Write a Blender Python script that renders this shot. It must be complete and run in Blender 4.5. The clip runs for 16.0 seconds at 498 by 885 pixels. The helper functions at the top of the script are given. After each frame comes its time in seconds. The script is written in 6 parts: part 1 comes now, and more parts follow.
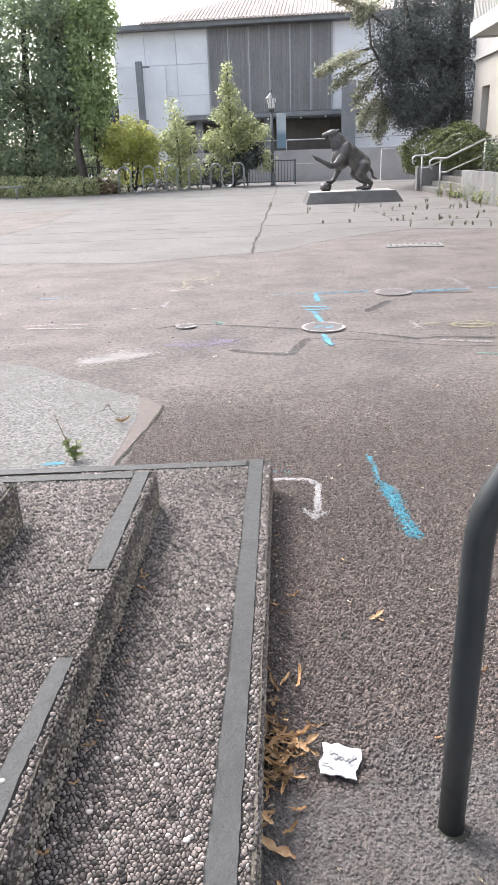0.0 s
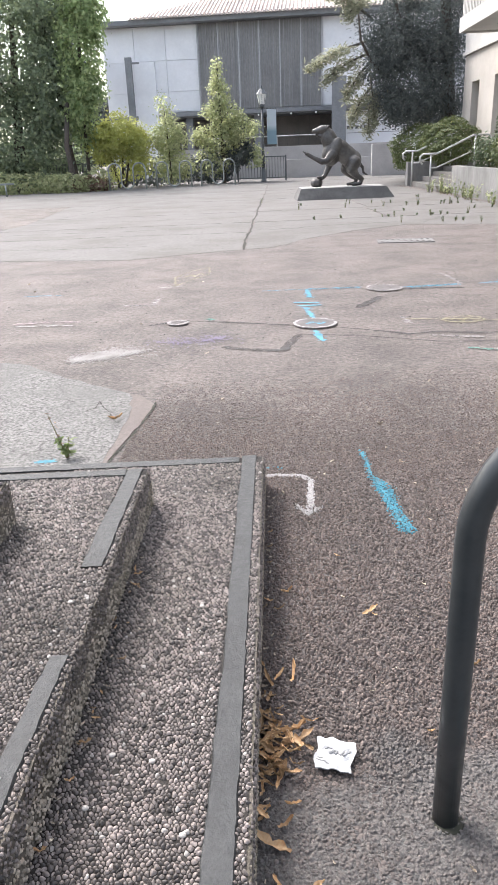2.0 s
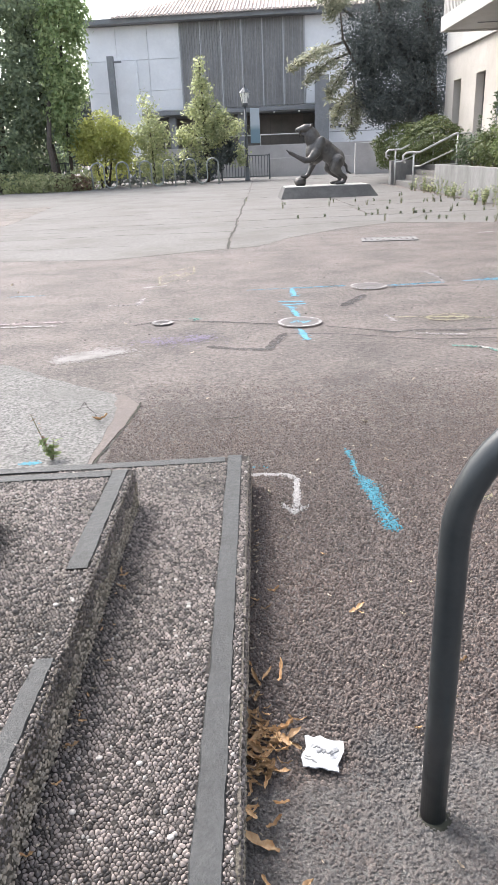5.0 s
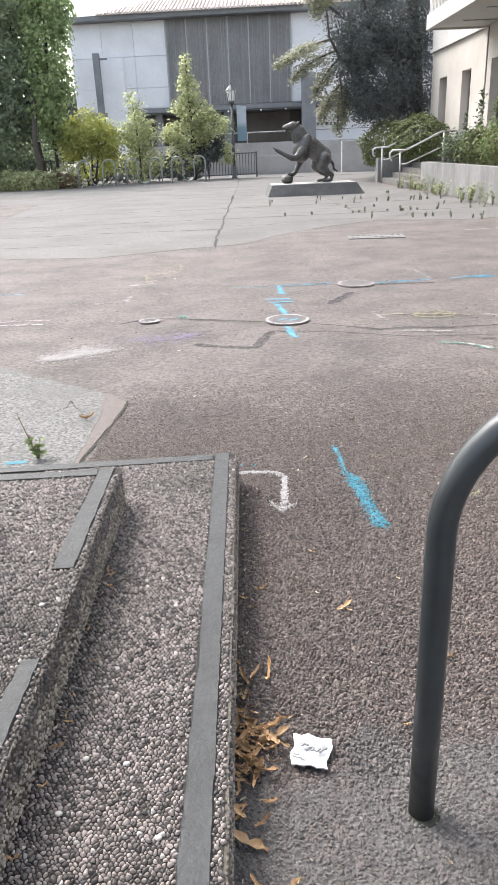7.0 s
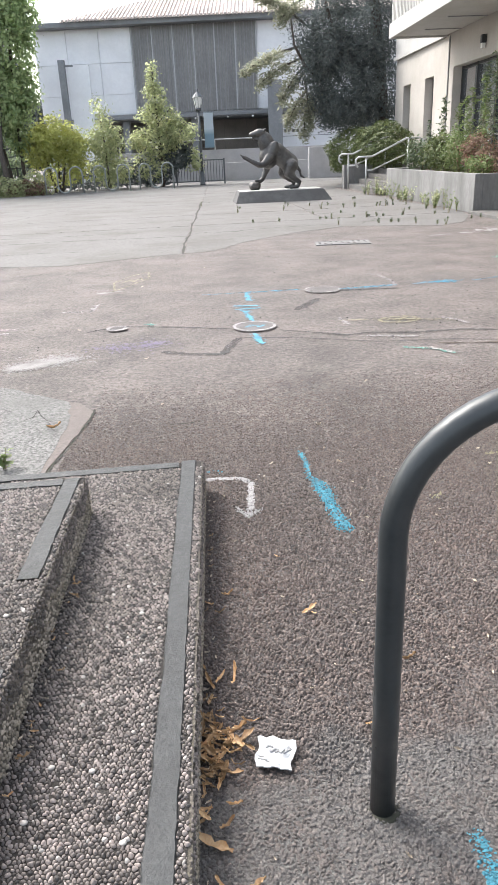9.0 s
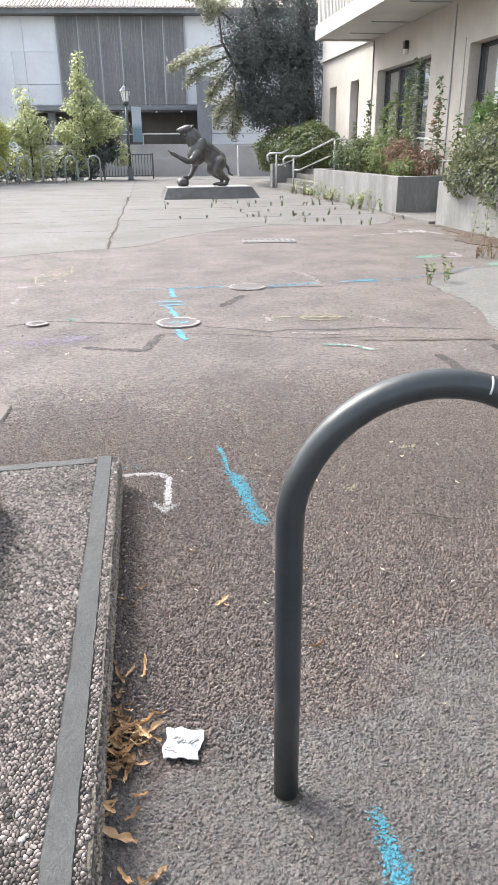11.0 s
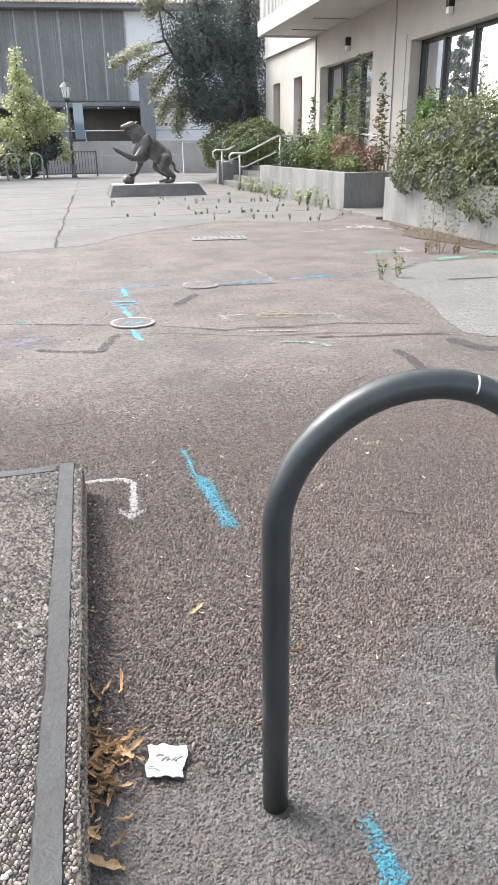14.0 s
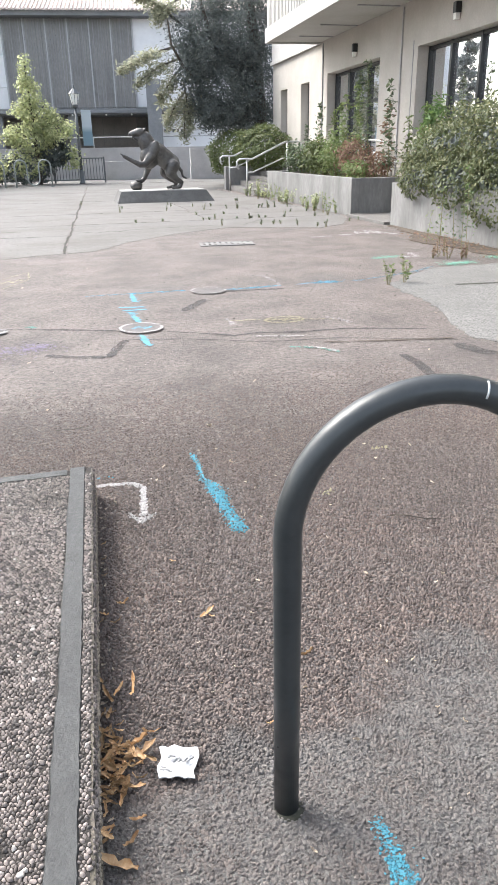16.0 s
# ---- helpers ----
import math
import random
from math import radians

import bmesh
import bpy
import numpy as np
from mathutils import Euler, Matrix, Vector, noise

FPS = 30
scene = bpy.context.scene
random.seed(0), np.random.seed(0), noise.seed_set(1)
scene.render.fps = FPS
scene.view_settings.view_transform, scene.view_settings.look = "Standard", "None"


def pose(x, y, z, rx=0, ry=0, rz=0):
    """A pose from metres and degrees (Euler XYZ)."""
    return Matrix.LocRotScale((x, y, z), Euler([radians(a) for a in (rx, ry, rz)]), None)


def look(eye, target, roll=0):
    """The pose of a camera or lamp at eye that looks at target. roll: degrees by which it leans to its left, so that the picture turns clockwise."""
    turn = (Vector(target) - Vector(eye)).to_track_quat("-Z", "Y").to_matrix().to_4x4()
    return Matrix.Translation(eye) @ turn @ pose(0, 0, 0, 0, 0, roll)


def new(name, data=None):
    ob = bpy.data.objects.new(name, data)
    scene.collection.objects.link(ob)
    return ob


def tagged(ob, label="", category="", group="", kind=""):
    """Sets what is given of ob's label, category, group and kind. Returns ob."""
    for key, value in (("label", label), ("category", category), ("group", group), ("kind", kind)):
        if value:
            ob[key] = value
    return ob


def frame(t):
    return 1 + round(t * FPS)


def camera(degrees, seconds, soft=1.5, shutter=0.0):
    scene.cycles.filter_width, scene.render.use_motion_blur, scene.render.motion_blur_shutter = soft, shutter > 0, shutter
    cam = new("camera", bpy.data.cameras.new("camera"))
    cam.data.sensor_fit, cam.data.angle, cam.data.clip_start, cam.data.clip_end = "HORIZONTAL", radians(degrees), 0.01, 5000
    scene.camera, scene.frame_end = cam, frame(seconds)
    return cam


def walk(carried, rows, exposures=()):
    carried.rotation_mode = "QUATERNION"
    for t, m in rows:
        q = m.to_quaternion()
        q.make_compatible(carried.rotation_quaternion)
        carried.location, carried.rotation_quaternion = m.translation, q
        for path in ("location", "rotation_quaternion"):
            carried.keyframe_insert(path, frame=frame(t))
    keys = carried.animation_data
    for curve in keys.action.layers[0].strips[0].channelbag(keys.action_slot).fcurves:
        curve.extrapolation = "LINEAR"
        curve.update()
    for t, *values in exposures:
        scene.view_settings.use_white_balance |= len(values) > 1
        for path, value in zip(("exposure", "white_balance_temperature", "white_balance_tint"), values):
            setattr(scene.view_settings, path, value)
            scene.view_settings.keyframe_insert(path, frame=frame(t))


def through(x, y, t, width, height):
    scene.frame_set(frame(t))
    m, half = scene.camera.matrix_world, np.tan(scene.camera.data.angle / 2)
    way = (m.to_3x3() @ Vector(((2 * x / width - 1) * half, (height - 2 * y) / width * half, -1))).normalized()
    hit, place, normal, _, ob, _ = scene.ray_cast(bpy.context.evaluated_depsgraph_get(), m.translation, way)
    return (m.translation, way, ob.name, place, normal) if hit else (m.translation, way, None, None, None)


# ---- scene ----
cam = camera(38.6, 16.0, 1.1)
PATH = [
    (0, (0.006, -0.039, 1.207), (0.012, 1.818, 0.464), -2.1),
    (0.5, (0.002, -0.039, 1.205), (0.009, 1.816, 0.458), -1.9),
    (1, (0.006, -0.044, 1.21), (0.022, 1.812, 0.464), -2.1),
    (1.5, (0.007, -0.042, 1.208), (0.034, 1.81, 0.454), -2.0),
    (2, (0.006, -0.042, 1.207), (0.032, 1.81, 0.455), -2.3),
    (2.5, (0.007, -0.04, 1.205), (0.039, 1.816, 0.46), -2.3),
    (3, (0.003, -0.044, 1.21), (0.042, 1.806, 0.451), -2.0),
    (3.5, (0.014, -0.036, 1.203), (0.046, 1.824, 0.469), -2.5),
    (4, (0.005, -0.037, 1.205), (0.049, 1.819, 0.462), -2.3),
    (6.5, (0.019, -0.04, 1.208), (0.106, 1.807, 0.447), -2.7),
    (7, (0.015, -0.033, 1.203), (0.11, 1.813, 0.441), -2.4),
    (7.5, (0.015, -0.042, 1.208), (0.117, 1.809, 0.457), -2.4),
    (8, (0.021, -0.05, 1.21), (0.137, 1.798, 0.454), -2.3),
    (8.5, (0.027, -0.054, 1.21), (0.16, 1.792, 0.452), -2.1),
    (9, (0.042, -0.06, 1.218), (0.213, 1.785, 0.467), -2.5),
    (9.5, (0.045, -0.054, 1.216), (0.235, 1.772, 0.424), -2.4),
    (10, (0.095, -0.1, 1.217), (0.371, 1.722, 0.439), -1.1),
    (10.2, (0.105, -0.115, 1.219), (0.415, 1.713, 0.469), -0.5),
    (12.3, (0.064, -0.022, 1.196), (0.501, 1.763, 0.406), -1.5),
    (12.5, (0.06, -0.03, 1.207), (0.522, 1.752, 0.426), -1.1),
    (13, (0.055, -0.024, 1.206), (0.536, 1.757, 0.431), -0.2),
    (13.5, (0.059, -0.03, 1.213), (0.536, 1.75, 0.437), -0.5),
    (14, (0.058, -0.029, 1.211), (0.545, 1.751, 0.44), -0.8),
    (14.5, (0.051, -0.035, 1.216), (0.54, 1.745, 0.446), -0.8),
    (15, (0.055, -0.029, 1.21), (0.533, 1.751, 0.434), -0.9),
    (15.5, (0.055, -0.029, 1.21), (0.526, 1.753, 0.434), -0.9),
    (16, (0.045, -0.043, 1.217), (0.515, 1.747, 0.459), -1.0),
]
walk(cam, [(t, look(eye, target, roll)) for t, eye, target, roll in PATH], exposures=[(0, 1.01, 6400, 10.5), (4, 1.0, 6400, 10), (6.5, 1.0, 6400, 8.5), (9.5, 1.01, 6400, 7.5), (10.5, 1.13, 6400, 7.5), (16, 1.17, 6370, 7.5)])

# ---- world and light ----
world = bpy.data.worlds.new("sky")
scene.world = world
world.use_nodes = True
wn, wl = world.node_tree.nodes, world.node_tree.links
sky = wn.new("ShaderNodeTexSky")
sky.sky_type = "NISHITA"
sky.sun_disc = False
sky.sun_elevation, sky.sun_rotation = radians(48), radians(-35)
sky.air_density, sky.dust_density, sky.ozone_density = 1.0, 4.0, 1.0
pale = wn.new("ShaderNodeHueSaturation")
pale.inputs["Saturation"].default_value = 0.5
pale.inputs["Value"].default_value = 1.65
wl.new(sky.outputs[0], pale.inputs["Color"])
wl.new(pale.outputs[0], wn["Background"].inputs["Color"])
wn["Background"].inputs["Strength"].default_value = 0.15

sun_data = bpy.data.lights.new("sun", "SUN")
sun_data.energy, sun_data.angle, sun_data.color = 1.9, radians(24), (1.0, 0.97, 0.95)
sun = new("sun", sun_data)
sun.matrix_world = look((-17, 14, 28), (0, 0, 0))

# ---- materials ----


def node_mat(name):
    m = bpy.data.materials.new(name)
    m.use_nodes = True
    return m, m.node_tree.nodes, m.node_tree.links, m.node_tree.nodes["Principled BSDF"]


def noise_node(N, L, coord, scale, detail=4.0, rough=0.6):
    n = N.new("ShaderNodeTexNoise")
    n.inputs["Scale"].default_value = scale
    n.inputs["Detail"].default_value = detail
    n.inputs["Roughness"].default_value = rough
    L.new(coord, n.inputs["Vector"])
    return n.outputs["Fac"]


def span(N, L, value, lo, hi, a=0.0, b=1.0):
    r = N.new("ShaderNodeMapRange")
    for key, v in zip(("From Min", "From Max", "To Min", "To Max"), (lo, hi, a, b)):
        r.inputs[key].default_value = v
    L.new(value, r.inputs["Value"])
    return r.outputs[0]


def blend(N, L, fac, a, b, kind="MIX"):
    x = N.new("ShaderNodeMix")
    x.data_type, x.blend_type = "RGBA", kind
    for sock, v in ((x.inputs[0], fac), (x.inputs[6], a), (x.inputs[7], b)):
        if isinstance(v, (int, float)):
            sock.default_value = v
        elif isinstance(v, tuple):
            sock.default_value = (*v, 1)
        else:
            L.new(v, sock)
    return x.outputs[2]


def calc(N, L, op, a, b):
    m = N.new("ShaderNodeMath")
    m.operation = op
    for sock, v in zip(m.inputs, (a, b)):
        if isinstance(v, (int, float)):
            sock.default_value = v
        else:
            L.new(v, sock)
    return m.outputs[0]


def surf(name, a, b, stain=None, big=1.2, fine=40.0, rough=0.8, bump=0.3, bump_scale=120.0, depth=0.004,
         metal=0.0, vary=0.0, island=False, stretch=(1, 1, 1), spec=0.4):
    """A worn surface: two tones by fine grain, a stain tone by broad patches, relief, and tone by piece."""
    m, N, L, p = node_mat(name)
    co = N.new("ShaderNodeTexCoord")
    mp = N.new("ShaderNodeMapping")
    mp.inputs["Scale"].default_value = stretch
    L.new(co.outputs["Object"], mp.inputs["Vector"])
    v = mp.outputs[0]
    col = blend(N, L, span(N, L, noise_node(N, L, v, fine), 0.3, 0.7), a, b)
    if stain:
        col = blend(N, L, span(N, L, noise_node(N, L, v, big, 6, 0.65), 0.42, 0.7), col, stain)
    if vary:
        if island:
            r = N.new("ShaderNodeNewGeometry").outputs["Random Per Island"]
        else:
            r = N.new("ShaderNodeObjectInfo").outputs["Random"]
        h = N.new("ShaderNodeHueSaturation")
        L.new(span(N, L, r, 0, 1, 1 - vary, 1 + vary), h.inputs["Value"])
        L.new(col, h.inputs["Color"])
        col = h.outputs[0]
    L.new(col, p.inputs["Base Color"])
    p.inputs["Metallic"].default_value = metal
    p.inputs["Specular IOR Level"].default_value = spec
    L.new(span(N, L, noise_node(N, L, v, fine * 0.4), 0.2, 0.8, max(0.05, rough - 0.12), min(1, rough + 0.1)), p.inputs["Roughness"])
    if bump:
        bn = N.new("ShaderNodeBump")
        bn.inputs["Strength"].default_value, bn.inputs["Distance"].default_value = bump, depth
        L.new(noise_node(N, L, v, bump_scale, 5, 0.65), bn.inputs["Height"])
        L.new(bn.outputs[0], p.inputs["Normal"])
    return m


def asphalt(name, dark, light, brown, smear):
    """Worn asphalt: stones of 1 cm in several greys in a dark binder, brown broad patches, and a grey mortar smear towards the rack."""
    m, N, L, p = node_mat(name)
    v = N.new("ShaderNodeTexCoord").outputs["Object"]
    vo = N.new("ShaderNodeTexVoronoi")
    vo.inputs["Scale"].default_value = 95
    L.new(v, vo.inputs["Vector"])
    sep = N.new("ShaderNodeSeparateColor")
    L.new(vo.outputs["Color"], sep.inputs[0])
    stone = span(N, L, sep.outputs[0], 0, 1)
    stone = calc(N, L, "POWER", stone, 2.2)
    col = blend(N, L, stone, dark, light)
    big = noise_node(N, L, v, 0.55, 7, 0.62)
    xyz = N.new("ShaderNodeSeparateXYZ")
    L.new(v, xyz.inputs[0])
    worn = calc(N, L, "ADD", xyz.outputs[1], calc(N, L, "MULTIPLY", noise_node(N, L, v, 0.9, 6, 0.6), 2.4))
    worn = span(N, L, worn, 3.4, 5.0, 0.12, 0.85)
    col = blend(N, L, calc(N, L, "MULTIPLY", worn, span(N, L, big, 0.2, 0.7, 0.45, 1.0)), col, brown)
    mid = noise_node(N, L, v, 3.1, 6, 0.7)
    col = blend(N, L, span(N, L, mid, 0.5, 0.75, 0, 0.45), col, light)
    grit = noise_node(N, L, v, 34, 8, 0.78)
    hue = N.new("ShaderNodeHueSaturation")
    L.new(span(N, L, grit, 0.33, 0.67, 0.38, 1.62), hue.inputs["Value"])
    L.new(col, hue.inputs["Color"])
    blot = noise_node(N, L, v, 1.7, 7, 0.7)
    hue2 = N.new("ShaderNodeHueSaturation")
    L.new(span(N, L, blot, 0.35, 0.65, 0.7, 1.28), hue2.inputs["Value"])
    L.new(hue.outputs[0], hue2.inputs["Color"])
    col = hue2.outputs[0]
    fine = noise_node(N, L, v, 320, 3, 0.6)
    col = blend(N, L, span(N, L, fine, 0.35, 0.7, 0.0, 0.35), col, (0.02, 0.019, 0.018))
    chips = N.new("ShaderNodeTexVoronoi")
    chips.inputs["Scale"].default_value = 38
    L.new(v, chips.inputs["Vector"])
    sep2 = N.new("ShaderNodeSeparateColor")
    L.new(chips.outputs["Color"], sep2.inputs[0])
    spot = calc(N, L, "MULTIPLY", calc(N, L, "GREATER_THAN", sep2.outputs[1], 0.93), calc(N, L, "LESS_THAN", chips.outputs["Distance"], 0.16))
    col = blend(N, L, calc(N, L, "MULTIPLY", spot, 0.75), col, (0.42, 0.38, 0.33))
    pits = calc(N, L, "MULTIPLY", span(N, L, noise_node(N, L, v, 26, 5, 0.7), 0.55, 0.64, 0, 0.75), span(N, L, mid, 0.3, 0.6, 0.35, 1.0))
    col = blend(N, L, pits, col, (0.034, 0.029, 0.026))
    if smear:
        lobe = calc(N, L, "MULTIPLY", noise_node(N, L, v, 2.6, 5, 0.6), 0.75)
        edge = calc(N, L, "ADD", calc(N, L, "MULTIPLY", xyz.outputs[0], -0.22), xyz.outputs[1])
        edge = calc(N, L, "ADD", edge, lobe)
        patch = span(N, L, edge, 1.35, 1.43, 1, 0)
        speck = span(N, L, noise_node(N, L, v, 26, 5, 0.75), 0.36, 0.62, 0.1, 0.85)
        col = blend(N, L, calc(N, L, "MULTIPLY", patch, speck), col, (0.15, 0.142, 0.135))
    L.new(col, p.inputs["Base Color"])
    p.inputs["Roughness"].default_value = 0.72
    p.inputs["Specular IOR Level"].default_value = 0.45
    bn = N.new("ShaderNodeBump")
    bn.inputs["Strength"].default_value, bn.inputs["Distance"].default_value = 0.9, 0.009
    hgt = calc(N, L, "SUBTRACT", noise_node(N, L, v, 150, 4, 0.6), calc(N, L, "MULTIPLY", vo.outputs["Distance"], 0.9))
    hgt = calc(N, L, "ADD", hgt, calc(N, L, "MULTIPLY", grit, 1.6))
    L.new(hgt, bn.inputs["Height"])
    L.new(bn.outputs[0], p.inputs["Normal"])
    return m


def chips(name):
    """The stones of the near asphalt: brown-greys by stone and grain, clouded by the same grey mortar smear."""
    m, N, L, p = node_mat(name)
    v = N.new("ShaderNodeTexCoord").outputs["Object"]
    r = N.new("ShaderNodeNewGeometry").outputs["Random Per Island"]
    col = blend(N, L, span(N, L, noise_node(N, L, v, 60), 0.3, 0.7), (0.083, 0.066, 0.058), (0.158, 0.128, 0.114))
    col = blend(N, L, span(N, L, noise_node(N, L, v, 1.6, 6, 0.65), 0.42, 0.7), col, (0.132, 0.1, 0.086))
    h = N.new("ShaderNodeHueSaturation")
    L.new(span(N, L, r, 0, 1, 0.6, 1.42), h.inputs["Value"])
    L.new(col, h.inputs["Color"])
    col = h.outputs[0]
    xyz = N.new("ShaderNodeSeparateXYZ")
    L.new(v, xyz.inputs[0])
    edge = calc(N, L, "ADD", calc(N, L, "MULTIPLY", xyz.outputs[0], -0.22), xyz.outputs[1])
    edge = calc(N, L, "ADD", edge, calc(N, L, "MULTIPLY", noise_node(N, L, v, 2.6, 5, 0.6), 0.75))
    patch = span(N, L, edge, 1.37, 1.45, 1, 0)
    cloud = span(N, L, noise_node(N, L, v, 7, 6, 0.7), 0.36, 0.66, 0.0, 1.0)
    speck = span(N, L, noise_node(N, L, v, 55, 5, 0.75), 0.3, 0.6, 0.35, 1.0)
    col = blend(N, L, calc(N, L, "MULTIPLY", patch, 0.45), col, (0.082, 0.076, 0.071))
    col = blend(N, L, calc(N, L, "MULTIPLY", patch, calc(N, L, "MULTIPLY", cloud, speck)), col, (0.142, 0.135, 0.129))
    L.new(col, p.inputs["Base Color"])
    p.inputs["Roughness"].default_value = 0.82
    p.inputs["Specular IOR Level"].default_value = 0.35
    bn = N.new("ShaderNodeBump")
    bn.inputs["Strength"].default_value, bn.inputs["Distance"].default_value = 0.9, 0.003
    L.new(noise_node(N, L, v, 220, 5, 0.65), bn.inputs["Height"])
    L.new(bn.outputs[0], p.inputs["Normal"])
    return m


def sprayed(name, color, cover=0.5, grain=32.0):
    """Worn spray paint: broken by the grain of the ground beneath."""
    m, N, L, p = node_mat(name)
    v = N.new("ShaderNodeTexCoord").outputs["Object"]
    f = calc(N, L, "ADD", calc(N, L, "MULTIPLY", noise_node(N, L, v, grain, 6, 0.85), 0.65), calc(N, L, "MULTIPLY", noise_node(N, L, v, 7, 4, 0.6), 0.35))
    p.inputs["Base Color"].default_value = (*color, 1)
    p.inputs["Roughness"].default_value = 0.8
    L.new(span(N, L, f, 1 - cover - 0.09, 1 - cover + 0.09), p.inputs["Alpha"])
    return m


def leafy(name, a, b, c, through=0.35, rough=0.5):
    """Leaves: tone by leaf, partly lit through."""
    m, N, L, p = node_mat(name)
    r = N.new("ShaderNodeNewGeometry").outputs["Random Per Island"]
    col = blend(N, L, span(N, L, r, 0, 0.6), a, b)
    col = blend(N, L, span(N, L, r, 0.62, 1.0), col, c)
    v = N.new("ShaderNodeTexCoord").outputs["Object"]
    col = blend(N, L, span(N, L, noise_node(N, L, v, 1.3, 3), 0.4, 0.7, 0, 0.5), col, a)
    L.new(col, p.inputs["Base Color"])
    p.inputs["Roughness"].default_value = rough
    p.inputs["Specular IOR Level"].default_value = 0.3
    t = N.new("ShaderNodeBsdfTranslucent")
    L.new(col, t.inputs["Color"])
    x = N.new("ShaderNodeMixShader")
    x.inputs[0].default_value = through
    L.new(p.outputs[0], x.inputs[1])
    L.new(t.outputs[0], x.inputs[2])
    L.new(x.outputs[0], N["Material Output"].inputs["Surface"])
    return m


M = {}
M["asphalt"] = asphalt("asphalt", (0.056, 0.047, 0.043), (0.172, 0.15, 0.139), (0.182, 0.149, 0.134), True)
M["asphalt_old"] = asphalt("asphalt_old", (0.08, 0.07, 0.063), (0.19, 0.17, 0.155), (0.17, 0.143, 0.125), False)
M["asphalt_band"] = surf("asphalt_band", (0.108, 0.089, 0.08), (0.16, 0.134, 0.121), (0.125, 0.105, 0.096), 3, 70, 0.85, 0.6, 130, 0.004)
M["concrete"] = surf("concrete", (0.106, 0.1, 0.094), (0.182, 0.173, 0.164), (0.106, 0.096, 0.087), 0.7, 22, 0.88, 0.6, 40, vary=0.06)
M["concrete_rough"] = surf("concrete_rough", (0.035, 0.033, 0.031), (0.26, 0.251, 0.238), (0.12, 0.115, 0.108), 1.5, 75, 0.9, 0.8, 110, 0.006)
# weathered concrete, its base tone also lowered for the shade beneath the hedge
M["planter_wall"] = surf("planter_wall", (0.19, 0.184, 0.178), (0.25, 0.243, 0.236), (0.13, 0.125, 0.119), 1.6, 22, 0.85, 0.3, 45, stretch=(1, 1, 0.35))
M["step_core"] = surf("step_core", (0.075, 0.064, 0.053), (0.16, 0.138, 0.114), (0.09, 0.08, 0.058), 6, 95, 0.92, 0.8, 120, 0.006)
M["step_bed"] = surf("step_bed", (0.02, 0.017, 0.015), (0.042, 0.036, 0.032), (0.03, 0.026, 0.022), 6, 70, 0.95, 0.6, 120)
M["strip"] = surf("strip", (0.03, 0.031, 0.031), (0.044, 0.045, 0.045), (0.022, 0.022, 0.022), 9, 160, 0.6, 0.7, 75, 0.005)
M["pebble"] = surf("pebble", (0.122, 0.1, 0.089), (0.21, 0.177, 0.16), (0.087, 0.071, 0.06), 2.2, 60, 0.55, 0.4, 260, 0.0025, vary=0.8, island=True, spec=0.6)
# riser stones, coloured lighter than the tread's to offset the shade on that side
M["pebble_riser_lifted"] = surf("pebble_riser_lifted", (0.23, 0.194, 0.156), (0.37, 0.32, 0.265), (0.17, 0.145, 0.1), 7, 60, 0.85, 0.5, 260, 0.0025, vary=0.5, island=True)
M["pebble_one"] = surf("pebble_one", (0.122, 0.1, 0.089), (0.21, 0.177, 0.16), (0.087, 0.071, 0.06), 2.2, 60, 0.55, 0.4, 260, 0.0025, vary=0.8, spec=0.6)
M["pebble_white"] = surf("pebble_white", (0.3, 0.275, 0.25), (0.42, 0.39, 0.36), None, 1, 60, 0.5, 0.1, 300, 0.001, vary=0.15, island=True)
M["rack_paint"] = surf("rack_paint", (0.02, 0.023, 0.025), (0.028, 0.032, 0.034), (0.038, 0.041, 0.042), 9, 60, 0.37, 0.12, 220, 0.001, metal=0.0, spec=0.55)
M["dark_iron"] = surf("dark_iron", (0.1, 0.09, 0.086), (0.15, 0.136, 0.129), (0.17, 0.155, 0.15), 8, 80, 0.75, 0.4, 90, metal=0.1)
# bronze tone lightened to include the haze in front of the statue
M["bronze"] = surf("bronze", (0.062, 0.058, 0.056), (0.11, 0.104, 0.1), (0.15, 0.144, 0.138), 3.0, 14, 0.5, 0.25, 25, 0.01, metal=0.75)
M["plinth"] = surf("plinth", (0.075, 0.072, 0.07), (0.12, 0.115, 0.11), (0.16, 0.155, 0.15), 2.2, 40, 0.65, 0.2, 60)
# the plinth's top, its brighter light put into a paler colour
M["plinth_top_lit"] = surf("plinth_top_lit", (0.33, 0.32, 0.31), (0.45, 0.44, 0.42), (0.22, 0.21, 0.2), 3, 40, 0.8, 0.2, 60)
M["panel_white"] = surf("panel_white", (0.78, 0.78, 0.8), (0.83, 0.83, 0.85), (0.72, 0.72, 0.74), 0.5, 6, 0.6, 0.05, 30, vary=0.04)
M["stucco"] = surf("stucco", (0.44, 0.405, 0.365), (0.49, 0.455, 0.415), (0.38, 0.345, 0.305), 0.6, 30, 0.9, 0.3, 90)
M["stucco_white"] = surf("stucco_white", (0.46, 0.445, 0.425), (0.52, 0.505, 0.485), (0.4, 0.385, 0.36), 0.7, 30, 0.85, 0.2, 90)
M["screen_dark"] = surf("screen_dark", (0.26, 0.25, 0.245), (0.34, 0.328, 0.32), (0.21, 0.205, 0.205), 1.1, 9, 0.8, 0.6, 9, 0.05, stretch=(1, 1, 0.6))
M["slat_grey"] = surf("slat_grey", (0.24, 0.237, 0.24), (0.31, 0.306, 0.308), None, 1, 8, 0.6, 0.1, 30, vary=0.18)
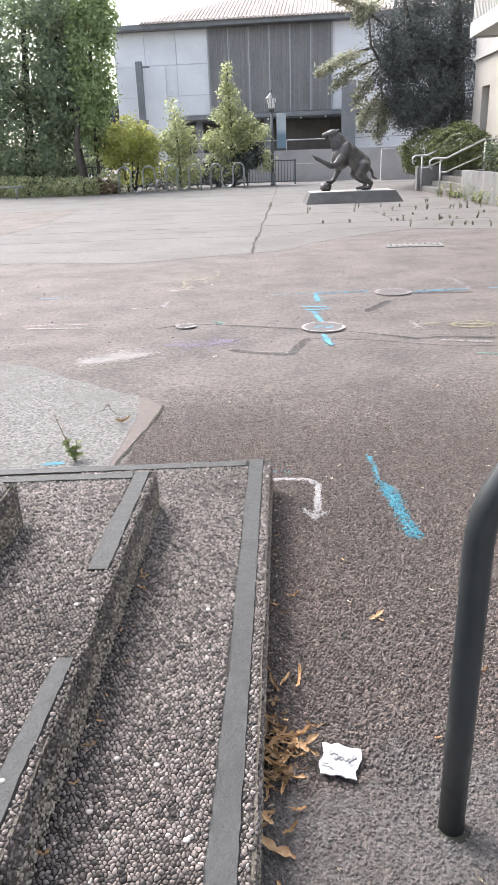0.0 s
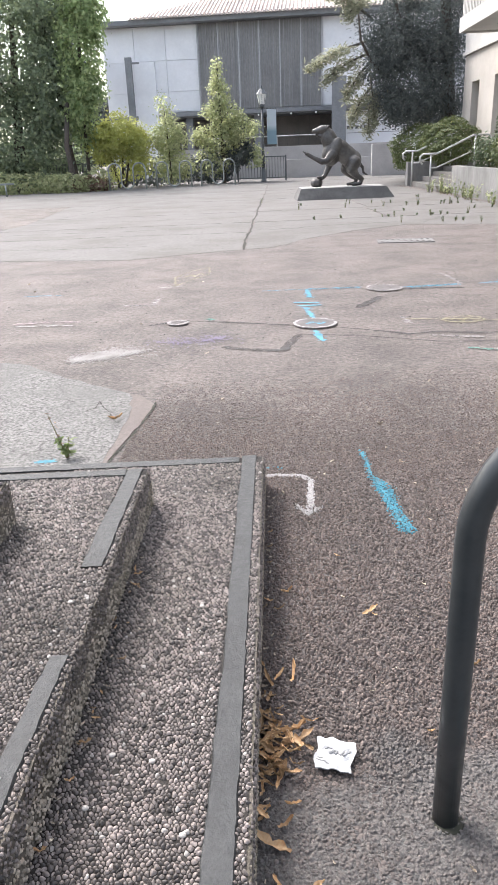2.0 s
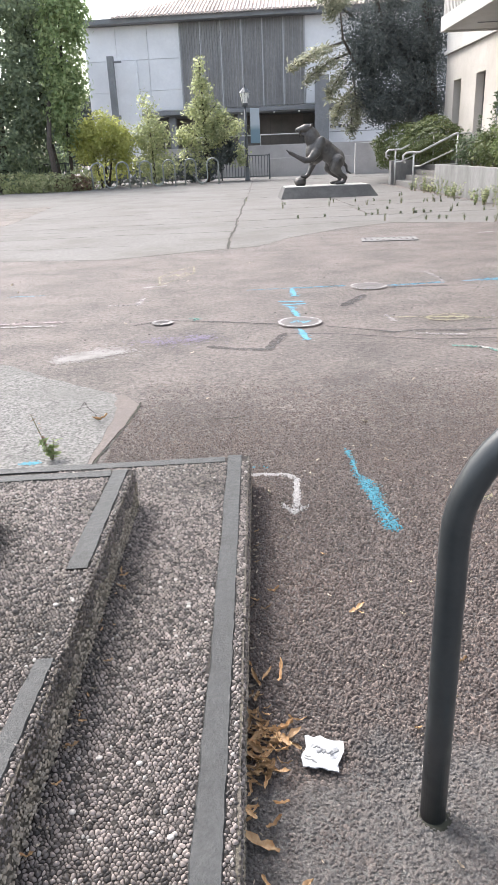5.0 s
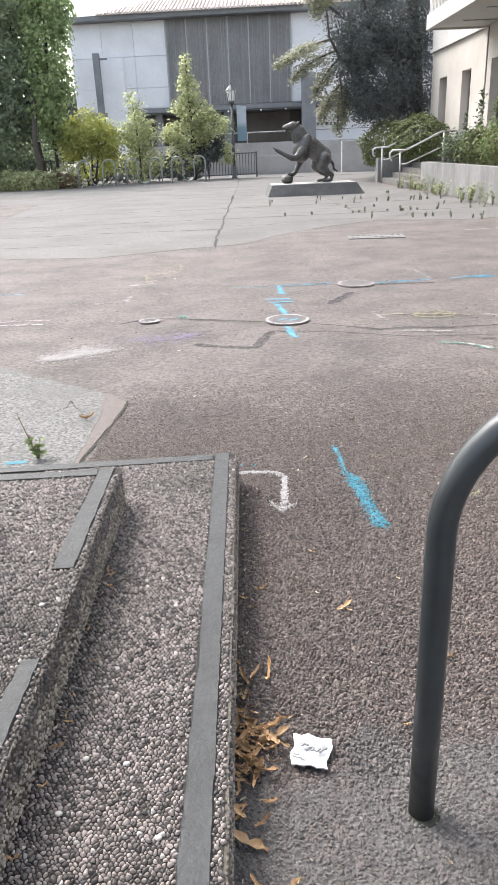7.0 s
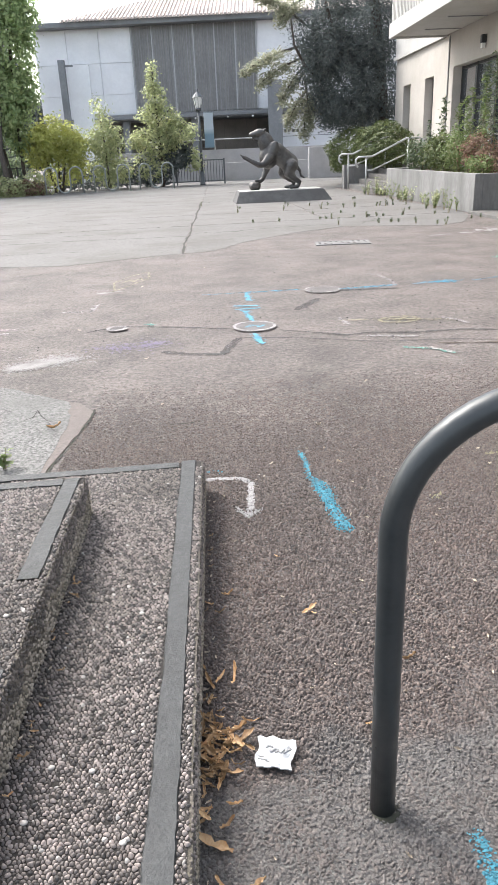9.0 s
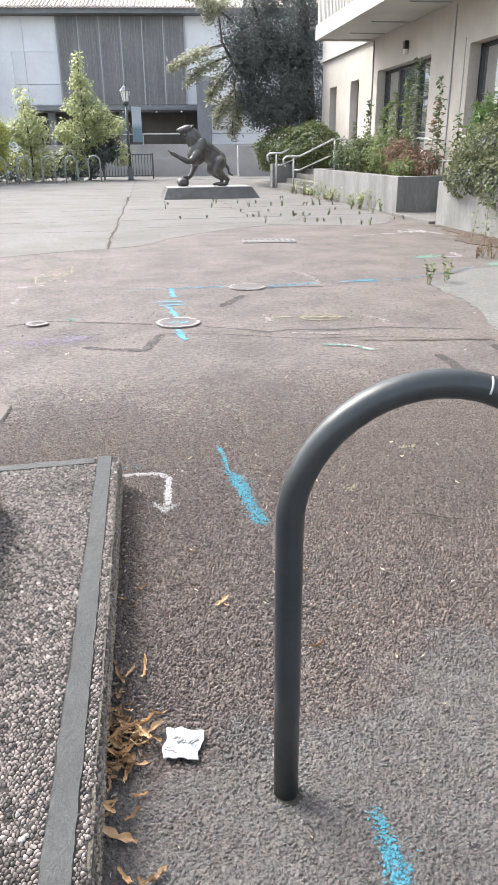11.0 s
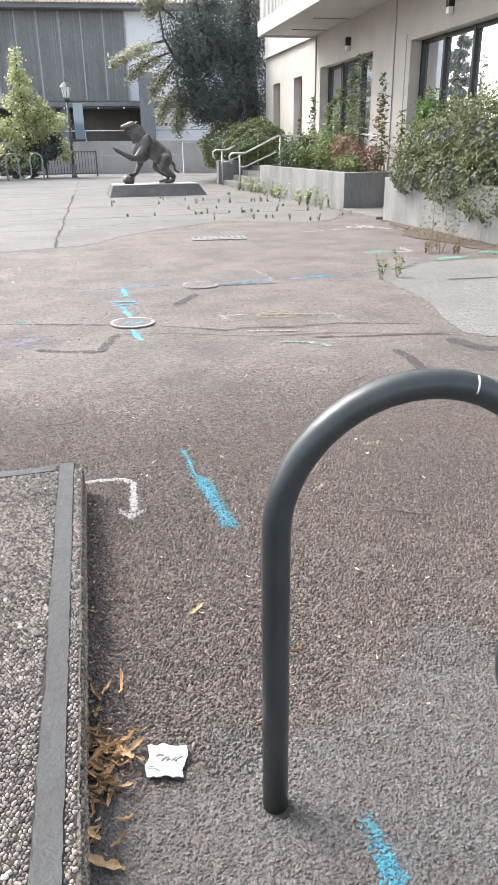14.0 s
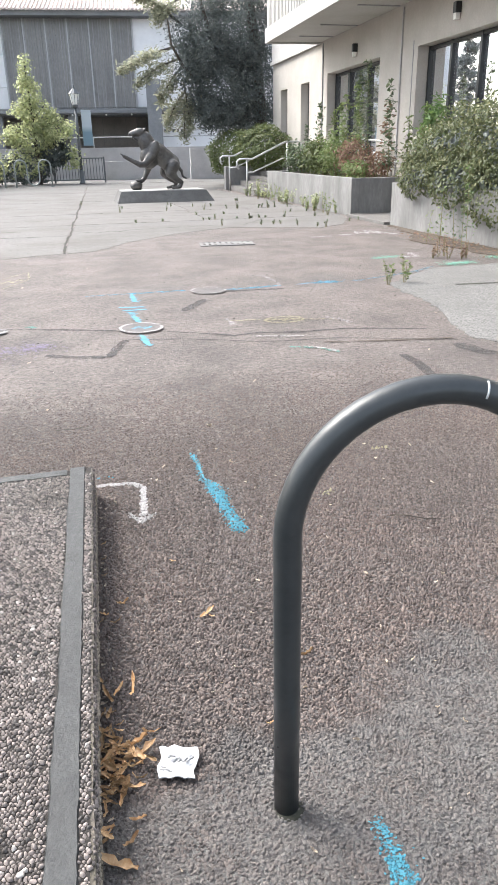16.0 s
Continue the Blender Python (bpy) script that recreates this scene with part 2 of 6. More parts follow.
M["mullion"] = surf("mullion", (0.4, 0.4, 0.41), (0.48, 0.48, 0.49), None, 1, 8, 0.6, 0.0)
M["steel_grey"] = surf("steel_grey", (0.2, 0.205, 0.215), (0.26, 0.265, 0.275), (0.17, 0.175, 0.185), 1.2, 14, 0.6, 0.1, 30)
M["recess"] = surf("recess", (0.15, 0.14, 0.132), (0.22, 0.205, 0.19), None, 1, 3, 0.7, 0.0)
M["brown_door"] = surf("brown_door", (0.22, 0.195, 0.178), (0.27, 0.242, 0.22), (0.18, 0.16, 0.145), 0.8, 12, 0.7, 0.1, 30)
M["roof_tile"] = surf("roof_tile", (0.56, 0.49, 0.45), (0.66, 0.59, 0.55), (0.5, 0.43, 0.39), 1.0, 9, 0.85, 0.2, 20, vary=0.1)
M["rail_metal"] = surf("rail_metal", (0.5, 0.5, 0.49), (0.6, 0.6, 0.59), (0.42, 0.41, 0.39), 6, 60, 0.4, 0.1, 120, metal=0.6)
M["fence_metal"] = surf("fence_metal", (0.09, 0.095, 0.1), (0.13, 0.135, 0.14), None, 1, 20, 0.5, 0.0, metal=0.3)
M["wave_metal"] = surf("wave_metal", (0.24, 0.26, 0.25), (0.33, 0.35, 0.34), None, 1, 20, 0.45, 0.0, metal=0.5)
M["bark"] = surf("bark", (0.055, 0.045, 0.037), (0.12, 0.1, 0.085), (0.08, 0.07, 0.06), 4, 30, 0.95, 0.9, 30, 0.03, stretch=(1, 1, 0.25))
M["stem"] = surf("stem", (0.14, 0.15, 0.06), (0.22, 0.17, 0.1), None, 4, 60, 0.8, 0.0)
M["soil"] = surf("soil", (0.06, 0.047, 0.037), (0.11, 0.085, 0.066), (0.12, 0.093, 0.07), 5, 60, 0.95, 0.9, 40, 0.02)
M["frame_dark"] = surf("frame_dark", (0.018, 0.019, 0.021), (0.026, 0.027, 0.03), None, 1, 40, 0.4, 0.0, spec=0.5)
# brightened and greyed: the pale glare over the left trees is in this colour
M["leaf_mass"] = leafy("leaf_mass", (0.2, 0.245, 0.17), (0.29, 0.345, 0.22), (0.42, 0.47, 0.28), 0.55)
M["leaf_ivy"] = leafy("leaf_ivy", (0.27, 0.35, 0.17), (0.4, 0.48, 0.24), (0.56, 0.62, 0.34), 0.6)
M["leaf_yellow"] = leafy("leaf_yellow", (0.42, 0.44, 0.15), (0.52, 0.53, 0.18), (0.6, 0.6, 0.26), 0.6)
M["leaf_fresh"] = leafy("leaf_fresh", (0.33, 0.36, 0.19), (0.46, 0.49, 0.28), (0.62, 0.62, 0.39), 0.6)
# dark foliage raised to grey-blue, with the haze over the cypress mixed in
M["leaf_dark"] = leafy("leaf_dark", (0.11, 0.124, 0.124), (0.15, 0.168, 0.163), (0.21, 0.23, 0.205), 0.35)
M["leaf_cedar"] = leafy("leaf_cedar", (0.24, 0.25, 0.18), (0.36, 0.36, 0.26), (0.48, 0.47, 0.35), 0.5)
M["leaf_hedge"] = leafy("leaf_hedge", (0.06, 0.075, 0.034), (0.115, 0.13, 0.056), (0.22, 0.215, 0.11), 0.3, 0.5)
M["leaf_clip"] = leafy("leaf_clip", (0.075, 0.1, 0.04), (0.12, 0.145, 0.055), (0.18, 0.19, 0.08), 0.3)
M["leaf_weed"] = leafy("leaf_weed", (0.12, 0.16, 0.06), (0.18, 0.23, 0.09), (0.27, 0.29, 0.14), 0.4)
M["leaf_grey"] = leafy("leaf_grey", (0.07, 0.1, 0.055), (0.12, 0.15, 0.085), (0.18, 0.2, 0.12), 0.3)
M["leaf_lime"] = leafy("leaf_lime", (0.08, 0.14, 0.045), (0.12, 0.19, 0.06), (0.18, 0.25, 0.09), 0.4)
M["leaf_dead"] = leafy("leaf_dead", (0.15, 0.095, 0.07), (0.22, 0.14, 0.1), (0.3, 0.21, 0.15), 0.35, 0.8)
M["dry_leaf"] = surf("dry_leaf", (0.36, 0.2, 0.09), (0.57, 0.41, 0.23), (0.22, 0.09, 0.035), 25, 60, 0.6, 0.3, 90, 0.002, vary=0.45)
M["dry_chip"] = surf("dry_chip", (0.42, 0.35, 0.27), (0.58, 0.51, 0.42), (0.3, 0.2, 0.12), 30, 80, 0.7, 0.2, 90, 0.002, vary=0.4)
M["paper"] = surf("paper", (0.44, 0.436, 0.432), (0.51, 0.506, 0.502), None, 8, 60, 0.85, 0.15, 90, 0.002)
M["ink"] = surf("ink", (0.2, 0.2, 0.2), (0.32, 0.32, 0.32), None, 8, 200, 0.85, 0.0)
M["tar"] = sprayed("tar", (0.055, 0.05, 0.048), 0.53, 30)
M["paint_blue"] = sprayed("paint_blue", (0.06, 0.23, 0.33), 0.54)
M["paint_thin"] = sprayed("paint_thin", (0.05, 0.2, 0.26), 0.46, 60)
M["paint_blue_faint"] = sprayed("paint_blue_faint", (0.14, 0.24, 0.3), 0.525)
M["paint_white"] = sprayed("paint_white", (0.33, 0.308, 0.302), 0.57)
M["paint_faint"] = sprayed("paint_faint", (0.32, 0.295, 0.285), 0.53)
M["paint_yellow"] = sprayed("paint_yellow", (0.33, 0.295, 0.2), 0.53)
M["paint_teal"] = sprayed("paint_teal", (0.11, 0.24, 0.2), 0.53)
M["paint_pink"] = sprayed("paint_pink", (0.33, 0.265, 0.265), 0.56)
M["crack_dark"] = surf("crack_dark", (0.022, 0.02, 0.018), (0.05, 0.045, 0.038), (0.04, 0.042, 0.025), 4, 60, 0.95, 0.5, 60)
M["wall_pale"] = surf("wall_pale", (0.4, 0.385, 0.38), (0.47, 0.455, 0.45), (0.33, 0.318, 0.31), 0.9, 20, 0.85, 0.2, 40)
M["chip_stone"] = chips("chip_stone")
M["near_blue"] = surf("near_blue", (0.045, 0.2, 0.26), (0.075, 0.27, 0.34), (0.05, 0.14, 0.18), 20, 160, 0.75, 0.3, 200, 0.002)
M["far_blue"] = surf("far_blue", (0.08, 0.27, 0.37), (0.13, 0.36, 0.46), (0.08, 0.2, 0.26), 9, 120, 0.8, 0.0)
M["far_white"] = surf("far_white", (0.215, 0.2, 0.193), (0.3, 0.28, 0.27), (0.18, 0.165, 0.155), 9, 120, 0.85, 0.0)
M["far_purple"] = surf("far_purple", (0.15, 0.125, 0.185), (0.19, 0.16, 0.225), None, 9, 120, 0.8, 0.0)
M["far_teal"] = surf("far_teal", (0.09, 0.24, 0.18), (0.15, 0.32, 0.25), None, 9, 120, 0.8, 0.0)
M["near_white"] = surf("near_white", (0.25, 0.235, 0.228), (0.35, 0.335, 0.325), None, 20, 160, 0.75, 0.3, 200, 0.002)
M["near_yellow"] = surf("near_yellow", (0.2, 0.18, 0.11), (0.3, 0.27, 0.17), None, 20, 160, 0.75, 0.3, 200, 0.002)

glass, N, L, p = node_mat("window_glass")
p.inputs["Base Color"].default_value = (0.92, 0.93, 0.95, 1)
p.inputs["Metallic"].default_value = 0.9
p.inputs["Roughness"].default_value = 0.02
p.inputs["IOR"].default_value = 2.4
p.inputs["Specular IOR Level"].default_value = 0.9
M["glass"] = glass
lampglass, N, L, p = node_mat("lamp_glass")
p.inputs["Base Color"].default_value = (0.85, 0.84, 0.8, 1)
p.inputs["Roughness"].default_value = 0.25
M["lamp_glass"] = lampglass
poster, N, L, p = node_mat("poster_print")
v = N.new("ShaderNodeTexCoord").outputs["Object"]
xyz = N.new("ShaderNodeSeparateXYZ")
L.new(v, xyz.inputs[0])
L.new(blend(N, L, span(N, L, xyz.outputs[2], 2.1, 2.35), (0.2, 0.3, 0.37), (0.5, 0.56, 0.61)), p.inputs["Base Color"])
M["poster"] = poster

# ---- builders ----


def thing(name, label, category, group="", kind="", at=None):
    ob = new(name)
    ob.empty_display_size = 0.2
    if at is not None:
        ob.matrix_world = at
    return tagged(ob, label, category, group, kind)


def part(name, bm, material, parent=None, label="", smooth=False):
    me = bpy.data.meshes.new(name)
    bmesh.ops.recalc_face_normals(bm, faces=bm.faces[:])
    bm.to_mesh(me)
    bm.free()
    me.materials.append(M[material])
    if smooth:
        me.polygons.foreach_set("use_smooth", [True] * len(me.polygons))
    ob = new(name, me)
    ob.parent = parent
    return tagged(ob, label, kind="stuff" if name in ("stems", "stalks") else "")


def raw(name, verts, faces, material, parent=None, label="", smooth=False, kind=""):
    me = bpy.data.meshes.new(name)
    verts, faces = np.asarray(verts, dtype=np.float32), np.asarray(faces, dtype=np.int32)
    k = faces.shape[1]
    me.vertices.add(len(verts))
    me.vertices.foreach_set("co", verts.ravel())
    me.loops.add(faces.size)
    me.loops.foreach_set("vertex_index", faces.ravel())
    me.polygons.add(len(faces))
    me.polygons.foreach_set("loop_start", np.arange(0, faces.size, k, dtype=np.int32))
    me.update(calc_edges=True)
    me.materials.append(M[material])
    if smooth:
        me.polygons.foreach_set("use_smooth", [True] * len(me.polygons))
    ob = new(name, me)
    ob.parent = parent
    return tagged(ob, label, kind=kind)


def box(bm, x0, x1, y0, y1, z0, z1, bevel=0.0):
    m = Matrix.LocRotScale(((x0 + x1) / 2, (y0 + y1) / 2, (z0 + z1) / 2), None, (abs(x1 - x0), abs(y1 - y0), abs(z1 - z0)))
    g = bmesh.ops.create_cube(bm, size=1, matrix=m)
    if bevel:
        edges = list({e for v in g["verts"] for e in v.link_edges})
        bmesh.ops.bevel(bm, geom=edges, offset=bevel, segments=2, affect="EDGES", profile=0.6)
    return bm


def boxed(*a, **k):
    return box(bmesh.new(), *a, **k)


def prism(bm, pts, z0, z1):
    lo = [bm.verts.new((x, y, z0)) for x, y in pts]
    hi = [bm.verts.new((x, y, z1)) for x, y in pts]
    n = len(pts)
    bm.faces.new(lo)
    bm.faces.new(hi)
    for i in range(n):
        bm.faces.new((lo[i], lo[(i + 1) % n], hi[(i + 1) % n], hi[i]))
    return bm


def tube(bm, pts, r, seg=10, r_end=None, caps=True):
    pts = [Vector(q) for q in pts]
    n, rings, side = len(pts), [], None
    for i, q in enumerate(pts):
        way = (pts[min(i + 1, n - 1)] - pts[max(i - 1, 0)]).normalized()
        if side is None:
            side = way.orthogonal().normalized()
        side = (side - way * side.dot(way)).normalized()
        up = way.cross(side)
        rr = r if r_end is None else r + (r_end - r) * i / (n - 1)
        rings.append([bm.verts.new(q + side * (rr * math.cos(a)) + up * (rr * math.sin(a))) for a in (2 * math.pi * j / seg for j in range(seg))])
    for a, b in zip(rings, rings[1:]):
        for j in range(seg):
            bm.faces.new((a[j], a[(j + 1) % seg], b[(j + 1) % seg], b[j]))
    if caps:
        bm.faces.new(rings[0])
        bm.faces.new(rings[-1])
    return bm


def tubed(pts, r, seg=10, r_end=None):
    return tube(bmesh.new(), pts, r, seg, r_end)


def jagged(pts, step, amp, seed):
    """The outline pts broken into short runs, worn unevenly."""
    rng, out = random.Random(seed), []
    for (x0, y0), (x1, y1) in zip(pts, pts[1:] + pts[:1]):
        n = max(1, int(math.hypot(x1 - x0, y1 - y0) / step))
        for i in range(n):
            s = i / n
            out.append((x0 + (x1 - x0) * s + rng.uniform(-amp, amp), y0 + (y1 - y0) * s + rng.uniform(-amp, amp)))
    return out


def ribbon(pts, width, z, wob=0.15, step=0.06, seed=1, ends=0.6):
    """A hand-drawn line on the ground as a thin raised strip of uneven width."""
    rng, bm, line = random.Random(seed), bmesh.new(), []
    for (x0, y0), (x1, y1) in zip(pts, pts[1:]):
        n = max(1, int(math.hypot(x1 - x0, y1 - y0) / step))
        line += [(x0 + (x1 - x0) * i / n, y0 + (y1 - y0) * i / n) for i in range(n)]
    line.append(pts[-1])
    prev = None
    for i, (x, y) in enumerate(line):
        a, b = line[max(i - 1, 0)], line[min(i + 1, len(line) - 1)]
        dx, dy = b[0] - a[0], b[1] - a[1]
        k = math.hypot(dx, dy) or 1
        w = width / 2 * rng.uniform(1 - wob, 1 + wob) * (ends if i in (0, len(line) - 1) else 1)
        pair = [bm.verts.new((x - dy / k * w, y + dx / k * w, z)), bm.verts.new((x + dy / k * w, y - dx / k * w, z))]
        if prev:
            bm.faces.new((prev[0], prev[1], pair[1], pair[0]))
        prev = pair
    return bm


def ring_flat(bm, x, y, r0, r1, z, seg=40, wob=0.0, seed=3):
    rng = random.Random(seed)
    pairs = []
    for i in range(seg):
        a = 2 * math.pi * i / seg
        w = rng.uniform(-wob, wob)
        pairs.append([bm.verts.new((x + math.cos(a) * r, y + math.sin(a) * r, z)) for r in (r0 + w, r1 + w)])
    for i in range(seg):
        p0, p1 = pairs[i], pairs[(i + 1) % seg]
        bm.faces.new((p0[0], p0[1], p1[1], p1[0]))
    return bm


def mark(name, label, bm, material):
    ob = part(name, bm, material)
    return tagged(ob, label, "ground marking")


def leaves(name, pts, normals, size, material, parent, seed, long=1.7, jitter=0.7, hang=0.0, smooth=False, label=""):
    """One mesh of many small folded leaves at pts, turned roughly along normals."""
    rng = np.random.default_rng(seed)
    n = len(pts)
    nor = normals + np.array((0, 0, 0.55)) + rng.normal(0, jitter, (n, 3))
    nor /= np.linalg.norm(nor, axis=1, keepdims=True) + 1e-9
    d = rng.normal(0, 1, (n, 3)) - np.array((0, 0, hang))
    d -= nor * (d * nor).sum(1, keepdims=True)
    d /= np.linalg.norm(d, axis=1, keepdims=True) + 1e-9
    s = np.cross(nor, d)
    k = (size * rng.uniform(0.6, 1.35, n))[:, None]
    base, tip = pts - d * k * 0.5 * long, pts + d * k * 0.5 * long
    left = pts + s * k * 0.5 + nor * k * 0.14
    right = pts - s * k * 0.5 + nor * k * 0.14
    v = np.stack([base, left, tip, right], 1).reshape(-1, 3)
    i = np.arange(n) * 4
    f = np.stack([np.stack([i, i + 2, i + 1], 1), np.stack([i, i + 3, i + 2], 1)], 1).reshape(-1, 3)
    return raw(name, v, f, material, parent, label)


def blob_points(blobs, seed, lo=0.55):
    """Points and outward directions in the outer part of several ellipsoids: (centre, radii, count)."""
    rng = np.random.default_rng(seed)
    P, Q = [], []
    for c, r, n in blobs:
        d = rng.normal(0, 1, (n, 3))
        d /= np.linalg.norm(d, axis=1, keepdims=True)
        bumps = 1 + 0.12 * np.sin(d[:, :1] * 7 + c[0]) * np.cos(d[:, 2:] * 6 + c[1]) + 0.08 * np.sin(d[:, 1:2] * 13 + d[:, 2:] * 11)
        P.append(np.array(c) + d * np.array(r) * bumps * rng.uniform(lo, 1, (n, 1)) ** 0.6)
        Q.append(d / np.array(r))
    Q = np.concatenate(Q)
    return np.concatenate(P), Q / np.linalg.norm(Q, axis=1, keepdims=True)


def twig_clumps(blobs, seed, per=9, spread=0.25):
    """Clusters of leaf points, for an uneven outline with gaps."""
    rng = np.random.default_rng(seed)
    P, Q = blob_points([(c, r, max(4, n // per)) for c, r, n in blobs], seed, 0.35)
    P = np.repeat(P, per, 0) + rng.normal(0, spread, (len(P) * per, 3)) * np.array((1, 1, 0.75))
    return P, np.repeat(Q, per, 0)

# ---- ground ----
CELL = 0.0055
gx = np.concatenate([[-600, -150, -50, -20, -8, -4, -2, -1, -0.4], np.arange(-0.12, 1.75, CELL), [1.9, 2.4, 3.2, 4.5, 7, 12, 30, 150, 600]])
gy = np.concatenate([[-600, -150, -40, -12, -4, -1, 0, 0.3], np.arange(0.5, 3.05, CELL), [3.2, 3.6, 4.5, 6, 9, 14, 22, 35, 60, 150, 700]])
relief = np.full((len(gy), len(gx)), -0.0006)
rng = np.random.default_rng(5)
IX0, IY0 = 9, 8
NXD, NYD = len(np.arange(-0.12, 1.75, CELL)), len(np.arange(0.5, 3.05, CELL))
for sx, sy, sr, sh in zip(rng.uniform(-0.1, 1.74, 30000), rng.uniform(0.5, 3.04, 30000), rng.uniform(0.0045, 0.0105, 30000), rng.uniform(0.001, 0.003, 30000)):
    i0, i1 = int((sx - sr + 0.12) / CELL), int((sx + sr + 0.12) / CELL) + 2
    j0, j1 = int((sy - sr - 0.5) / CELL), int((sy + sr - 0.5) / CELL) + 2
    i0, j0, i1, j1 = max(i0, 0), max(j0, 0), min(i1, NXD), min(j1, NYD)
    if i1 <= i0 or j1 <= j0:
        continue
    xs, ys = gx[IX0 + i0:IX0 + i1], gy[IY0 + j0:IY0 + j1]
    dome = sh * (1 - ((xs[None] - sx) ** 2 + (ys[:, None] - sy) ** 2) / sr ** 2)
    if sy < 1.05 + 0.2 * sx:
        dome = dome * 0.6
    view = relief[IY0 + j0:IY0 + j1, IX0 + i0:IX0 + i1]
    np.maximum(view, dome - 0.0006, out=view)
relief *= 0.35 * np.clip((3.0 - gy) / 0.9, 0, 1)[:, None]
relief[:IY0] = 0
relief[:, :IX0] = 0
relief[:, IX0 + NXD:] = 0
mx, my = np.meshgrid(gx, gy)
gv = np.stack([mx, my, relief], -1).reshape(-1, 3)
jj, ii = np.meshgrid(np.arange(len(gy) - 1), np.arange(len(gx) - 1), indexing="ij")
q = (jj * len(gx) + ii).ravel()
gf = np.stack([q, q + 1, q + 1 + len(gx), q + len(gx)], 1)
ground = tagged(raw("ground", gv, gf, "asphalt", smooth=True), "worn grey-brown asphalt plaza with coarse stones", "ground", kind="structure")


# the coarse stones of the near asphalt, each a low angular lump standing out of the binder
STEP = 0.0086


def stone_field():
    rg = np.random.default_rng(77)
    nx, ny = int(2.8 / STEP), int(3.4 / (STEP * 0.87))
    I, J = np.meshgrid(np.arange(nx), np.arange(ny))
    x = (-0.6 + (I + 0.5 * (J % 2)) * STEP + rg.normal(0, STEP * 0.27, I.shape)).ravel()
    y = (0.58 + J * STEP * 0.87 + rg.normal(0, STEP * 0.27, I.shape)).ravel()
    edge = 0.095 + 0.061 * (y - 2.47)
    ok = ((x > edge + 0.003) | (y > 2.475)) & (x < 0.22 + 0.82 * y) & (rg.uniform(0, 1, x.shape) < np.clip((4.0 - y) / 1.4, 0, 0.96))
    ok &= ~((x < np.interp(y, (2.5, 3.06, 3.32, 3.63, 3.8, 4.4), (-0.54, -0.5, -0.45, -0.43, -0.42, -0.5))) & (y < 4.4)) & (y < 4.4)
    x, y = x[ok], y[ok]
    n = len(x)
    r = STEP * rg.uniform(0.36, 0.8, n)
    asp, ang = rg.uniform(0.6, 1.0, n), rg.uniform(0, math.pi, n)
    lobe = np.array([noise.fractal(Vector((a * 2.3, b * 2.3, 4.0)), 1.0, 2.0, 4) for a, b in zip(x, y)])
    bare = y - 0.24 * x + lobe * 0.3 > 1.06
    h = STEP * rg.uniform(0.1, 0.62, n) * np.where(bare, 1.15, 0.55) * np.clip((5.2 - y) / 3.0, 0.3, 1)
    tx, ty = rg.normal(0, 0.38, n), rg.normal(0, 0.38, n)
    vs = []
    for rad, lift in ((1.0, -0.25), (0.8, 0.85)):
        for c in range(6):
            a = 2 * math.pi * c / 6
            k = rg.uniform(0.6, 1.25, n) * rad
            px, py = math.cos(a) * k * r, math.sin(a) * k * asp * r
            wx, wy = px * np.cos(ang) - py * np.sin(ang), px * np.sin(ang) + py * np.cos(ang)
            vs.append(np.stack([x + wx, y + wy, lift * h + (wx * tx + wy * ty) * (lift > 0)], 1))
    vs.append(np.stack([x, y, h], 1))
    return x, y, np.stack(vs, 1), bare


SX, SY, SV, BARE = stone_field()
FREE = np.ones(len(SX), dtype=bool)
SF = []
for c in range(6):
    d = (c + 1) % 6
    SF += [(c, d, 6 + d), (c, 6 + d, 6 + c), (6 + c, 6 + d, 12)]
SF = np.array(SF)


def stone_mesh(name, pick, material, parent, label, kind=""):
    w = SV[pick]
    faces = (SF[None] + (np.arange(len(w)) * 13)[:, None, None]).reshape(-1, 3)
    return raw(name, w.reshape(-1, 3), faces, material, parent, label, False, kind)


def drape(name, label, inside, material, seed, film=None, width=0.05):
    """Spray paint on the coarse asphalt: it coats the stones, thinning out to the sides. inside(x, y): 0 to 1."""
    rg = np.random.default_rng(seed)
    pick = FREE & (inside(SX, SY) > rg.uniform(0, 1, SX.shape))
    FREE[pick] = False
    ob = tagged(stone_mesh(name, pick, material, None, label, "stuff"), label, "ground marking")
    if film:
        part("paint_film", ribbon(film, width, 0.0022, 0.35, 0.03, seed), "paint_thin" if material == "near_blue" else "paint_white", ob, "thin paint between the stones")
    return ob


def stroke(pts, widths, soft=0.012):
    def inside(x, y):
        best = np.zeros(x.shape)
        for (a, b), (c, d), w0, w1 in zip(pts, pts[1:], widths, widths[1:]):
            s = np.clip(((x - a) * (c - a) + (y - b) * (d - b)) / ((c - a) ** 2 + (d - b) ** 2), 0, 1)
            dist = np.hypot(x - a - s * (c - a), y - b - s * (d - b))
            w = w0 + (w1 - w0) * s
            best = np.maximum(best, np.clip((w - dist) / soft + 0.3, 0, 0.97))
        return best
    return inside


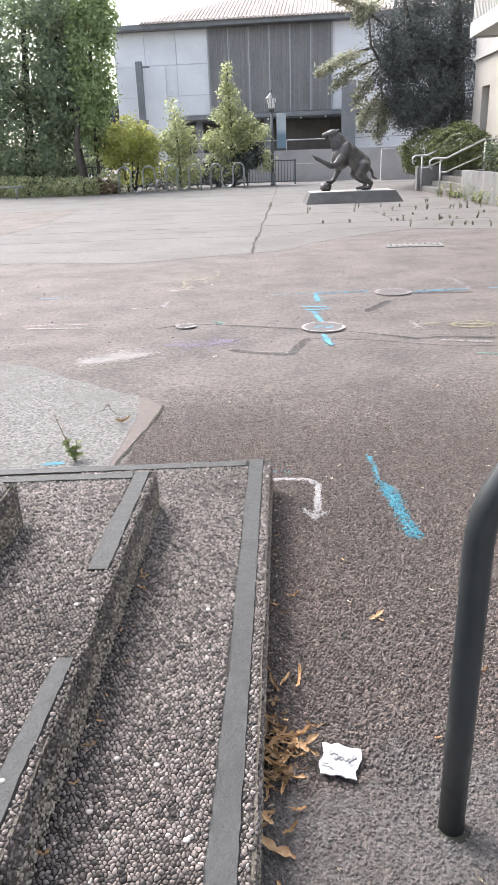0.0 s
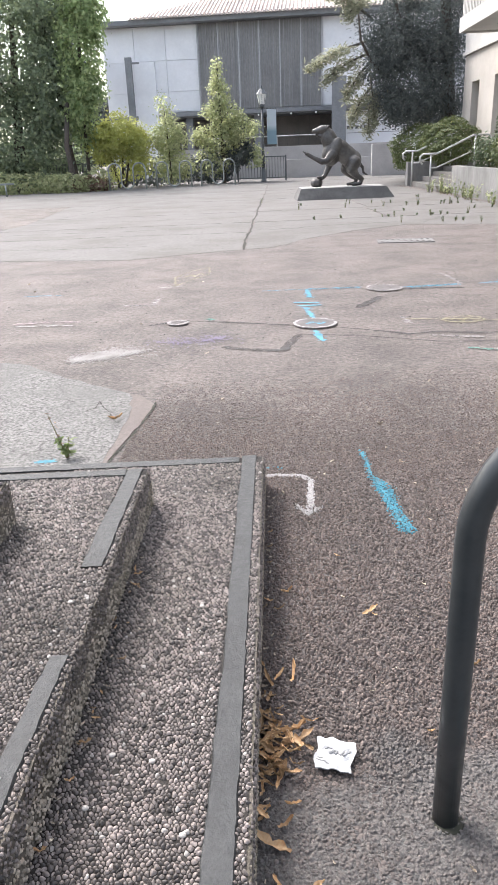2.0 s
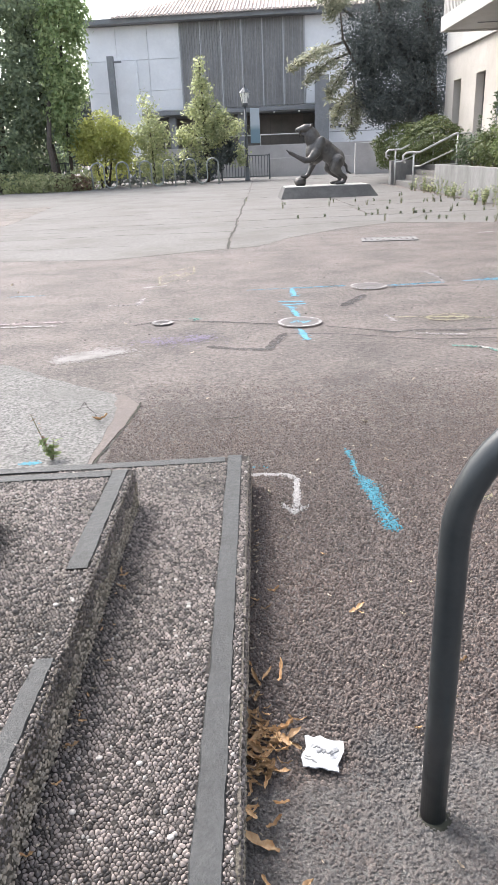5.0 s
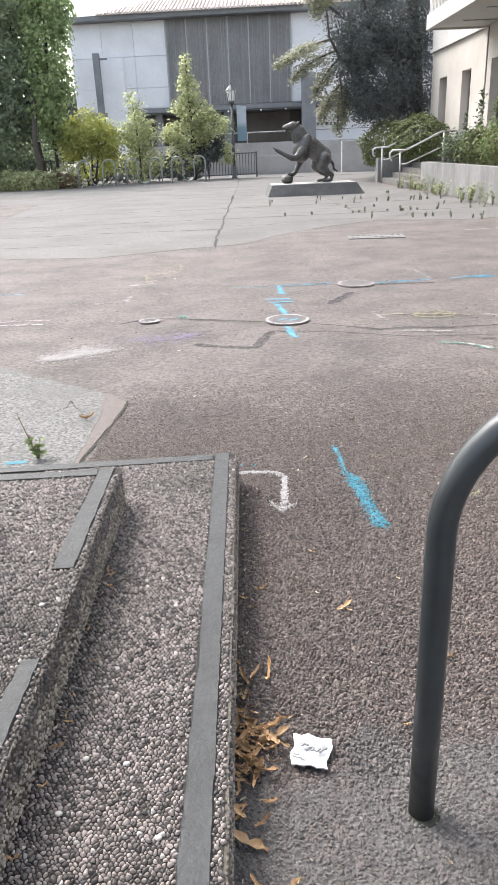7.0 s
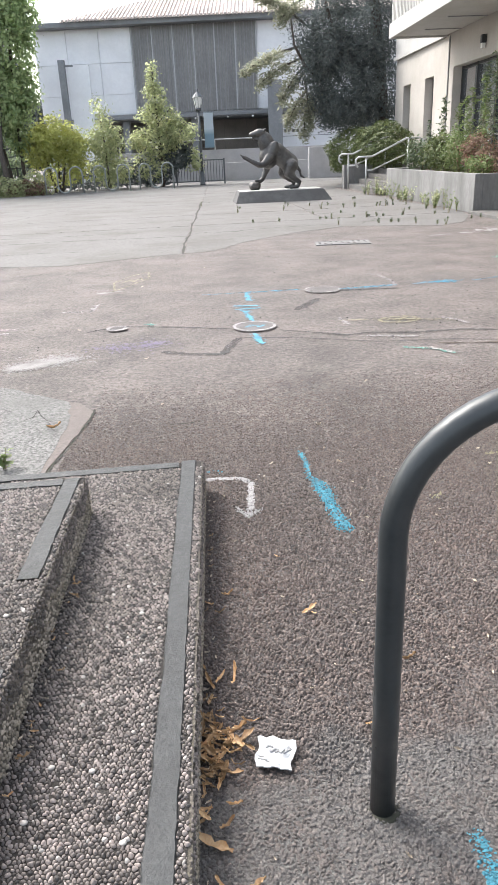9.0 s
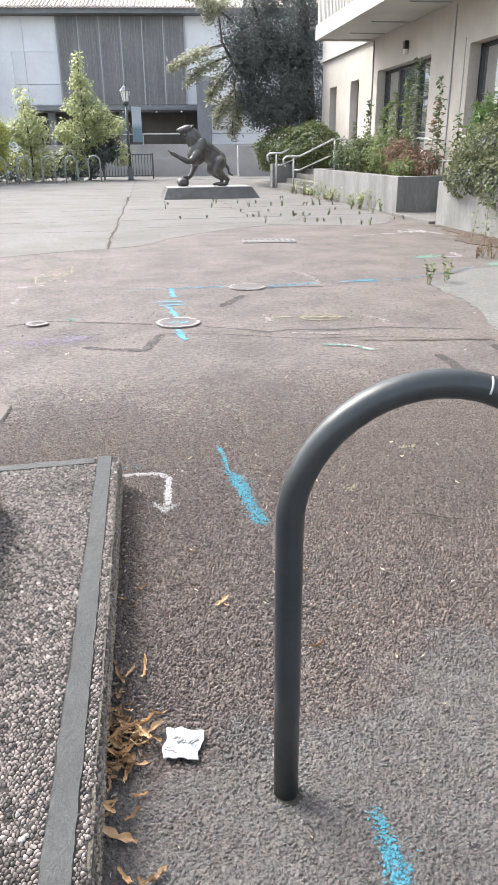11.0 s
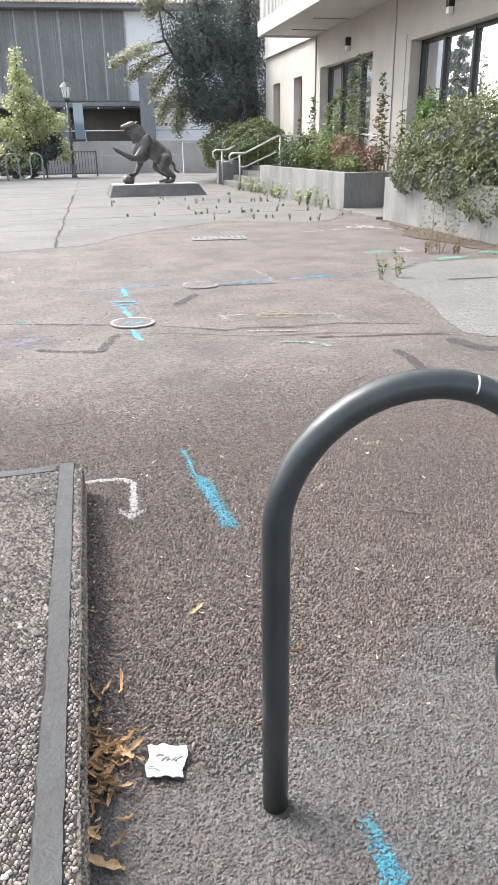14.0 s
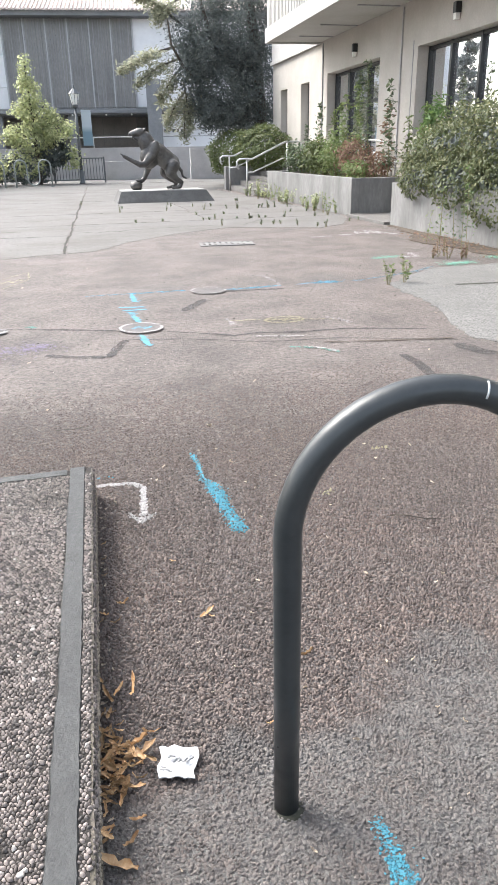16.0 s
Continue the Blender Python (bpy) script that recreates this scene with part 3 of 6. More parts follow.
def spray(label, pts, widths, n, size, material, z, seed):
    """Sprayed paint as many small flecks that thin out to the sides of a stroke."""
    rg = np.random.default_rng(seed)
    seg = np.array([math.hypot(c - a, d - b) + 1e-6 for (a, b), (c, d) in zip(pts, pts[1:])])
    run = np.concatenate([[0], np.cumsum(seg)])
    s = rg.uniform(0, run[-1], n)
    x, y, w = (np.interp(s, run, v) for v in ([q[0] for q in pts], [q[1] for q in pts], widths))
    across, turn = rg.normal(0, 0.5, n), rg.uniform(0, 6.28, n)
    grain = np.array([noise.noise(Vector((a * 9, b * 9, seed))) for a, b in zip(x, y)])
    keep = rg.uniform(-0.9, 0.6, n) < grain + 0.25
    x, y = x + across * w * np.cos(turn), y + across * w * np.sin(turn)
    x, y = x[keep], y[keep]
    k = len(x)
    r, zz = size * rg.uniform(0.35, 1.0, k), z + rg.uniform(0, 0.0012, k)
    v = np.stack([np.stack([x + r * rg.uniform(0.6, 1.2, k) * math.cos(a), y + r * rg.uniform(0.6, 1.2, k) * math.sin(a), zz], 1) for a in (0, 1.05, 2.09, 3.14, 4.19, 5.24)], 1)
    f = np.arange(k)[:, None] * 6 + np.arange(6)[None]
    return tagged(raw("painted_line", v.reshape(-1, 3), f, material, None, label, False, "stuff"), label, "ground marking")


# concrete plaza, cut by joints and by one long crack
plaza = thing("pavement", "pale cracked concrete plaza slabs with weedy joints", "pavement", kind="structure")


def crack_x(y):
    return 0.16 + 0.07 * (y - 9.8) + 0.018 * math.sin(y * 2.1) + 0.012 * math.sin(y * 7.3)


front_l = [(-16, 11.0), (-7, 10.1), (-3.2, 9.72), (-2.17, 9.5), (-1.27, 9.3), (-0.18, 9.8), (crack_x(9.9) - 0.02, 9.88)]
front_r = [(crack_x(9.9) + 0.02, 9.9), (0.59, 10.0), (1.15, 10.9), (1.97, 11.77), (3.03, 12.43), (4.2, 11.9), (4.44, 11.72), (5.0, 12.1), (5.55, 13.2)]
JOINTS = (14.0, 16.6, 21.0, 26.0, 33.2)


def slab(pts, seed):
    ob = part("slab", prism(bmesh.new(), jagged(pts, 0.09, 0.026, seed), -0.06, 0.003), "concrete", plaza)
    return ob


for k, (y0, y1) in enumerate(zip((None, *JOINTS), JOINTS)):
    side_l = [(crack_x(y1 - (y1 - (y0 or 9.9)) * s / 6) - 0.02, (y0 or 9.9) + (y1 - (y0 or 9.9)) * s / 6 - 0.0) for s in range(7)]
    side_l = [(crack_x(y) - 0.02, y) for _, y in side_l]
    side_r = [(x + 0.03, y) for x, y in side_l]
    g = 0.018
    if y0 is None:
        slab(front_l + side_l[1:-1] + [(crack_x(y1) - 0.02, y1 - g), (-16, y1 - g)], 10)
        slab(front_r + [(5.72, y1 - g), (crack_x(y1) + 0.025, y1 - g)] + side_r[1:-1][::-1], 11)
    else:
        left_end = -4.4 if k < 3 else -16
        slab([(left_end, y0 + g), (crack_x(y0) - 0.02, y0 + g)] + side_l[1:-1] + [(crack_x(y1) - 0.02, y1 - g), (left_end, y1 - g)], 20 + k)
        if k < 4:
            mid = 2.9 + 0.1 * k
            slab([(crack_x(y0) + 0.025, y0 + g), (mid, y0 + g), (mid, y1 - g), (crack_x(y1) + 0.025, y1 - g)] + side_r[1:-1][::-1], 30 + k)
            slab([(mid + 0.03, y0 + g), (5.75, y0 + g), (5.75, y1 - g), (mid + 0.03, y1 - g)], 40 + k)
        else:
            slab([(crack_x(y0) + 0.025, y0 + g), (9.0, y0 + g), (9.0, y1 - g), (crack_x(y1) + 0.025, y1 - g)] + side_r[1:-1][::-1], 30 + k)
old = part("asphalt_patch", prism(bmesh.new(), jagged([(-16, 14.1), (-4.5, 14.1), (-4.2, 15.5), (-4.43, 20.9), (-16, 20.9)], 0.3, 0.05, 3), -0.04, 0.0075), "asphalt_old")
tagged(old, "tan worn asphalt strip beside the concrete slabs", "pavement", kind="structure")
far_walk = part("pavement_far", boxed(-30, 30, 33.24, 44, -0.05, 0.006), "concrete")
tagged(far_walk, "pale concrete walk beyond the plaza's fence", "pavement", kind="structure")

patch_l = part("concrete_patch", prism(bmesh.new(), jagged([(-0.6, 2.3), (-0.575, 2.83), (-0.54, 3.33), (-0.58, 3.7), (-0.85, 3.93), (-1.11, 4.17), (-1.31, 4.4), (-1.6, 4.53), (-2.6, 4.75), (-5, 4.9), (-5, 2.3)], 0.07, 0.012, 8), -0.03, 0.006), "concrete_rough")
tagged(patch_l, "rough pale concrete patch with a worn edge", "pavement", kind="structure")
patch_r = part("concrete_patch", prism(bmesh.new(), jagged([(3.15, 6.34), (4.03, 7.1), (4.9, 7.12), (5.6, 7.0), (5.6, 3.0), (3.4, 3.0), (2.93, 3.98), (2.76, 4.25), (2.8, 4.42), (2.89, 4.75), (3.02, 5.15), (3.1, 5.6), (3.1, 5.95)], 0.06, 0.025, 9), -0.03, 0.005), "concrete_rough")
tagged(patch_r, "pale grey concrete patch beside the planter wall", "pavement", kind="structure")
strip_b = part("asphalt_patch", prism(bmesh.new(), jagged([(-0.62, 2.5), (-0.6, 3.33), (-0.64, 3.72), (-0.52, 3.68), (-0.435, 3.5), (-0.48, 3.2), (-0.52, 3.0), (-0.56, 2.8), (-0.57, 2.5)], 0.06, 0.006, 12), -0.02, 0.0045), "asphalt_band")
tagged(strip_b, "smooth brown asphalt seam along the concrete patch", "pavement", kind="structure")

# cracks and tar lines
mark("crack", "dark crack with dry moss in the asphalt", ribbon([(-0.575, 2.6), (-0.55, 2.84), (-0.53, 2.92), (-0.5, 3.06), (-0.475, 3.2), (-0.438, 3.42), (-0.43, 3.55)], 0.0085, 0.0052, 0.8, 0.02, 2), "crack_dark")
mark("tar_line", "long dark tar-filled crack across the asphalt", ribbon([(-0.66, 5.4), (-0.5, 5.5), (-0.35, 5.52), (0.0, 5.4), (0.44, 5.22)], 0.035, 0.004, 0.4, 0.06, 3), "tar")
mark("tar_line", "long dark tar-filled crack across the asphalt", ribbon([(0.78, 5.08), (1.0, 4.95), (1.22, 4.8), (1.4, 4.83), (1.7, 4.75), (2.05, 4.75), (2.6, 4.55)], 0.03, 0.004, 0.5, 0.06, 4), "tar")
mark("tar_line", "thin dark crack across the asphalt", ribbon([(0.47, 4.92), (0.9, 4.8), (1.4, 4.55), (1.9, 4.5), (2.65, 4.2)], 0.014, 0.004, 0.5, 0.06, 5), "tar")
mark("tar_line", "angled dark tar repair on the asphalt", ribbon([(-0.08, 4.66), (0.1, 4.56), (0.316, 4.5), (0.37, 4.66), (0.47, 4.92)], 0.06, 0.004, 0.3, 0.05, 6), "tar")
mark("tar_line", "dark tar smear on the asphalt", ribbon([(1.02, 5.75), (1.15, 5.95), (1.3, 6.2)], 0.09, 0.004, 0.4, 0.05, 7), "tar")
mark("tar_line", "dark tar repair line beside the blue line", ribbon([(1.58, 6.5), (1.9, 6.48), (2.12, 6.45)], 0.06, 0.004, 0.4, 0.05, 8), "tar")
mark("tar_line", "dark tar smear on the asphalt", ribbon([(2.12, 3.97), (2.12, 3.75), (2.07, 3.48)], 0.07, 0.004, 0.12, 0.05, 9), "tar")
mark("crack", "dark open joint in the concrete patch", ribbon([(3.72, 6.08), (4.2, 6.02), (5.0, 5.95)], 0.05, 0.0075, 0.4, 0.05, 10), "crack_dark")
mark("tar_line", "dark worn edge of the concrete patch", ribbon([(2.58, 4.1), (2.64, 3.85), (2.78, 3.75), (3.3, 3.6)], 0.11, 0.0045, 0.4, 0.05, 11), "tar")
mark("crack", "mossy crack across the asphalt", ribbon([(1.75, 4.42), (2.2, 4.32), (2.65, 4.25)], 0.02, 0.005, 0.6, 0.05, 12), "soil")

mark("crack", "long weedy crack through the concrete slabs", ribbon([(crack_x(9.85 + i * 0.4) - 0.004, 9.85 + i * 0.4) for i in range(30)], 0.032, 0.0037, 0.6, 0.1, 299), "crack_dark")
mark("crack", "fine dark crack in the rough concrete patch", ribbon([(-0.78, 3.45), (-0.738, 3.49), (-0.734, 3.6), (-0.7, 3.5), (-0.651, 3.41), (-0.62, 3.3), (-0.6, 3.27)], 0.006, 0.0068, 0.8, 0.02, 330), "crack_dark")
mark("crack", "short dark crack in the asphalt", ribbon([(-0.09, 3.26), (-0.03, 3.24), (0.046, 3.237), (0.119, 3.25)], 0.006, 0.004, 0.8, 0.02, 331), "crack_dark")
# fine cracks and open joints in the concrete
rc = random.Random(31)
for k, (a, b, w) in enumerate((((-9, 12.3), (crack_x(12.2) - 0.05, 12.15), 0.03), ((-5.2, 11.0), (-1.2, 10.7), 0.02), ((-9, 13.2), (-0.4, 13.1), 0.025), ((crack_x(12.4) + 0.05, 12.45), (2.9, 12.9), 0.03), ((-7, 15.3), (crack_x(15.3) - 0.06, 15.2), 0.022),
                             ((0.75, 15.3), (5.4, 15.15), 0.028), ((-3.8, 16.8), (-2.6, 20.8), 0.022), ((1.4, 17.8), (5.6, 17.6), 0.03), ((-8, 23.5), (8, 23.2), 0.03), ((-6, 19), (0.6, 18.7), 0.025), ((3.3, 12.6), (4.1, 13.9), 0.016), ((-5.5, 11.8), (-4.7, 10.2), 0.016), ((2.0, 24), (6, 29), 0.03))):
    pts = [(a[0] + (b[0] - a[0]) * i / 14 + rc.gauss(0, 0.035), a[1] + (b[1] - a[1]) * i / 14 + rc.gauss(0, 0.05)) for i in range(15)]
    mark("crack", "thin dark crack in the concrete slabs", ribbon(pts, w, 0.0078, 0.7, 0.15, 300 + k), "crack_dark")

# painted marks, far
spray("white sprayed patch on the asphalt", [(-1.06, 4.47), (-0.93, 4.55), (-0.8, 4.61), (-0.66, 4.65)], [0.07, 0.17, 0.2, 0.17], 2600, 0.011, "far_white", 0.0035, 15)
spray("white sprayed patch on the asphalt", [(-1.02, 4.5), (-0.9, 4.56), (-0.78, 4.6)], [0.06, 0.11, 0.12], 1600, 0.012, "far_white", 0.0045, 16)
spray("faded purple sprayed stroke on the asphalt", [(-0.5, 4.88), (-0.32, 4.84), (-0.18, 4.88), (-0.08, 4.94)], [0.14, 0.26, 0.22, 0.1], 1000, 0.009, "far_purple", 0.004, 17)
spray("teal sprayed patch on the asphalt", [(3.76, 8.0), (3.9, 8.06), (4.08, 8.07)], [0.1, 0.16, 0.12], 420, 0.014, "far_teal", 0.004, 18)
spray("teal sprayed patch on the concrete edge", [(4.32, 7.27), (4.47, 7.32), (4.63, 7.3)], [0.12, 0.22, 0.12], 520, 0.014, "far_teal", 0.0065, 19)
spray("teal sprayed patch on dry soil", [(5.05, 7.6), (5.25, 7.35)], [0.18, 0.2], 480, 0.014, "far_teal", 0.011, 20)
spray("short blue sprayed spot on the concrete patch", [(-0.87, 2.8), (-0.8, 2.8)], [0.025, 0.02], 260, 0.006, "near_blue", 0.007, 21)
for a, b, w0, w1, n in (((0.70, 6.66), (0.688, 6.28), 0.03, 0.035, 420), ((0.54, 6.07), (0.73, 6.03), 0.022, 0.022, 260), ((0.54, 5.92), (0.74, 5.93), 0.02, 0.02, 220), ((0.6, 5.84), (0.625, 5.45), 0.03, 0.035, 380), ((0.585, 5.03), (0.605, 4.7), 0.032, 0.03, 330)):
    spray("blue sprayed dash on the asphalt", [a, ((a[0] + b[0]) / 2, (a[1] + b[1]) / 2), b], [w0, (w0 + w1) / 2, w1], n, 0.011, "far_blue", 0.0045, int(a[1] * 100))
M_far = [
    ("paint_blue_faint", "faint blue sprayed line", [(0.285, 6.69), (0.7, 6.69)], 0.035),
    ("paint_blue", "blue sprayed line towards a round cover", [(0.7, 6.69), (1.2, 6.68)], 0.045),
    ("paint_blue", "blue sprayed line from a round cover", [(1.58, 6.58), (1.85, 6.6), (2.13, 6.62)], 0.06),
    ("paint_blue", "blue sprayed dash", [(2.5, 6.66), (2.75, 6.64)], 0.12),
    ("paint_blue_faint", "faint blue sprayed line", [(2.3, 6.62), (2.52, 6.66)], 0.04),
    ("paint_blue_faint", "faint blue sprayed line", [(2.9, 6.62), (3.3, 6.75), (3.7, 6.92), (4.1, 7.2)], 0.05),
    ("paint_faint", "white chalk corner mark", [(2.12, 6.6), (2.16, 6.8), (2.14, 7.25), (2.02, 7.3)], 0.035),
    ("paint_yellow", "pale yellow sprayed arrow line", [(1.28, 5.26), (1.5, 5.24), (1.75, 5.17), (2.1, 5.06)], 0.022),
    ("paint_faint", "white end tick of an arrow", [(1.29, 5.36), (1.31, 5.12)], 0.035),
    ("paint_faint", "white arrow head", [(2.05, 5.16), (2.13, 5.04), (2.15, 4.92)], 0.035),
    ("paint_faint", "white sprayed dash", [(1.34, 4.74), (1.5, 4.68), (1.68, 4.63)], 0.035),
    ("paint_faint", "faint white sprayed dash", [(1.64, 4.32), (1.77, 4.17)], 0.035),
    ("paint_teal", "faint teal sprayed dash", [(1.5, 4.36), (1.66, 4.3), (1.76, 4.15)], 0.03),
    ("paint_yellow", "pale yellow chalk arrow outline", [(-0.57, 7.16), (-0.6, 7.7), (-0.46, 8.08), (-0.25, 8.37), (-0.24, 7.88), (-0.4, 7.55), (-0.57, 7.16)], 0.02),
    ("paint_faint", "pale chalk stroke", [(-0.72, 7.1), (-0.5, 7.16)], 0.045),
    ("paint_yellow", "pale yellow chalk scribble in an outline", [(-0.5, 7.7), (-0.42, 7.85), (-0.4, 7.7), (-0.33, 7.95), (-0.31, 7.8)], 0.025),
    ("paint_faint", "pale chalk corner mark", [(-0.95, 6.25), (-0.7, 6.2), (-0.68, 6.5)], 0.04),
    ("paint_pink", "pink and white sprayed line", [(-1.76, 5.66), (-1.5, 5.7), (-1.22, 5.66)], 0.035),
    ("paint_white", "white sprayed line", [(-1.72, 5.57), (-1.5, 5.56), (-1.28, 5.53)], 0.028),
    ("paint_blue_faint", "faint blue sprayed line", [(-2.0, 6.93), (-1.66, 6.91)], 0.035),
    ("paint_teal", "small teal sprayed spot", [(-0.2, 5.55), (-0.15, 5.5)], 0.05),
    ("paint_white", "white sprayed corner mark", [(4.05, 8.0), (4.3, 7.95), (4.35, 8.3)], 0.07),
    ("paint_white", "white sprayed dash", [(3.8, 10.4), (4.15, 10.45)], 0.07),
    ("paint_white", "white sprayed dash", [(4.3, 10.5), (4.55, 10.55)], 0.06),
    ("paint_white", "white sprayed arrow", [(4.9, 11.0), (5.05, 10.7), (5.15, 10.25)], 0.09),
]
for k, (mt, lb, pts, w) in enumerate(M_far):
    run = sum(math.hypot(c - a, d - b) for (a, b), (c, d) in zip(pts, pts[1:]))
    spray(lb + (" on the asphalt" if len(lb.split()) < 5 else ""), pts, [w * 0.8] * len(pts), int(run * w * 9500) + 60, 0.013, mt, 0.0045 + 0.00005 * k, 100 + k)
mark("painted_line", "white squiggle sprayed on the asphalt", ribbon([(4.62, 10.55), (4.7, 10.85), (4.78, 10.5), (4.88, 10.85), (4.95, 10.45), (5.05, 10.8)], 0.06, 0.009, 0.2, 0.06, 71), "paint_white")
ellipse = [(1.72 + 0.155 * math.cos(a), 5.17 + 0.1 * math.sin(a)) for a in (math.pi * q / 12 for q in range(25))]
spray("pale yellow sprayed oval on the asphalt", ellipse, [0.022] * 25, 420, 0.008, "near_yellow", 0.006, 131)
spray("pale yellow sprayed scribble in an oval", [(1.6, 5.14), (1.66, 5.22), (1.7, 5.13), (1.76, 5.22), (1.8, 5.14), (1.85, 5.2)], [0.018] * 6, 160, 0.007, "near_yellow", 0.0055, 132)

# painted marks on the coarse asphalt
spray("fine blue overspray on the coarse asphalt", [(0.525, 2.76), (0.53, 2.64), (0.524, 2.52), (0.54, 2.43), (0.55, 2.33), (0.55, 2.2), (0.56, 2.09)], [0.016, 0.012, 0.008, 0.034, 0.034, 0.028, 0.034], 700, 0.0042, "near_blue", 0.003, 133)
spray("fine blue overspray on the coarse asphalt", [(0.528, 0.87), (0.533, 0.81), (0.53, 0.76), (0.515, 0.67)], [0.02, 0.032, 0.034, 0.034], 420, 0.003, "near_blue", 0.0025, 134)
drape("painted_line", "bright blue sprayed streak on coarse asphalt", stroke([(0.525, 2.78), (0.53, 2.66), (0.522, 2.53), (0.54, 2.44), (0.55, 2.34), (0.55, 2.21), (0.563, 2.08)], [0.014, 0.012, 0.008, 0.034, 0.034, 0.027, 0.034], 0.024), "near_blue", 1, [(0.535, 2.45), (0.55, 2.34), (0.55, 2.21), (0.562, 2.07)], 0.036)
drape("painted_line", "bright blue sprayed patch on coarse asphalt", stroke([(0.53, 0.875), (0.535, 0.83), (0.532, 0.785), (0.522, 0.74), (0.51, 0.66)], [0.0, 0.01, 0.026, 0.024, 0.026], 0.03), "near_blue", 2, [(0.532, 0.79), (0.522, 0.74), (0.51, 0.66)], 0.036)
drape("painted_line", "white sprayed arrow with a bent shaft", stroke([(0.09, 2.565), (0.18, 2.56), (0.25, 2.55), (0.28, 2.5), (0.262, 2.33), (0.245, 2.24)], [0.009, 0.012, 0.013, 0.014, 0.014, 0.014], 0.007), "near_white", 3, [(0.09, 2.565), (0.18, 2.56), (0.25, 2.55), (0.28, 2.5), (0.262, 2.33), (0.245, 2.24)], 0.024)
drape("painted_line", "white sprayed arrow head", stroke([(0.205, 2.29), (0.238, 2.225), (0.298, 2.265)], [0.01, 0.017, 0.01], 0.012), "near_white", 4)
drape("painted_line", "faint blue sprayed stroke on the asphalt", stroke([(0.06, 2.66), (0.18, 2.62)], [0.008, 0.006], 0.03), "near_blue", 5)
drape("painted_line", "small pale yellow paint spot", stroke([(0.945, 2.25), (0.975, 2.26)], [0.012, 0.012], 0.03), "near_yellow", 6)
drape("painted_line", "small pale yellow paint spot", stroke([(1.31, 2.6), (1.36, 2.59)], [0.014, 0.014], 0.03), "near_yellow", 7)

stone_mesh("stones", FREE & BARE, "chip_stone", ground, "coarse brown-grey stones in the asphalt", "stuff")
stone_mesh("stones", FREE & ~BARE, "chip_stone", ground, "stones smeared with grey mortar", "stuff")

# covers and the drain


def cover(x, y, r, painted, inner=0.86):
    ob = thing("manhole_cover", "round dark iron cover with a white painted ring", "manhole cover", at=pose(x, y, 0.003))
    bm = bmesh.new()
    bmesh.ops.create_cone(bm, cap_ends=True, segments=40, radius1=r * 0.86, radius2=r * 0.85, depth=0.012)
    part("lid", bm, "dark_iron", ob)
    rim = bmesh.new()
    ring_flat(rim, 0, 0, r * 0.88, r * 0.98, 0.005, 40)
    part("rim", rim, "dark_iron", ob)
    n = 7
    for i in range(n):
        w = r * 0.7 * math.sqrt(max(0.05, 1 - ((i - 3) / 3.7) ** 2))
        part("rib", boxed(-w, w, (i - 3) * r * 0.22 - r * 0.05, (i - 3) * r * 0.22 + r * 0.05, 0.004, 0.0072), "dark_iron", ob)
    pr = bmesh.new()
    ring_flat(pr, 0, 0, r * inner, r * 1.0, 0.0125, 48, r * 0.03)
    part("painted_ring", pr, painted, ob, "white sprayed ring")
    return ob


cover(0.612, 5.222, 0.165, "paint_white")
cover(1.41, 6.57, 0.17, "paint_faint")
cover(-0.43, 5.435, 0.085, "paint_faint", 0.62)
spray("faint blue scribble on a round cover", [(0.54, 5.2), (0.6, 5.27), (0.64, 5.19), (0.69, 5.24)], [0.02, 0.03, 0.03, 0.02], 120, 0.008, "far_blue", 0.0115, 61)

grate = thing("drain_grate", "pale concrete drain grate set in the asphalt", "drain", at=pose(2.43, 10.1, 0.0, 0, 0, -8))
part("frame", boxed(-0.38, 0.38, -0.2, -0.16, -0.05, 0.014, 0.004), "planter_wall", grate)
part("frame", boxed(-0.38, 0.38, 0.16, 0.2, -0.05, 0.014, 0.004), "planter_wall", grate)
for i in range(10):
    x = -0.36 + i * 0.08
    part("bar", boxed(x - 0.022, x + 0.022, -0.16, 0.16, -0.03, 0.012), "planter_wall", grate)
part("bar", boxed(-0.38, 0.38, -0.03, 0.03, -0.03, 0.0125), "planter_wall", grate)
part("sump", boxed(-0.38, 0.38, -0.16, 0.16, 0.001, 0.0035), "recess", grate)

# ---- exposed-aggregate steps ----
H = 0.133
SLOPE = 0.061


def edge_x(k, y):
    """The right-hand edge of step k at y."""
    return (0.095, -0.294, -0.64)[k] + SLOPE * (y - (2.47, 2.105, 1.76)[k])


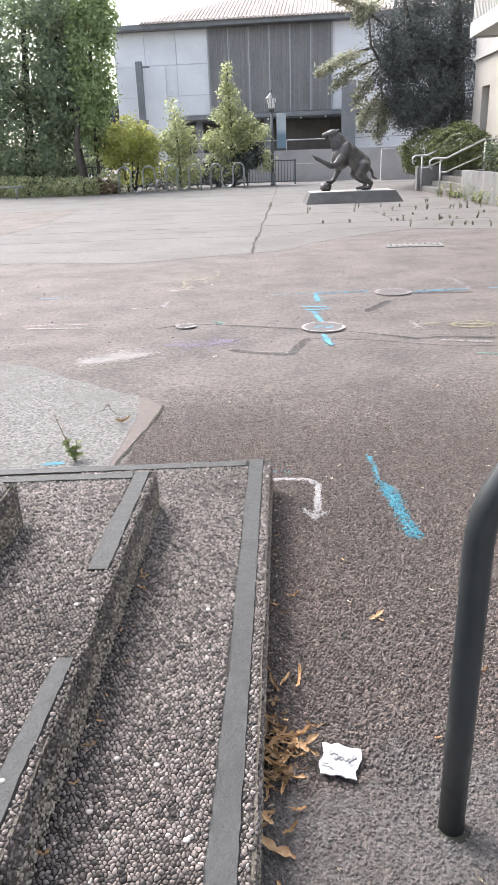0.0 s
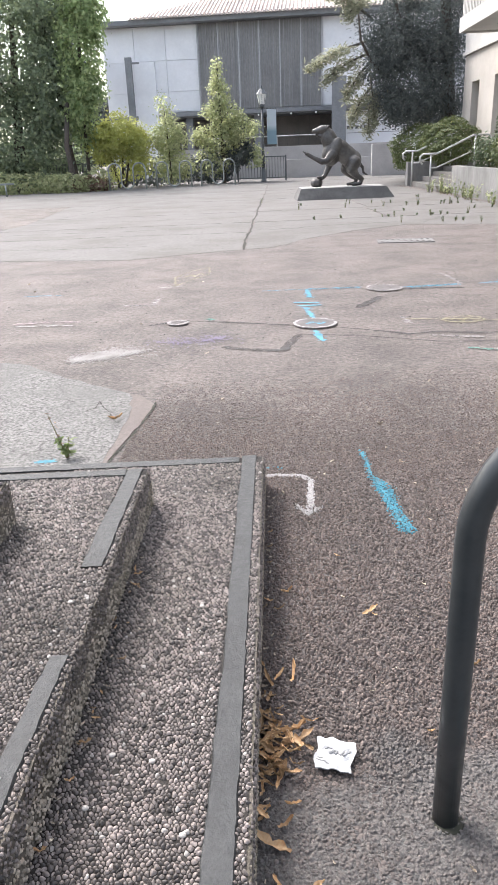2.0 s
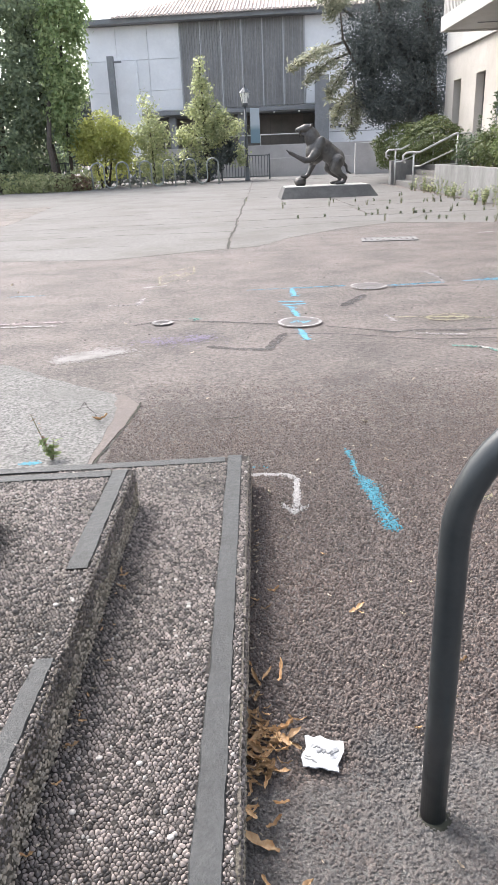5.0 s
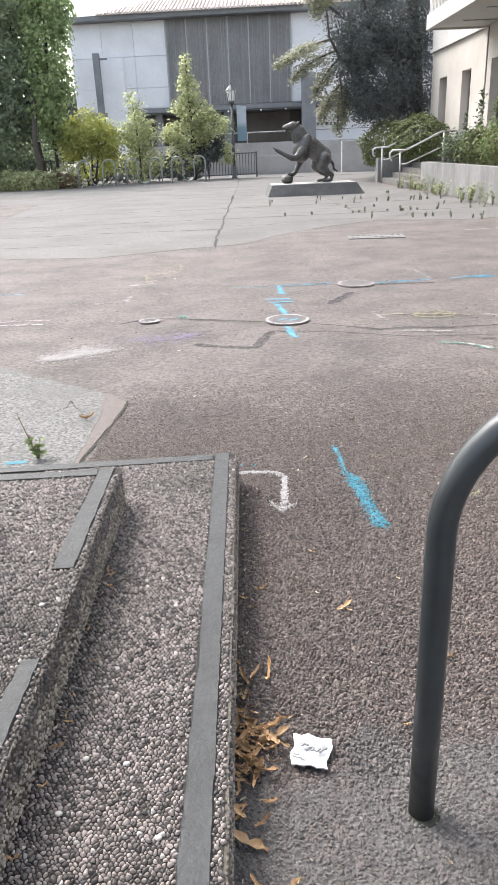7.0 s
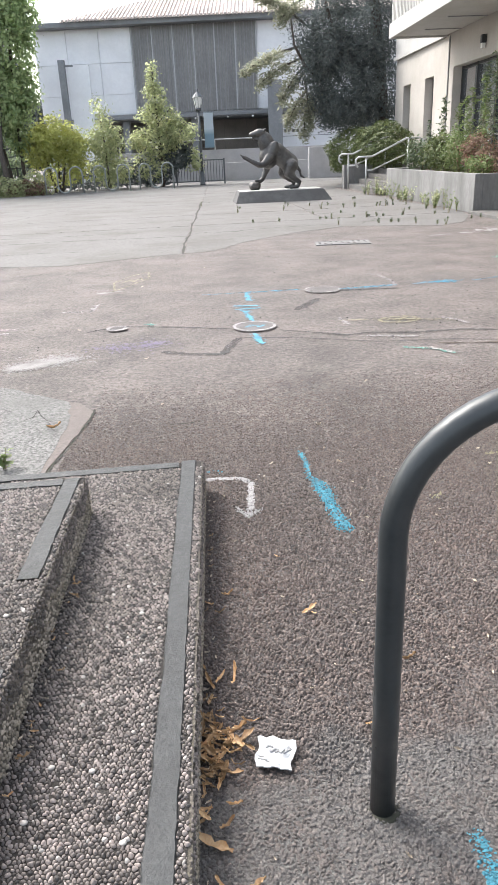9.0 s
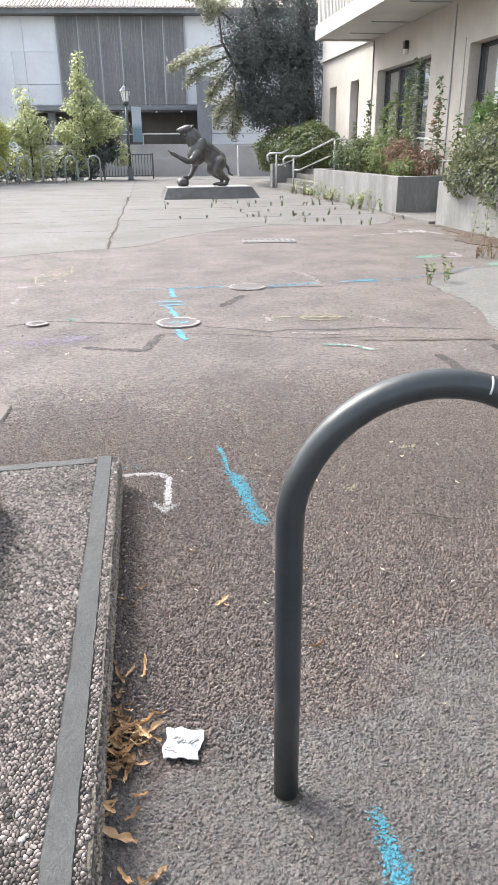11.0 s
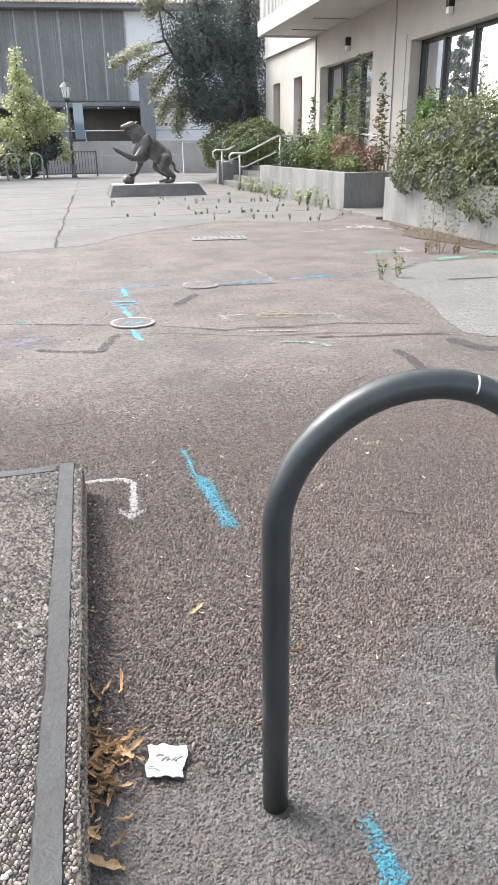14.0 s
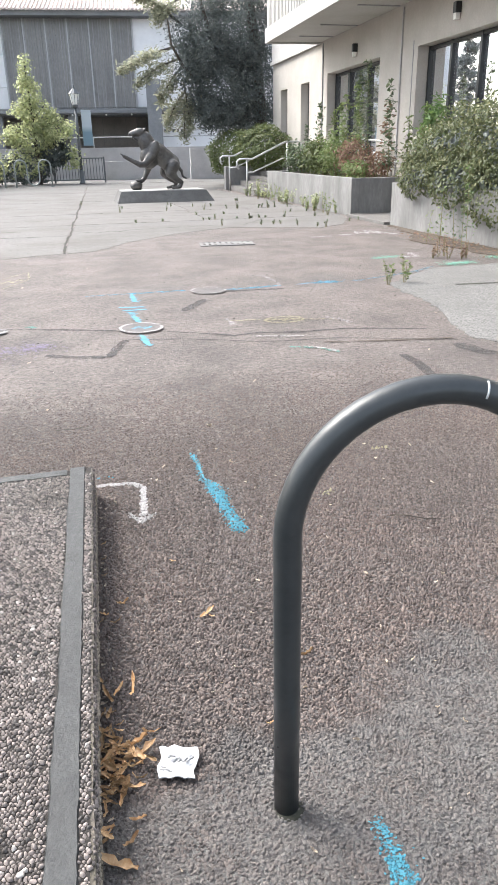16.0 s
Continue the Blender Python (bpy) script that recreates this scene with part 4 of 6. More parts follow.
FAR = (2.47, 2.105, 1.76)
steps = thing("steps", "exposed-aggregate concrete steps with dark painted strips", "steps", kind="structure")
for k in range(3):
    bm = bmesh.new()
    ys = [FAR[k] - i * (FAR[k] + 1.5) / 40 for i in range(41)]
    rg = random.Random(k)
    right = [(edge_x(k, y) + rg.uniform(-0.003, 0.003), y) for y in ys]
    back = [(-3.0 + (edge_x(k, FAR[k]) + 3.0) * i / 30, FAR[k] + rg.uniform(-0.003, 0.003)) for i in range(30)]
    prism(bm, back + right + [(-3.0, -1.5)], -0.03 if k == 0 else k * H - 0.02, (k + 1) * H - 0.0062)
    edges = [e for e in bm.edges if all(v.co.z > (k + 1) * H - 0.012 for v in e.verts)]
    bmesh.ops.bevel(bm, geom=edges, offset=0.006, segments=2, affect="EDGES")
    part("step", bm, "step_core", steps)
    # near-black sheet under the pebbles, so that the gaps between them come out dark
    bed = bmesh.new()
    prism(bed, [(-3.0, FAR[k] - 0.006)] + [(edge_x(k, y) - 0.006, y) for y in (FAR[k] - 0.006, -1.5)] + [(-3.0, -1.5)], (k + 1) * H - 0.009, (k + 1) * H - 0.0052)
    part("dark_bed", bed, "step_bed", steps)


def strip(k, rows, seed):
    """Dark anti-slip paint: rows of (y, inner, outer) offsets from the step's edge."""
    rg = random.Random(seed)
    bm = bmesh.new()
    z, prev = (k + 1) * H + 0.0005, None
    (y0, *_), (y1, *_) = rows[0], rows[-1]
    n = int(abs(y0 - y1) / 0.025)
    wob = 0.0
    for i in range(n + 1):
        y = y0 + (y1 - y0) * i / n
        ins = np.interp(-y, [-r[0] for r in rows], [r[1] for r in rows])
        out = np.interp(-y, [-r[0] for r in rows], [r[2] for r in rows])
        wob = 0.7 * wob + rg.uniform(-0.0022, 0.0022)
        a, b = edge_x(k, y) - ins + wob, edge_x(k, y) - out + rg.uniform(-0.0018, 0.0018)
        row = [bm.verts.new((a, y, z - 0.0055)), bm.verts.new((a + 0.003, y, z)), bm.verts.new((b - 0.003, y, z)), bm.verts.new((b, y, z - 0.0055))]
        if prev:
            for c in range(3):
                bm.faces.new((prev[c], prev[c + 1], row[c + 1], row[c]))
        prev = row
    part("strip", bm, "strip", steps, "dark grey painted anti-slip strip")


strip(0, [(2.47, 0.082, 0.026), (1.6, 0.081, 0.025), (0.75, 0.08, 0.024), (-1.4, 0.08, 0.024)], 1)
strip(1, [(2.09, 0.07, 0.018), (1.5, 0.08, 0.02)], 2)
strip(1, [(1.16, 0.052, 0.012), (0.9, 0.064, 0.018), (0.4, 0.075, 0.026), (-1.4, 0.08, 0.03)], 3)
for k, (a, b) in enumerate(((2.415, 2.46), (2.05, 2.09))):
    part("strip", prism(bmesh.new(), jagged([(-2.9, a), (edge_x(k, 2.4) - 0.09, a), (edge_x(k, 2.4) - 0.09, b), (-2.9, b)], 0.04, 0.0025, 5 + k), (k + 1) * H - 0.006, (k + 1) * H + 0.0002), "strip", steps, "dark grey painted anti-slip strip")


def pebbles(k, x_lo, y_lo, spacing, seed, share_white):
    """River pebbles packed side by side in one tread, each a rounded dome in its own cell, missing where the strips run."""
    rg = np.random.default_rng(seed)
    nx, ny = int((edge_x(k, FAR[k]) - x_lo) / spacing) + 4, int((FAR[k] - y_lo) / (spacing * 0.87)) + 3
    I, J = np.meshgrid(np.arange(nx), np.arange(ny))
    X = x_lo + (I + 0.5 * (J % 2)) * spacing + rg.normal(0, spacing * 0.29, I.shape)
    Y = y_lo + J * spacing * 0.87 + rg.normal(0, spacing * 0.29, I.shape)
    W = rg.lognormal(0, 1.0, I.shape)

    def shifted(di, dj):
        odd = (J % 2) if dj else 0 * J
        ii = np.clip(I + di + (odd if dj else 0), 0, nx - 1)
        jj = np.clip(J + dj, 0, ny - 1)
        return X[jj, ii], Y[jj, ii], W[jj, ii]

    ring = [shifted(1, 0), shifted(0, 1), shifted(-1, 1), shifted(-1, 0), shifted(-1, -1), shifted(0, -1)]
    corner = []
    for c in range(6):
        (xa, ya, wa), (xb, yb, wb) = ring[c], ring[(c + 1) % 6]
        t = 1 / W + 1 / wa + 1 / wb
        u, va, vb = 1 / W / t, 1 / wa / t, 1 / wb / t
        # a larger pebble pushes its corners away
        u, va, vb = 0.5 * u + 1 / 6, 0.5 * va + 1 / 6, 0.5 * vb + 1 / 6
        corner.append((X * u + xa * va + xb * vb, Y * u + ya * va + yb * vb))
    cx, cy = sum(q[0] for q in corner) / 6, sum(q[1] for q in corner) / 6
    ex = np.array([edge_x(k, v) for v in cy.ravel()]).reshape(cy.shape)
    off = ex - cx
    ok = (off > 0.005) & (cy < FAR[k] - 0.005) & (I > 0) & (J > 0) & (I < nx - 1) & (J < ny - 1)
    if k < 2:
        up = np.array([edge_x(k + 1, v) for v in cy.ravel()]).reshape(cy.shape)
        ok &= ~((cx < up) & (cy < FAR[k + 1]))
    if k == 0:
        ok &= ~((off > 0.026) & (off < 0.081)) & ~((cy > 2.413) & (cy < 2.461))
    elif k == 1:
        ok &= ~((off > 0.019) & (off < np.where(cy > 1.4, 0.074, 0.064)) & ((cy > 1.5) | (cy < 0.95)))
        ok &= ~((off > 0.015) & (off < 0.053) & (cy < 1.16) & (cy >= 0.95)) & ~((cy > 2.048) & (cy < 2.091))
    ok &= rg.uniform(0, 1, cx.shape) < 0.97
    cx, cy = cx[ok], cy[ok]
    n = len(cx)
    pts = [(qx[ok] - cx, qy[ok] - cy) for qx, qy in corner]
    size = sum(np.hypot(px, py) for px, py in pts) / 6
    fill = rg.uniform(0.8, 0.98, n)
    h = size * rg.uniform(0.6, 1.1, n)
    z0 = (k + 1) * H - 0.0062 + rg.normal(0, 0.0006, n)
    tx, ty = rg.normal(0, 0.14, n), rg.normal(0, 0.14, n)
    outer, inner = [], []
    for c in range(6):
        (px, py), (qx, qy) = pts[c], pts[(c + 1) % 6]
        mx_, my_ = (px + qx) / 2, (py + qy) / 2
        for dx, dy, f in ((px, py, 0.88 * fill), (mx_, my_, 0.94 * fill)):
            outer.append(np.stack([cx + dx * f, cy + dy * f, z0 + 0.3 * h], 1))
        inner.append(np.stack([cx + mx_ * 0.68 * fill, cy + my_ * 0.68 * fill, z0 + 0.88 * h + mx_ * tx + my_ * ty], 1))
    v = np.stack(outer + inner + [np.stack([cx, cy, z0 + h], 1)], 1)
    f = []
    for c in range(6):
        o, m_, p_, d = 2 * c, 2 * c + 1, (2 * c + 2) % 12, (c + 1) % 6
        f += [(o, m_, 12 + c), (m_, p_, 12 + c), (p_, 12 + d, 12 + c), (12 + c, 12 + d, 18)]
    f = np.array(f)
    white = rg.uniform(0, 1, n) < share_white
    if k == 0:
        # the stretch of the lowest tread beside the strip
        near = np.flatnonzero(~white & (cy < 1.0) & (cx > -0.3))[:300]
        for i in near:
            one = raw("pebble", v[i] - v[i][18], f, "pebble_one", steps, "", True)
            one.location = Vector(v[i][18])
        keep = np.ones(n, dtype=bool)
        keep[near] = False
        v, white = v[keep], white[keep]
    for sel, mt, lb in ((~white, "pebble", "grey river pebbles set in mortar"), (white, "pebble_white", "white river pebbles set in mortar")):
        w = v[sel]
        faces = (f[None] + (np.arange(len(w)) * 19)[:, None, None]).reshape(-1, 3)
        raw("pebbles", w.reshape(-1, 3), faces, mt, steps, lb, True, "stuff")


pebbles(0, -0.62, 0.55, 0.0091, 1, 0.014)
pebbles(1, -0.95, 0.6, 0.0091, 2, 0.012)
pebbles(2, -1.0, 0.9, 0.012, 3, 0.02)


def riser_pebbles(k, y_lo, spacing, seed):
    """Worn, half-buried stones in the upright face of one step, and along its broken upper edge."""
    rg = np.random.default_rng(seed)
    ny, nz = int((FAR[k] - y_lo) / spacing), int((H + 0.004) / (spacing * 0.87))
    I, J = np.meshgrid(np.arange(ny), np.arange(nz))
    y = (y_lo + (I + 0.5 * (J % 2)) * spacing + rg.normal(0, spacing * 0.3, I.shape)).ravel()
    z = (k * H + 0.002 + J * spacing * 0.87 + rg.normal(0, spacing * 0.25, I.shape)).ravel()
    ok = (rg.uniform(0, 1, y.shape) < 0.86) & (y < FAR[k] - 0.004) & (z < (k + 1) * H - 0.001)
    y, z = y[ok], z[ok]
    n = len(y)
    x = edge_x(k, y) + 0.0022 - 0.005 * np.clip((z - (k + 1) * H + 0.012) / 0.012, 0, 1)
    r = spacing * rg.uniform(0.28, 0.62, n)
    h = r * rg.uniform(0.45, 1.0, n)
    asp, ang = rg.uniform(0.6, 1.0, n), rg.uniform(0, math.pi, n)
    rings = []
    for rad, lift in ((1.0, -0.15), (0.72, 0.75)):
        for c in range(7):
            a = 2 * math.pi * c / 7
            w = rg.uniform(0.82, 1.12, n) * rad * r
            py, pz = math.cos(a) * w, math.sin(a) * w * asp
            rings.append(np.stack([x + h * lift, y + py * np.cos(ang) - pz * np.sin(ang), z + py * np.sin(ang) + pz * np.cos(ang)], 1))
    v = np.stack(rings + [np.stack([x + h, y, z], 1)], 1)
    f = []
    for c in range(7):
        d = (c + 1) % 7
        f += [(c, d, 7 + d), (c, 7 + d, 7 + c), (7 + c, 7 + d, 14)]
    f = np.array(f)
    # below the upper edge the stones take the lifted colour against the riser's shade
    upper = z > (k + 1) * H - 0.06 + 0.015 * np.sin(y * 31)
    for sel, mt in ((upper, "pebble"), (~upper, "pebble_riser_lifted")):
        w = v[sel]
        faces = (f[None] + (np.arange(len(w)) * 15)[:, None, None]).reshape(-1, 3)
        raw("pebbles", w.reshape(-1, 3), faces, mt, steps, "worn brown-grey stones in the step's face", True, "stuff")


riser_pebbles(0, 0.5, 0.0095, 4)
riser_pebbles(1, 0.55, 0.0092, 5)
riser_pebbles(2, 1.0, 0.0105, 6)


def white_pebble(x, y, z, r):
    bm = bmesh.new()
    bmesh.ops.create_icosphere(bm, subdivisions=2, radius=r, matrix=Matrix.Translation((x, y, z)) @ Matrix.Diagonal((1, 0.85, 0.5, 1)))
    part("pebble", bm, "pebble_white", steps, "large white pebble", True)


for wx, wy, wk in ((-0.122, 0.835, 0), (-0.27, 1.02, 0), (-0.05, 0.73, 0), (-0.19, 1.0, 0), (-0.3, 0.9, 0), (-0.11, 1.5, 0), (-0.42, 0.85, 1), (-0.4, 1.35, 1)):
    white_pebble(wx, wy, (wk + 1) * H + 0.0, 0.0068)

# ---- bicycle rack by the steps ----
RA, RB = Vector((0.37, 0.95, 0)), Vector((1.832, 0.803, 0))
rack = thing("bike_rack", "dark painted steel wave bicycle rack standing in asphalt", "bike rack")
way = (RB - RA).normalized()
RR, zb, zu = (RB - RA).length / 6, 0.616, 0.3


def on_rack(s, z):
    return RA + way * s + Vector((0, 0, z))


line = [on_rack(0, z) for z in (-0.05, 0.3, zb)]
line += [on_rack(RR - RR * math.cos(math.pi * i / 24), zb + RR * math.sin(math.pi * i / 24)) for i in range(1, 25)]
# the legs lean in towards the hanging loop
IN = 0.13 * RR
line += [on_rack(2 * RR - IN * (3 * q * q - 2 * q ** 3), zb - (zb - zu) * q) for q in (0.2, 0.4, 0.6, 0.8)]
line += [on_rack(3 * RR - (RR + IN) * math.cos(math.pi * i / 24), zu - RR * math.sin(math.pi * i / 24)) for i in range(25)]
line += [on_rack(4 * RR + IN * (3 * q * q - 2 * q ** 3), zb - (zb - zu) * q) for q in (0.8, 0.6, 0.4, 0.2)]
line += [on_rack(5 * RR - RR * math.cos(math.pi * i / 24), zb + RR * math.sin(math.pi * i / 24)) for i in range(25)]
line += [on_rack(6 * RR, z) for z in (0.3, -0.05)]
part("tube", tubed(line, 0.0245, 28), "rack_paint", rack, "", True)
# near-black discs at the feet, a painted soft shadow set off towards the lower right
for q in (RA, RB):
    col = bmesh.new()
    bmesh.ops.create_cone(col, cap_ends=True, segments=24, radius1=0.036, radius2=0.025, depth=0.0045, matrix=Matrix.Translation(q + Vector((0.004, -0.006, 0.0))))
    part("collar", col, "crack_dark", rack, "dark shadow smudge round the foot", True)
a = math.pi * 0.595
sc = on_rack(RR - RR * math.cos(a), zb + RR * math.sin(a))
band = [sc + (way * -math.cos(a) + Vector((0, 0, math.sin(a)))) * (0.0246 * math.cos(b)) + way.cross(Vector((0, 0, 1))) * (0.0246 * math.sin(b)) for b in (math.radians(d) for d in range(25, 100, 8))]
part("scratch", tubed(band, 0.0021, 6), "rail_metal", rack, "pale scratch on the paint", True)

# ---- litter on the near asphalt ----


def leaf_mesh(length, width, curl, twist, seed):
    """A dry curled leaf with a midrib."""
    rg = random.Random(seed)
    bm, rows, n = bmesh.new(), [], 8
    for i in range(n + 1):
        s = i / n
        w = width * math.sin(math.pi * min(1, s * 0.92 + 0.04)) ** 0.6 * rg.uniform(0.5, 1.25)
        x, z = (s - 0.5) * length, 0.006 + curl * (s - 0.5) ** 2 * length * 5 + rg.uniform(-0.003, 0.003)
        t = twist * (s - 0.5)
        row = []
        for j in (-1, -0.5, 0, 0.5, 1):
            y, up = j * w / 2, abs(j) ** 1.5 * w * (0.3 + 0.5 * (seed % 3) / 2) + rg.uniform(-0.0042, 0.0042)
            row.append(bm.verts.new((x, y * math.cos(t) - up * math.sin(t), z + up * math.cos(t) + abs(y) * abs(math.sin(t)))))
        rows.append(row)
    for a, b in zip(rows, rows[1:]):
        for c in range(4):
            bm.faces.new((a[c], a[c + 1], b[c + 1], b[c]))
    me = bpy.data.meshes.new("fallen_leaf")
    bm.to_mesh(me)
    bm.free()
    me.polygons.foreach_set("use_smooth", [True] * len(me.polygons))
    return me


LEAF = [leaf_mesh(0.054 + 0.004 * i, 0.013 + 0.0032 * (i % 4), 0.1 + 0.06 * (i % 3), 0.5 * (i % 5) - 1.0, i) for i in range(9)]
for me in LEAF:
    me.materials.append(M["dry_leaf"])
CHIP = [leaf_mesh(0.022 + 0.003 * i, 0.008 + 0.001 * i, 0.2, 0.4 * i, 40 + i) for i in range(5)]
for me in CHIP:
    me.materials.append(M["dry_chip"])


def drop(meshes, x, y, z, turn, tilt, scale, label, group):
    ob = new("fallen_leaf", rl.choice(meshes))
    ob.matrix_world = pose(x, y, z, tilt, rl.uniform(-25, 25), turn) @ Matrix.Diagonal((scale, scale, scale, 1))
    return tagged(ob, label, "leaf", group)


rl = random.Random(11)
for i in range(84):
    y = rl.gauss(1.135, 0.06)
    x = edge_x(0, y) + 0.012 + abs(rl.gauss(0, 0.048)) * max(0.25, 1 - abs(y - 1.14) / 0.17)
    drop(LEAF, x, y, rl.uniform(0.004, 0.03), rl.uniform(0, 360), rl.uniform(-55, 55), rl.uniform(0.3, 0.66), "curled dry tan leaf in a pile beside the step", "dry leaves in a pile")
for x, y, turn, sc in ((0.092, 1.185, 12, 0.95), (0.105, 1.15, 25, 1.0), (0.056, 1.06, 70, 1.0), (0.075, 1.37, 60, 0.7), (0.115, 1.37, 80, 0.8), (0.05, 1.36, 110, 0.7),
                       (0.03, 0.91, -25, 1.0), (0.075, 0.995, 10, 0.5), (0.065, 0.95, 30, 0.6), (0.09, 0.81, 40, 0.8), (0.075, 0.8, 110, 0.7), (0.105, 0.82, 200, 0.7), (0.04, 0.82, 120, 0.8), (0.13, 1.215, 190, 0.55),
                       (0.4, 1.165, 20, 0.42), (0.13, 1.73, 0, 0.6), (0.35, 1.62, 30, 0.7), (0.1, 1.65, 20, 0.4), (0.56, 1.37, 10, 0.6), (0.5, 1.36, -30, 0.4), (0.36, 1.6, 130, 0.35), (0.3, 1.92, 120, 0.4), (0.62, 1.72, 150, 0.5)):
    drop(LEAF, x, y, 0.004, turn, rl.uniform(-20, 20), sc, "curled dry tan leaf on coarse asphalt", "scattered dry leaves")
for i in range(44):
    y = rl.uniform(0.75, 2.42)
    x = edge_x(0, y) + 0.012 + abs(rl.gauss(0, 0.012))
    drop(CHIP + LEAF[:2], x, y, 0.003, rl.uniform(0, 360), rl.uniform(-40, 40), rl.uniform(0.3, 0.6), "small dry leaf scrap in the gap beside the step", "leaf scraps")
for i in range(72):
    y = rl.uniform(0.7, 3.0)
    x = rl.uniform(0.12, 0.35 + 0.5 * y)
    drop(CHIP, x, y, 0.002, rl.uniform(0, 360), rl.uniform(-20, 20), rl.uniform(0.25, 0.75), "small pale leaf scrap on coarse asphalt", "leaf scraps")
for i in range(54):
    y = rl.uniform(0.8, 1.8)
    x = edge_x(1, y) + 0.008 + abs(rl.gauss(0, 0.025))
    drop(CHIP + LEAF[:3], x, y, H + 0.004, rl.uniform(0, 360), rl.uniform(-30, 30), rl.uniform(0.2, 0.45), "small brown leaf scrap on the step", "leaf scraps on the step")
for i in range(20):
    x, y = rl.uniform(-2.5, 4.0), rl.uniform(3.0, 9.0)
    drop(CHIP, x, y, 0.006, rl.uniform(0, 360), 0, rl.uniform(0.5, 1.3), "small pale leaf scrap on the asphalt", "leaf scraps")
drop(LEAF, -0.6, 3.28, 0.012, 20, 0, 1.0, "pale dry leaf on the concrete patch", "scattered dry leaves")
part_tw = tubed([(1.1, 2.005, 0.007), (1.14, 1.985, 0.012), (1.2, 1.945, 0.01), (1.26, 1.93, 0.006)], 0.003, 6, 0.0015)
tagged(part("twig", part_tw, "bark"), "thin dark twig lying on coarse asphalt", "twig")
part_tw = tubed([(0.47, 1.62, 0.006), (0.58, 1.55, 0.008), (0.68, 1.48, 0.006)], 0.0016, 5, 0.001)
tagged(part("twig", part_tw, "bark"), "thin dry stalk lying on coarse asphalt", "twig")

rg = np.random.default_rng(91)
n = 260
gx0, gy0, gr = rg.uniform(-3.0, 4.2, n), rg.uniform(4.8, 11.5, n), rg.uniform(0.003, 0.009, n)
v = np.stack([np.stack([gx0 + gr * math.cos(a) * k, gy0 + gr * 1.2 * math.sin(a) * k, z * gr + 0 * gx0 + 0.001], 1) for k, z in ((1.0, 0.0), (0.6, 0.6)) for a in (0, 1.26, 2.51, 3.77, 5.03)], 1)
f = np.array([t for c in range(5) for t in ((c, (c + 1) % 5, 5 + (c + 1) % 5), (c, 5 + (c + 1) % 5, 5 + c))] + [(5, 6, 7), (5, 7, 8), (5, 8, 9)])
grit = raw("grit", v.reshape(-1, 3), (f[None] + (np.arange(n) * 10)[:, None, None]).reshape(-1, 3), "crack_dark")
tagged(grit, "loose dark grit scattered over the asphalt", "grit", kind="stuff")

# crumpled napkin
nap = thing("paper_napkin", "crumpled white paper napkin with grey print", "napkin", at=pose(0.178, 1.108, 0.004, 0, 0, -14) @ Matrix.Diagonal((0.82, 0.92, 0.9, 1)))
rg = random.Random(4)
bm, rows = bmesh.new(), []
for i in range(13):
    row = []
    for j in range(12):
        s, t = i / 12 - 0.5, j / 11 - 0.5
        x = s * 0.098 + 0.004 * math.sin(t * 9) + (0.01 * t if s > 0.2 else 0)
        y = t * 0.088 - 0.014 * max(0, s) * (1 if t < 0 else 0.2) + 0.006 * (1 if abs(s + 0.15) < 0.1 and t > 0.35 else 0)
        z = 0.004 + 0.006 * abs(math.sin(s * 7 + t * 3)) + 0.004 * abs(math.sin(t * 11 - s * 5)) + rg.uniform(0, 0.0025) + 0.012 * max(0, 0.3 - abs(s + t * 0.4)) * 1.3
        row.append(bm.verts.new((x, y, z)))
    rows.append(row)
for a, b in zip(rows, rows[1:]):
    for c in range(11):
        bm.faces.new((a[c], a[c + 1], b[c + 1], b[c]))
top = [[v.co.copy() for v in r] for r in rows]
geo = bmesh.ops.extrude_face_region(bm, geom=bm.faces[:])
bmesh.ops.translate(bm, vec=(0, 0, -0.003), verts=[e for e in geo["geom"] if isinstance(e, bmesh.types.BMVert)])
part("sheet", bm, "paper", nap)


def on_napkin(i, j):
    a, b = int(i), int(j)
    f, g = i - a, j - b
    return top[a][b].lerp(top[a + 1][b], f).lerp(top[a][b + 1].lerp(top[a + 1][b + 1], f), g) + Vector((0, 0, 0.0012))


for k, pts in enumerate(([(1.0, 3.0), (4.0, 2.2)], [(2.6, 6.6), (3.2, 7.4), (4.6, 7.0)], [(4.6, 5.2), (5.4, 6.4), (6.6, 6.2), (6.2, 5.2)], [(7.0, 5.8), (8.0, 5.2), (8.6, 6.4)], [(9.0, 5.0), (9.6, 6.6), (10.2, 7.8)], [(1.2, 4.0), (3.0, 3.4)], [(3.4, 2.2), (4.6, 1.6)])):
    run = []
    for (a, b), (c, d) in zip(pts, pts[1:]):
        run += [on_napkin(a + (c - a) * s / 4, b + (d - b) * s / 4) for s in range(4)]
    run.append(on_napkin(*pts[-1]))
    part("print_bar", tubed(run, 0.0014 if k in (0, 5, 6) else 0.003, 5), "ink", nap, "grey printed bar")

# ---- bronze animal on its plinth ----
bx, by = 3.09, 20.45
pl = thing("plinth", "long low dark stone plinth with sloping ends", "plinth")
bm = bmesh.new()
lo = [(1.8, 19.7), (4.4, 19.62), (4.42, 21.0), (1.82, 21.05)]
hi = [(1.93, 19.86), (4.19, 19.78), (4.2, 20.9), (1.95, 20.95)]
va = [bm.verts.new((*q, -0.02)) for q in lo]
vb = [bm.verts.new((*q, 0.285)) for q in hi]
bm.faces.new(va)
bm.faces.new(vb)
for i in range(4):
    bm.faces.new((va[i], va[(i + 1) % 4], vb[(i + 1) % 4], vb[i]))
